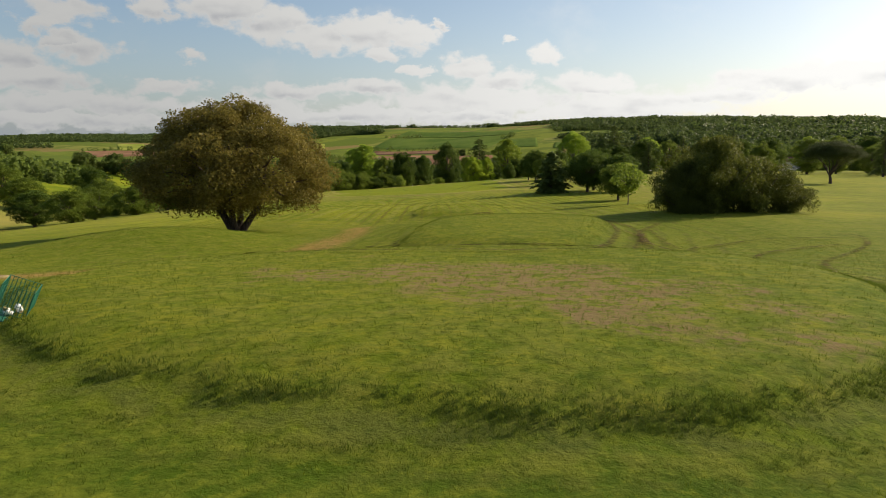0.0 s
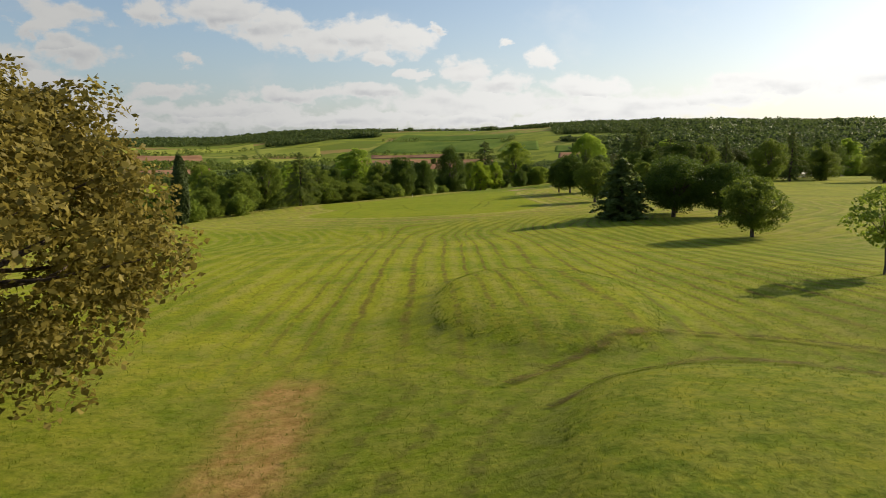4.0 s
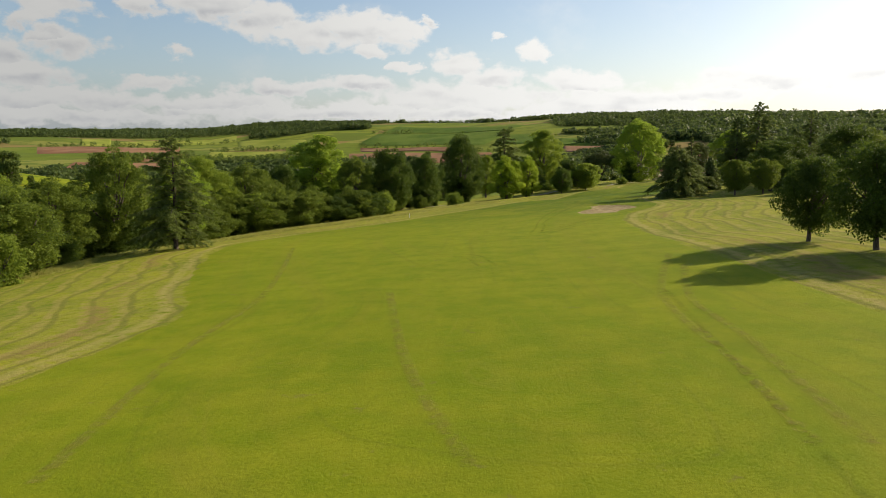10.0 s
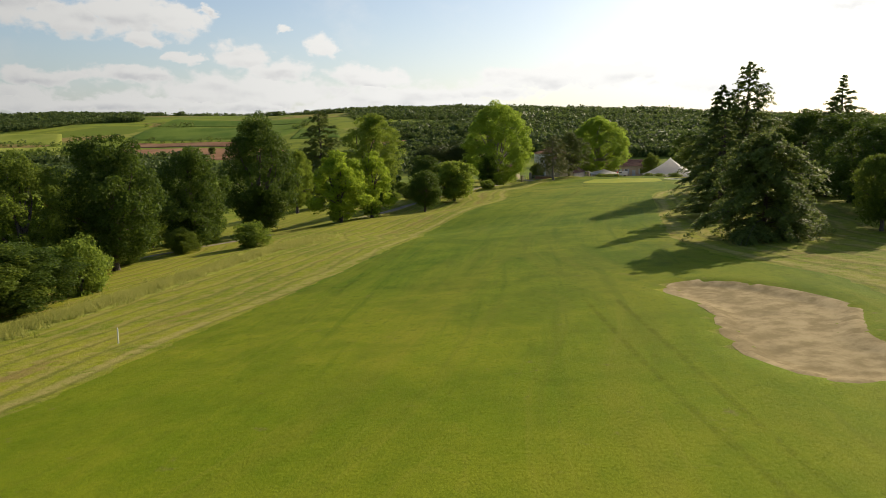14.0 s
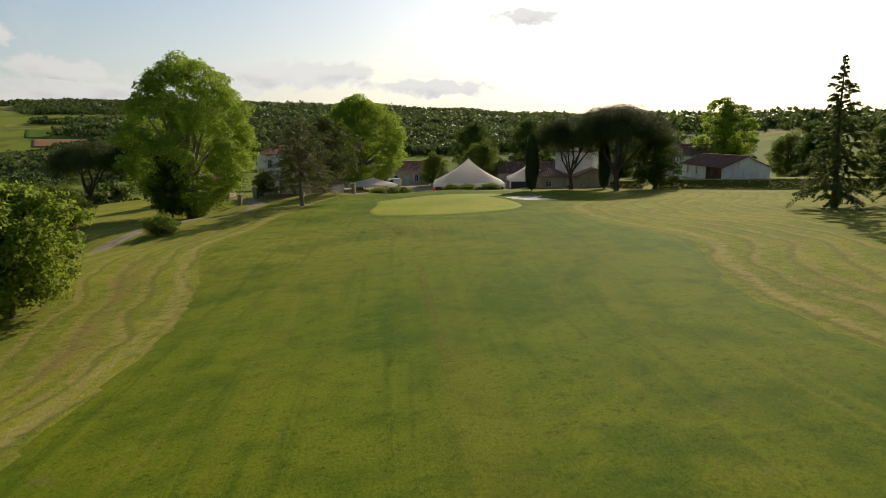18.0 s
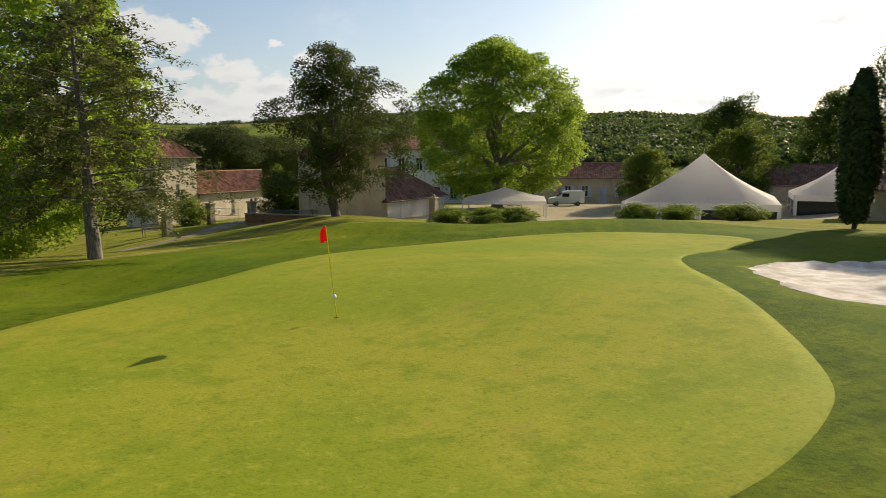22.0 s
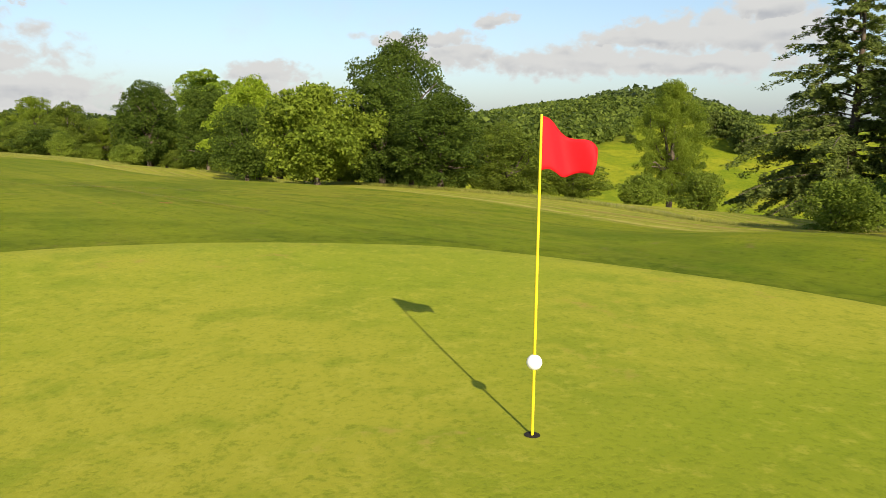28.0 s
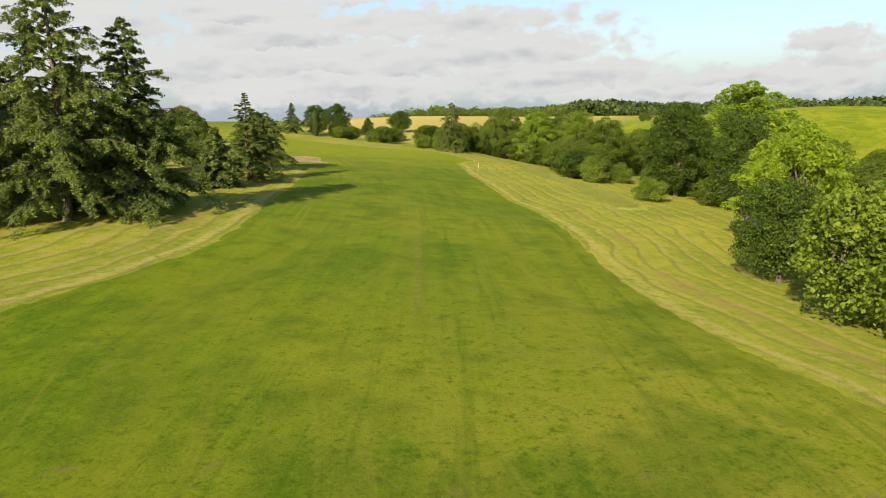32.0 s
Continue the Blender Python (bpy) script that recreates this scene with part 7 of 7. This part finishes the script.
def gate(m, w):
    root = tagged(new("gate"), "white-painted metal bar gate between pillars", "gate")
    root.matrix_basis = m
    for z in (0.15, 0.75, 1.35):
        part("rail", tube_mesh("rail", np.array([(0, 0, z), (w, 0, z)]), [0.025, 0.025], WHITE, 6), root)
    for k in range(int(w / 0.16) + 1):
        part("bar", tube_mesh("bar", np.array([(k * 0.16, 0, 0.1), (k * 0.16, 0, 1.45)]), [0.012, 0.012], WHITE, 5), root)


gate(pose(-1.9, 52.5, gz(-1, 51.5), 0, 0, -39), 2.6)


def lattice(a, b, h):
    root = tagged(new("lattice_fence"), "grey wooden lattice fence on the terrace", "fence")
    a, b = np.array(a), np.array(b)
    ln = float(np.linalg.norm(b - a))
    root.matrix_basis = pose(*a, gz(*a) + 0.3, 0, 0, math.degrees(math.atan2(b[1] - a[1], b[0] - a[0])))
    n = int(ln / 1.6)
    for k in range(n + 1):
        part("post", box_mesh("post", (k * ln / n - 0.05, -0.05, -0.6, k * ln / n + 0.05, 0.05, h + 0.1), WOOD_GREY), root)
    for z in (0.08, h - 0.06):
        part("rail", box_mesh("rail", (0, -0.03, z, ln, 0.03, z + 0.07), WOOD_GREY), root)
    step = 0.28
    for s in (1, -1):
        for k in range(int((ln + h) / step)):
            x0 = k * step - (h if s > 0 else 0)
            p0, p1 = (x0, 0.1), (x0 + h, h - 0.02)
            if s < 0:
                p0, p1 = (k * step, 0.1), (k * step - h, h - 0.02)
            if min(p0[0], p1[0]) < 0 or max(p0[0], p1[0]) > ln:
                continue
            part("slat", tube_mesh("slat", np.array([(p0[0], 0.02 * s, p0[1]), (p1[0], 0.02 * s, p1[1])]), [0.018, 0.018], WOOD_GREY, 4), root)


lattice((0.8, 47.5), (7.5, 43.6), 1.0)


def terrace():
    brick = tile_mat("brick", (0.26, 0.12, 0.07), (0.42, 0.22, 0.14))
    root = tagged(new("terrace_wall"), "low brick retaining wall of the terrace", "wall")
    a, b = np.array((0.3, 44.6)), np.array((7.4, 39.2))
    ln = float(np.linalg.norm(b - a))
    root.matrix_basis = pose(*a, gz(*((a + b) / 2)) - 0.2, 0, 0, math.degrees(math.atan2(b[1] - a[1], b[0] - a[0])))
    bm = bmesh.new()
    box(bm, 0, 0.02, -0.6, ln, 0.3, 0.74)
    part("core", bm_mesh("core", bm, STONE), root)
    me = box_mesh("brick", (0.004, 0, 0.004, 0.236, 0.1, 0.096), brick, 0.006)
    for r in range(7):
        for k in range(int(ln / 0.24)):
            ob = new("brick", me)
            ob.parent = root
            ob.matrix_basis = pose(k * 0.24 + (0.12 if r % 2 else 0), -0.006 * ((k * 7 + r * 3) % 3), r * 0.1)
    part("coping", box_mesh("coping", (-0.05, -0.06, 0.74, ln + 0.2, 0.36, 0.80), STONE, 0.01), root)


terrace()


def bench(x, y, turn):
    root = tagged(new("garden_bench"), "weathered pale garden bench with curved arms", "bench")
    root.matrix_basis = pose(x, y, gz(x, y), 0, 0, turn)
    for k in range(4):
        part("seat_slat", box_mesh("seat_slat", (-0.8, -0.22 + k * 0.12, 0.42, 0.8, -0.12 + k * 0.12, 0.45), WOOD_GREY), root)
    for k in range(3):
        part("back_slat", box_mesh("back_slat", (-0.8, 0.26, 0.55 + k * 0.13, 0.8, 0.29, 0.64 + k * 0.13), WOOD_GREY), root)
    for sx in (-0.75, 0.75):
        part("leg", tube_mesh("leg", np.array([(sx, -0.22, 0), (sx, -0.22, 0.6), (sx, 0.0, 0.68), (sx, 0.27, 0.66)]), [0.03] * 4, WOOD_GREY, 6), root)
        part("leg", tube_mesh("leg", np.array([(sx, 0.27, 0), (sx, 0.28, 0.95)]), [0.03] * 2, WOOD_GREY, 6), root)


bench(-6.6, 43.2, 25)


def stake(x, y, h=0.75):
    root = tagged(new("marker_stake"), "thin white marker stake in the rough", "stake", group="marker stakes")
    root.matrix_basis = pose(x, y, gz(x, y))
    part("post", tube_mesh("post", np.array([(0, 0, -0.2), (0, 0, h)]), [0.035, 0.03], WHITE, 8), root)
    part("tip", tube_mesh("tip", np.array([(0, 0, h), (0, 0, h + 0.06)]), [0.03, 0.008], WHITE, 8), root)


stake(-92.3, -104.0)


def cage(x, y):
    wire = glossy("green_wire", (0.03, 0.16, 0.10), 0.5)
    root = tagged(new("wire_basket"), "tilted green wire-mesh litter basket on the tee bank", "basket")
    root.matrix_basis = pose(x, y, gz(x, y) - 0.03, 8, 24, 20)
    w, h = 0.56, 0.72
    for sx, sy in ((-1, -1), (1, -1), (1, 1), (-1, 1)):
        part("corner_post", tube_mesh("corner_post", np.array([(sx * w / 2, sy * w / 2, 0), (sx * w / 2, sy * w / 2, h)]), [0.014, 0.014], wire, 5), root)
    for i in range(4):
        a, b = (-w / 2, w / 2)
        for k in range(1, 8):
            t = a + (b - a) * k / 8
            ob = part("upright_wire", tube_mesh("upright_wire", np.array([(t, -w / 2, 0), (t, -w / 2, h)]), [0.006, 0.006], wire, 4), root)
            ob.matrix_basis = pose(0, 0, 0, 0, 0, 90 * i)
        for k in range(9):
            z = h * k / 8
            ob = part("level_wire", tube_mesh("level_wire", np.array([(a, -w / 2, z), (b, -w / 2, z)]), [0.007 if k in (0, 8) else 0.005] * 2, wire, 4), root)
            ob.matrix_basis = pose(0, 0, 0, 0, 0, 90 * i)
    part("base", box_mesh("base", (-w / 2, -w / 2, 0, w / 2, w / 2, 0.015), wire), root)
    rng = random.Random(3)
    for k in range(7):
        bm = bmesh.new()
        bmesh.ops.create_icosphere(bm, subdivisions=1, radius=rng.uniform(0.05, 0.09))
        for vv in bm.verts:
            vv.co *= rng.uniform(0.7, 1.2)
        lit = tagged(new("litter", bm_mesh("litter", bm, EARTH if k % 2 else WHITE)), "crumpled pale litter lying in the wire basket", "litter", group="litter in the basket")
        lit.matrix_basis = root.matrix_basis @ pose(rng.uniform(-0.2, 0.2), rng.uniform(-0.2, 0.2), 0.07 + 0.02 * k)


cage(-92.2, -315.2)
drape("bunker", curve([(-100.8, -304.6), (-99.4, -304.9), (-98.8, -304.4), (-99.4, -303.9), (-100.9, -304)]), EARTH, 0.06, "small pale sand patch by the tee", "bunker", skirt=0.1)


def plate(x, y, z, turn):
    root = tagged(new("trunk_sign"), "small white square sign fixed to the pine trunk", "sign")
    root.matrix_basis = pose(x, y, z, 0, 0, turn)
    part("panel", box_mesh("panel", (-0.14, -0.012, -0.17, 0.14, 0.012, 0.17), WHITE, 0.004), root)
    for k in range(3):
        part("printed_bar", box_mesh("printed_bar", (-0.1, -0.018, 0.06 - k * 0.08, 0.1, -0.012, 0.09 - k * 0.08), GLASS_DARK), root)


plate(-7.2, 17.75, 0.75, 35)


# ---- wheel marks ----
def mark_mat(name, strength, a, b):
    def build(tree):
        p = spot(tree)
        side = attr(tree, "side")
        n = noise_tex(tree, p, 2.0, 5.0, 0.7)
        col = mixc(tree, smooth(tree, noise_tex(tree, p, 5.0, 3.0), 0.35, 0.65), a, b)
        fade = math_node(tree, "MULTIPLY", smooth(tree, side, 1.0, 0.35), smooth(tree, n, 0.36, 0.6))
        clear = add(tree, "ShaderNodeBsdfTransparent").outputs[0]
        return add(tree, "ShaderNodeMixShader", {0: math_node(tree, "MULTIPLY", fade, strength), 1: clear, 2: principled(tree, col, 0.95, spec=0.02)}).outputs[0]
    return material(name, build)


FAINT = mark_mat("wheel_mark", 0.18, (0.045, 0.055, 0.008), (0.11, 0.085, 0.035))
BARE = mark_mat("bare_wheel_mark", 0.62, (0.06, 0.05, 0.015), (0.15, 0.10, 0.045))
DRY = mark_mat("dry_wheel_mark", 0.27, (0.24, 0.20, 0.05), (0.34, 0.28, 0.09))


def wheel_mark(points, width=0.36, mat=FAINT, label="dark strip of pressed grass left by a wheel"):
    """A pressed strip of grass, fading towards its sides."""
    c = curve(points, False, 10)
    d = np.gradient(c, axis=0)
    d /= np.linalg.norm(d, axis=1)[:, None] + 1e-9
    nrm = np.column_stack([-d[:, 1], d[:, 0]])
    rows = []
    for k in (-1, 0, 1):
        q = c + nrm * k * width / 2
        rows.append(np.column_stack([q, ground(q[:, 0], q[:, 1]) + 0.075]))
    n = len(c)
    i = np.arange(n - 1)
    f = np.concatenate([np.stack([i + n * r, i + 1 + n * r, i + 1 + n * (r + 1), i + n * (r + 1)], 1) for r in (0, 1)])
    me = mesh_np("wheel_mark", np.concatenate(rows), f, mat)
    attribute(me, "side", np.abs(np.repeat([-1.0, 0.0, 1.0], n)))
    tagged(new("wheel_mark", me), label, "track", kind="structure")


for line in ([(-70, -110.5), (-74.5, -124.5), (-77.1, -135), (-78.1, -140.3), (-78.8, -143.5), (-79.8, -147.3)], [(-68.8, -111.5), (-75.9, -133.3), (-77.2, -140.2), (-78.1, -144.5), (-78.9, -147.9)],
             [(-62.5, -123), (-68.5, -131.6), (-74.9, -141.6), (-78.6, -147.5)], [(-65, -128), (-70.3, -136), (-74.5, -142.5), (-78.2, -148.5)], [(-71.6, -135.7), (-76.1, -142.1), (-78.6, -145.5)],
             [(-19.8, -12.2), (-17.8, -7.8), (-14.6, -1.3)], [(-19.4, -14.3), (-18.1, -10.9), (-15.3, -4.3)], [(-18.4, -18.5), (-16.8, -15.7), (-13.7, -9.7), (-9.5, -1)], [(-19.3, -1.9), (-15.6, 2.1), (-11.5, 7.9), (-6, 15)],
             [(-97.2, -211.8), (-98, -208.6), (-98.5, -204.8), (-101.5, -196)], [(-96.3, -212.5), (-97.1, -209.4), (-97.8, -205.1)], [(-77.8, -180.1), (-80, -193.7), (-81.4, -202.9), (-81.5, -207.2)], [(-90.4, -206), (-90.9, -210.3), (-91, -212.6)],
             [(-65.5, -65.7), (-70, -78), (-73.7, -86.5), (-78.1, -94.6), (-80.4, -98.7)], [(-66.3, -65.3), (-70.8, -77.6), (-74.5, -85), (-78, -91.4)],
             [(-73, -291.8), (-74, -297.2), (-74.2, -301), (-73, -306), (-72.2, -310.5), (-71.3, -314)], [(-75, -292.7), (-74.8, -296), (-75, -299.2), (-74.2, -304)],
             [(-73.8, -300), (-71.4, -297.7), (-68.8, -295.5), (-66.4, -295), (-64.6, -294.9)], [(-73.5, -305), (-71.5, -301.5), (-69.3, -299.7), (-66.3, -297.9)], [(-73, -309.5), (-70.8, -304.6), (-67.8, -301.1), (-65.3, -297.9), (-63.3, -293.8), (-64.6, -293.1)]):
    wheel_mark(line, mat=BARE if line[0][1] < -280 else FAINT)
for line in ([(-92.1, -302.8), (-88.3, -304.2), (-85.5, -304.6), (-82, -304.4), (-78.5, -303)], [(-88, -306.2), (-83.8, -306.5), (-81.5, -307), (-79, -306.4)], [(-70.7, -285.9), (-73.4, -292), (-74.9, -297.3), (-75.6, -300.6)]):
    wheel_mark(line, 0.5, BARE)
wheel_mark([(-89.5, -160.9), (-87.5, -161.6), (-86.6, -163.4), (-86.4, -165.6), (-86.1, -167.9)])
wheel_mark([(-89.6, -159.8), (-87, -160.4), (-85.6, -162.6), (-85.3, -165.3), (-85, -168)])
for tee, out in ((TEES[1], 1.1), (TEES[1], 1.32)):
    c = tee.mean(0)
    wheel_mark([tuple(c + (q - c) * out) for q in tee[::7]], 0.45, BARE)


for line in ([(-15.1, -19.1), (-18, -16), (-20.4, -12.9), (-23.2, -9.5), (-25.7, -6.1)], [(-16.4, -18.6), (-18.9, -13.9), (-20.4, -9.4), (-20.7, -5)], [(-37.5, -45.9), (-29.8, -35), (-26.1, -30.1)], [(-73.5, -167.9), (-77.8, -179.2), (-79.1, -185.5), (-79.7, -192.1), (-80.8, -198.9)], [(-74.4, -173), (-77.4, -182.3), (-78.1, -189.5), (-79.6, -199.1)], [(-102.3, -146.8), (-99, -173.1), (-99.2, -186.3), (-98.4, -198.7)], [(-91.6, -176), (-90.3, -190.1), (-88.6, -199.2)], [(-13.5, -8), (-14.5, -10), (-16.2, -13.4), (-17.5, -15.9), (-18.8, -18.1)]):
    wheel_mark(line, 0.6, DRY, "pale strip of dry grass left by a wheel")


# scraped turf by the green
DIRT = sand_mat("red_soil", (0.17, 0.065, 0.025), (0.30, 0.135, 0.055))
crumbs = np.random.default_rng(90)
for cx, cy, n, spread_m in ((-8.2, -15.4, 7, 0.28), (-9.8, -15.35, 5, 0.26), (-14.0, -11.4, 5, 0.24), (-12.2, -12.5, 3, 0.4)):
    for k in range(n):
        x, y = cx + crumbs.normal(0, spread_m), cy + crumbs.normal(0, spread_m * 0.5)
        r = crumbs.uniform(0.05, 0.15)
        a = np.linspace(0, 2 * np.pi, 9, endpoint=False)
        q = np.column_stack([x + r * crumbs.uniform(0.5, 1.4, 9) * np.cos(a), y + r * crumbs.uniform(0.5, 1.4, 9) * np.sin(a)])
        patch("scrape", q, DIRT, 0.058, "small patch of bare reddish soil in the turf", "soil", step=0.08, rise=0.02)
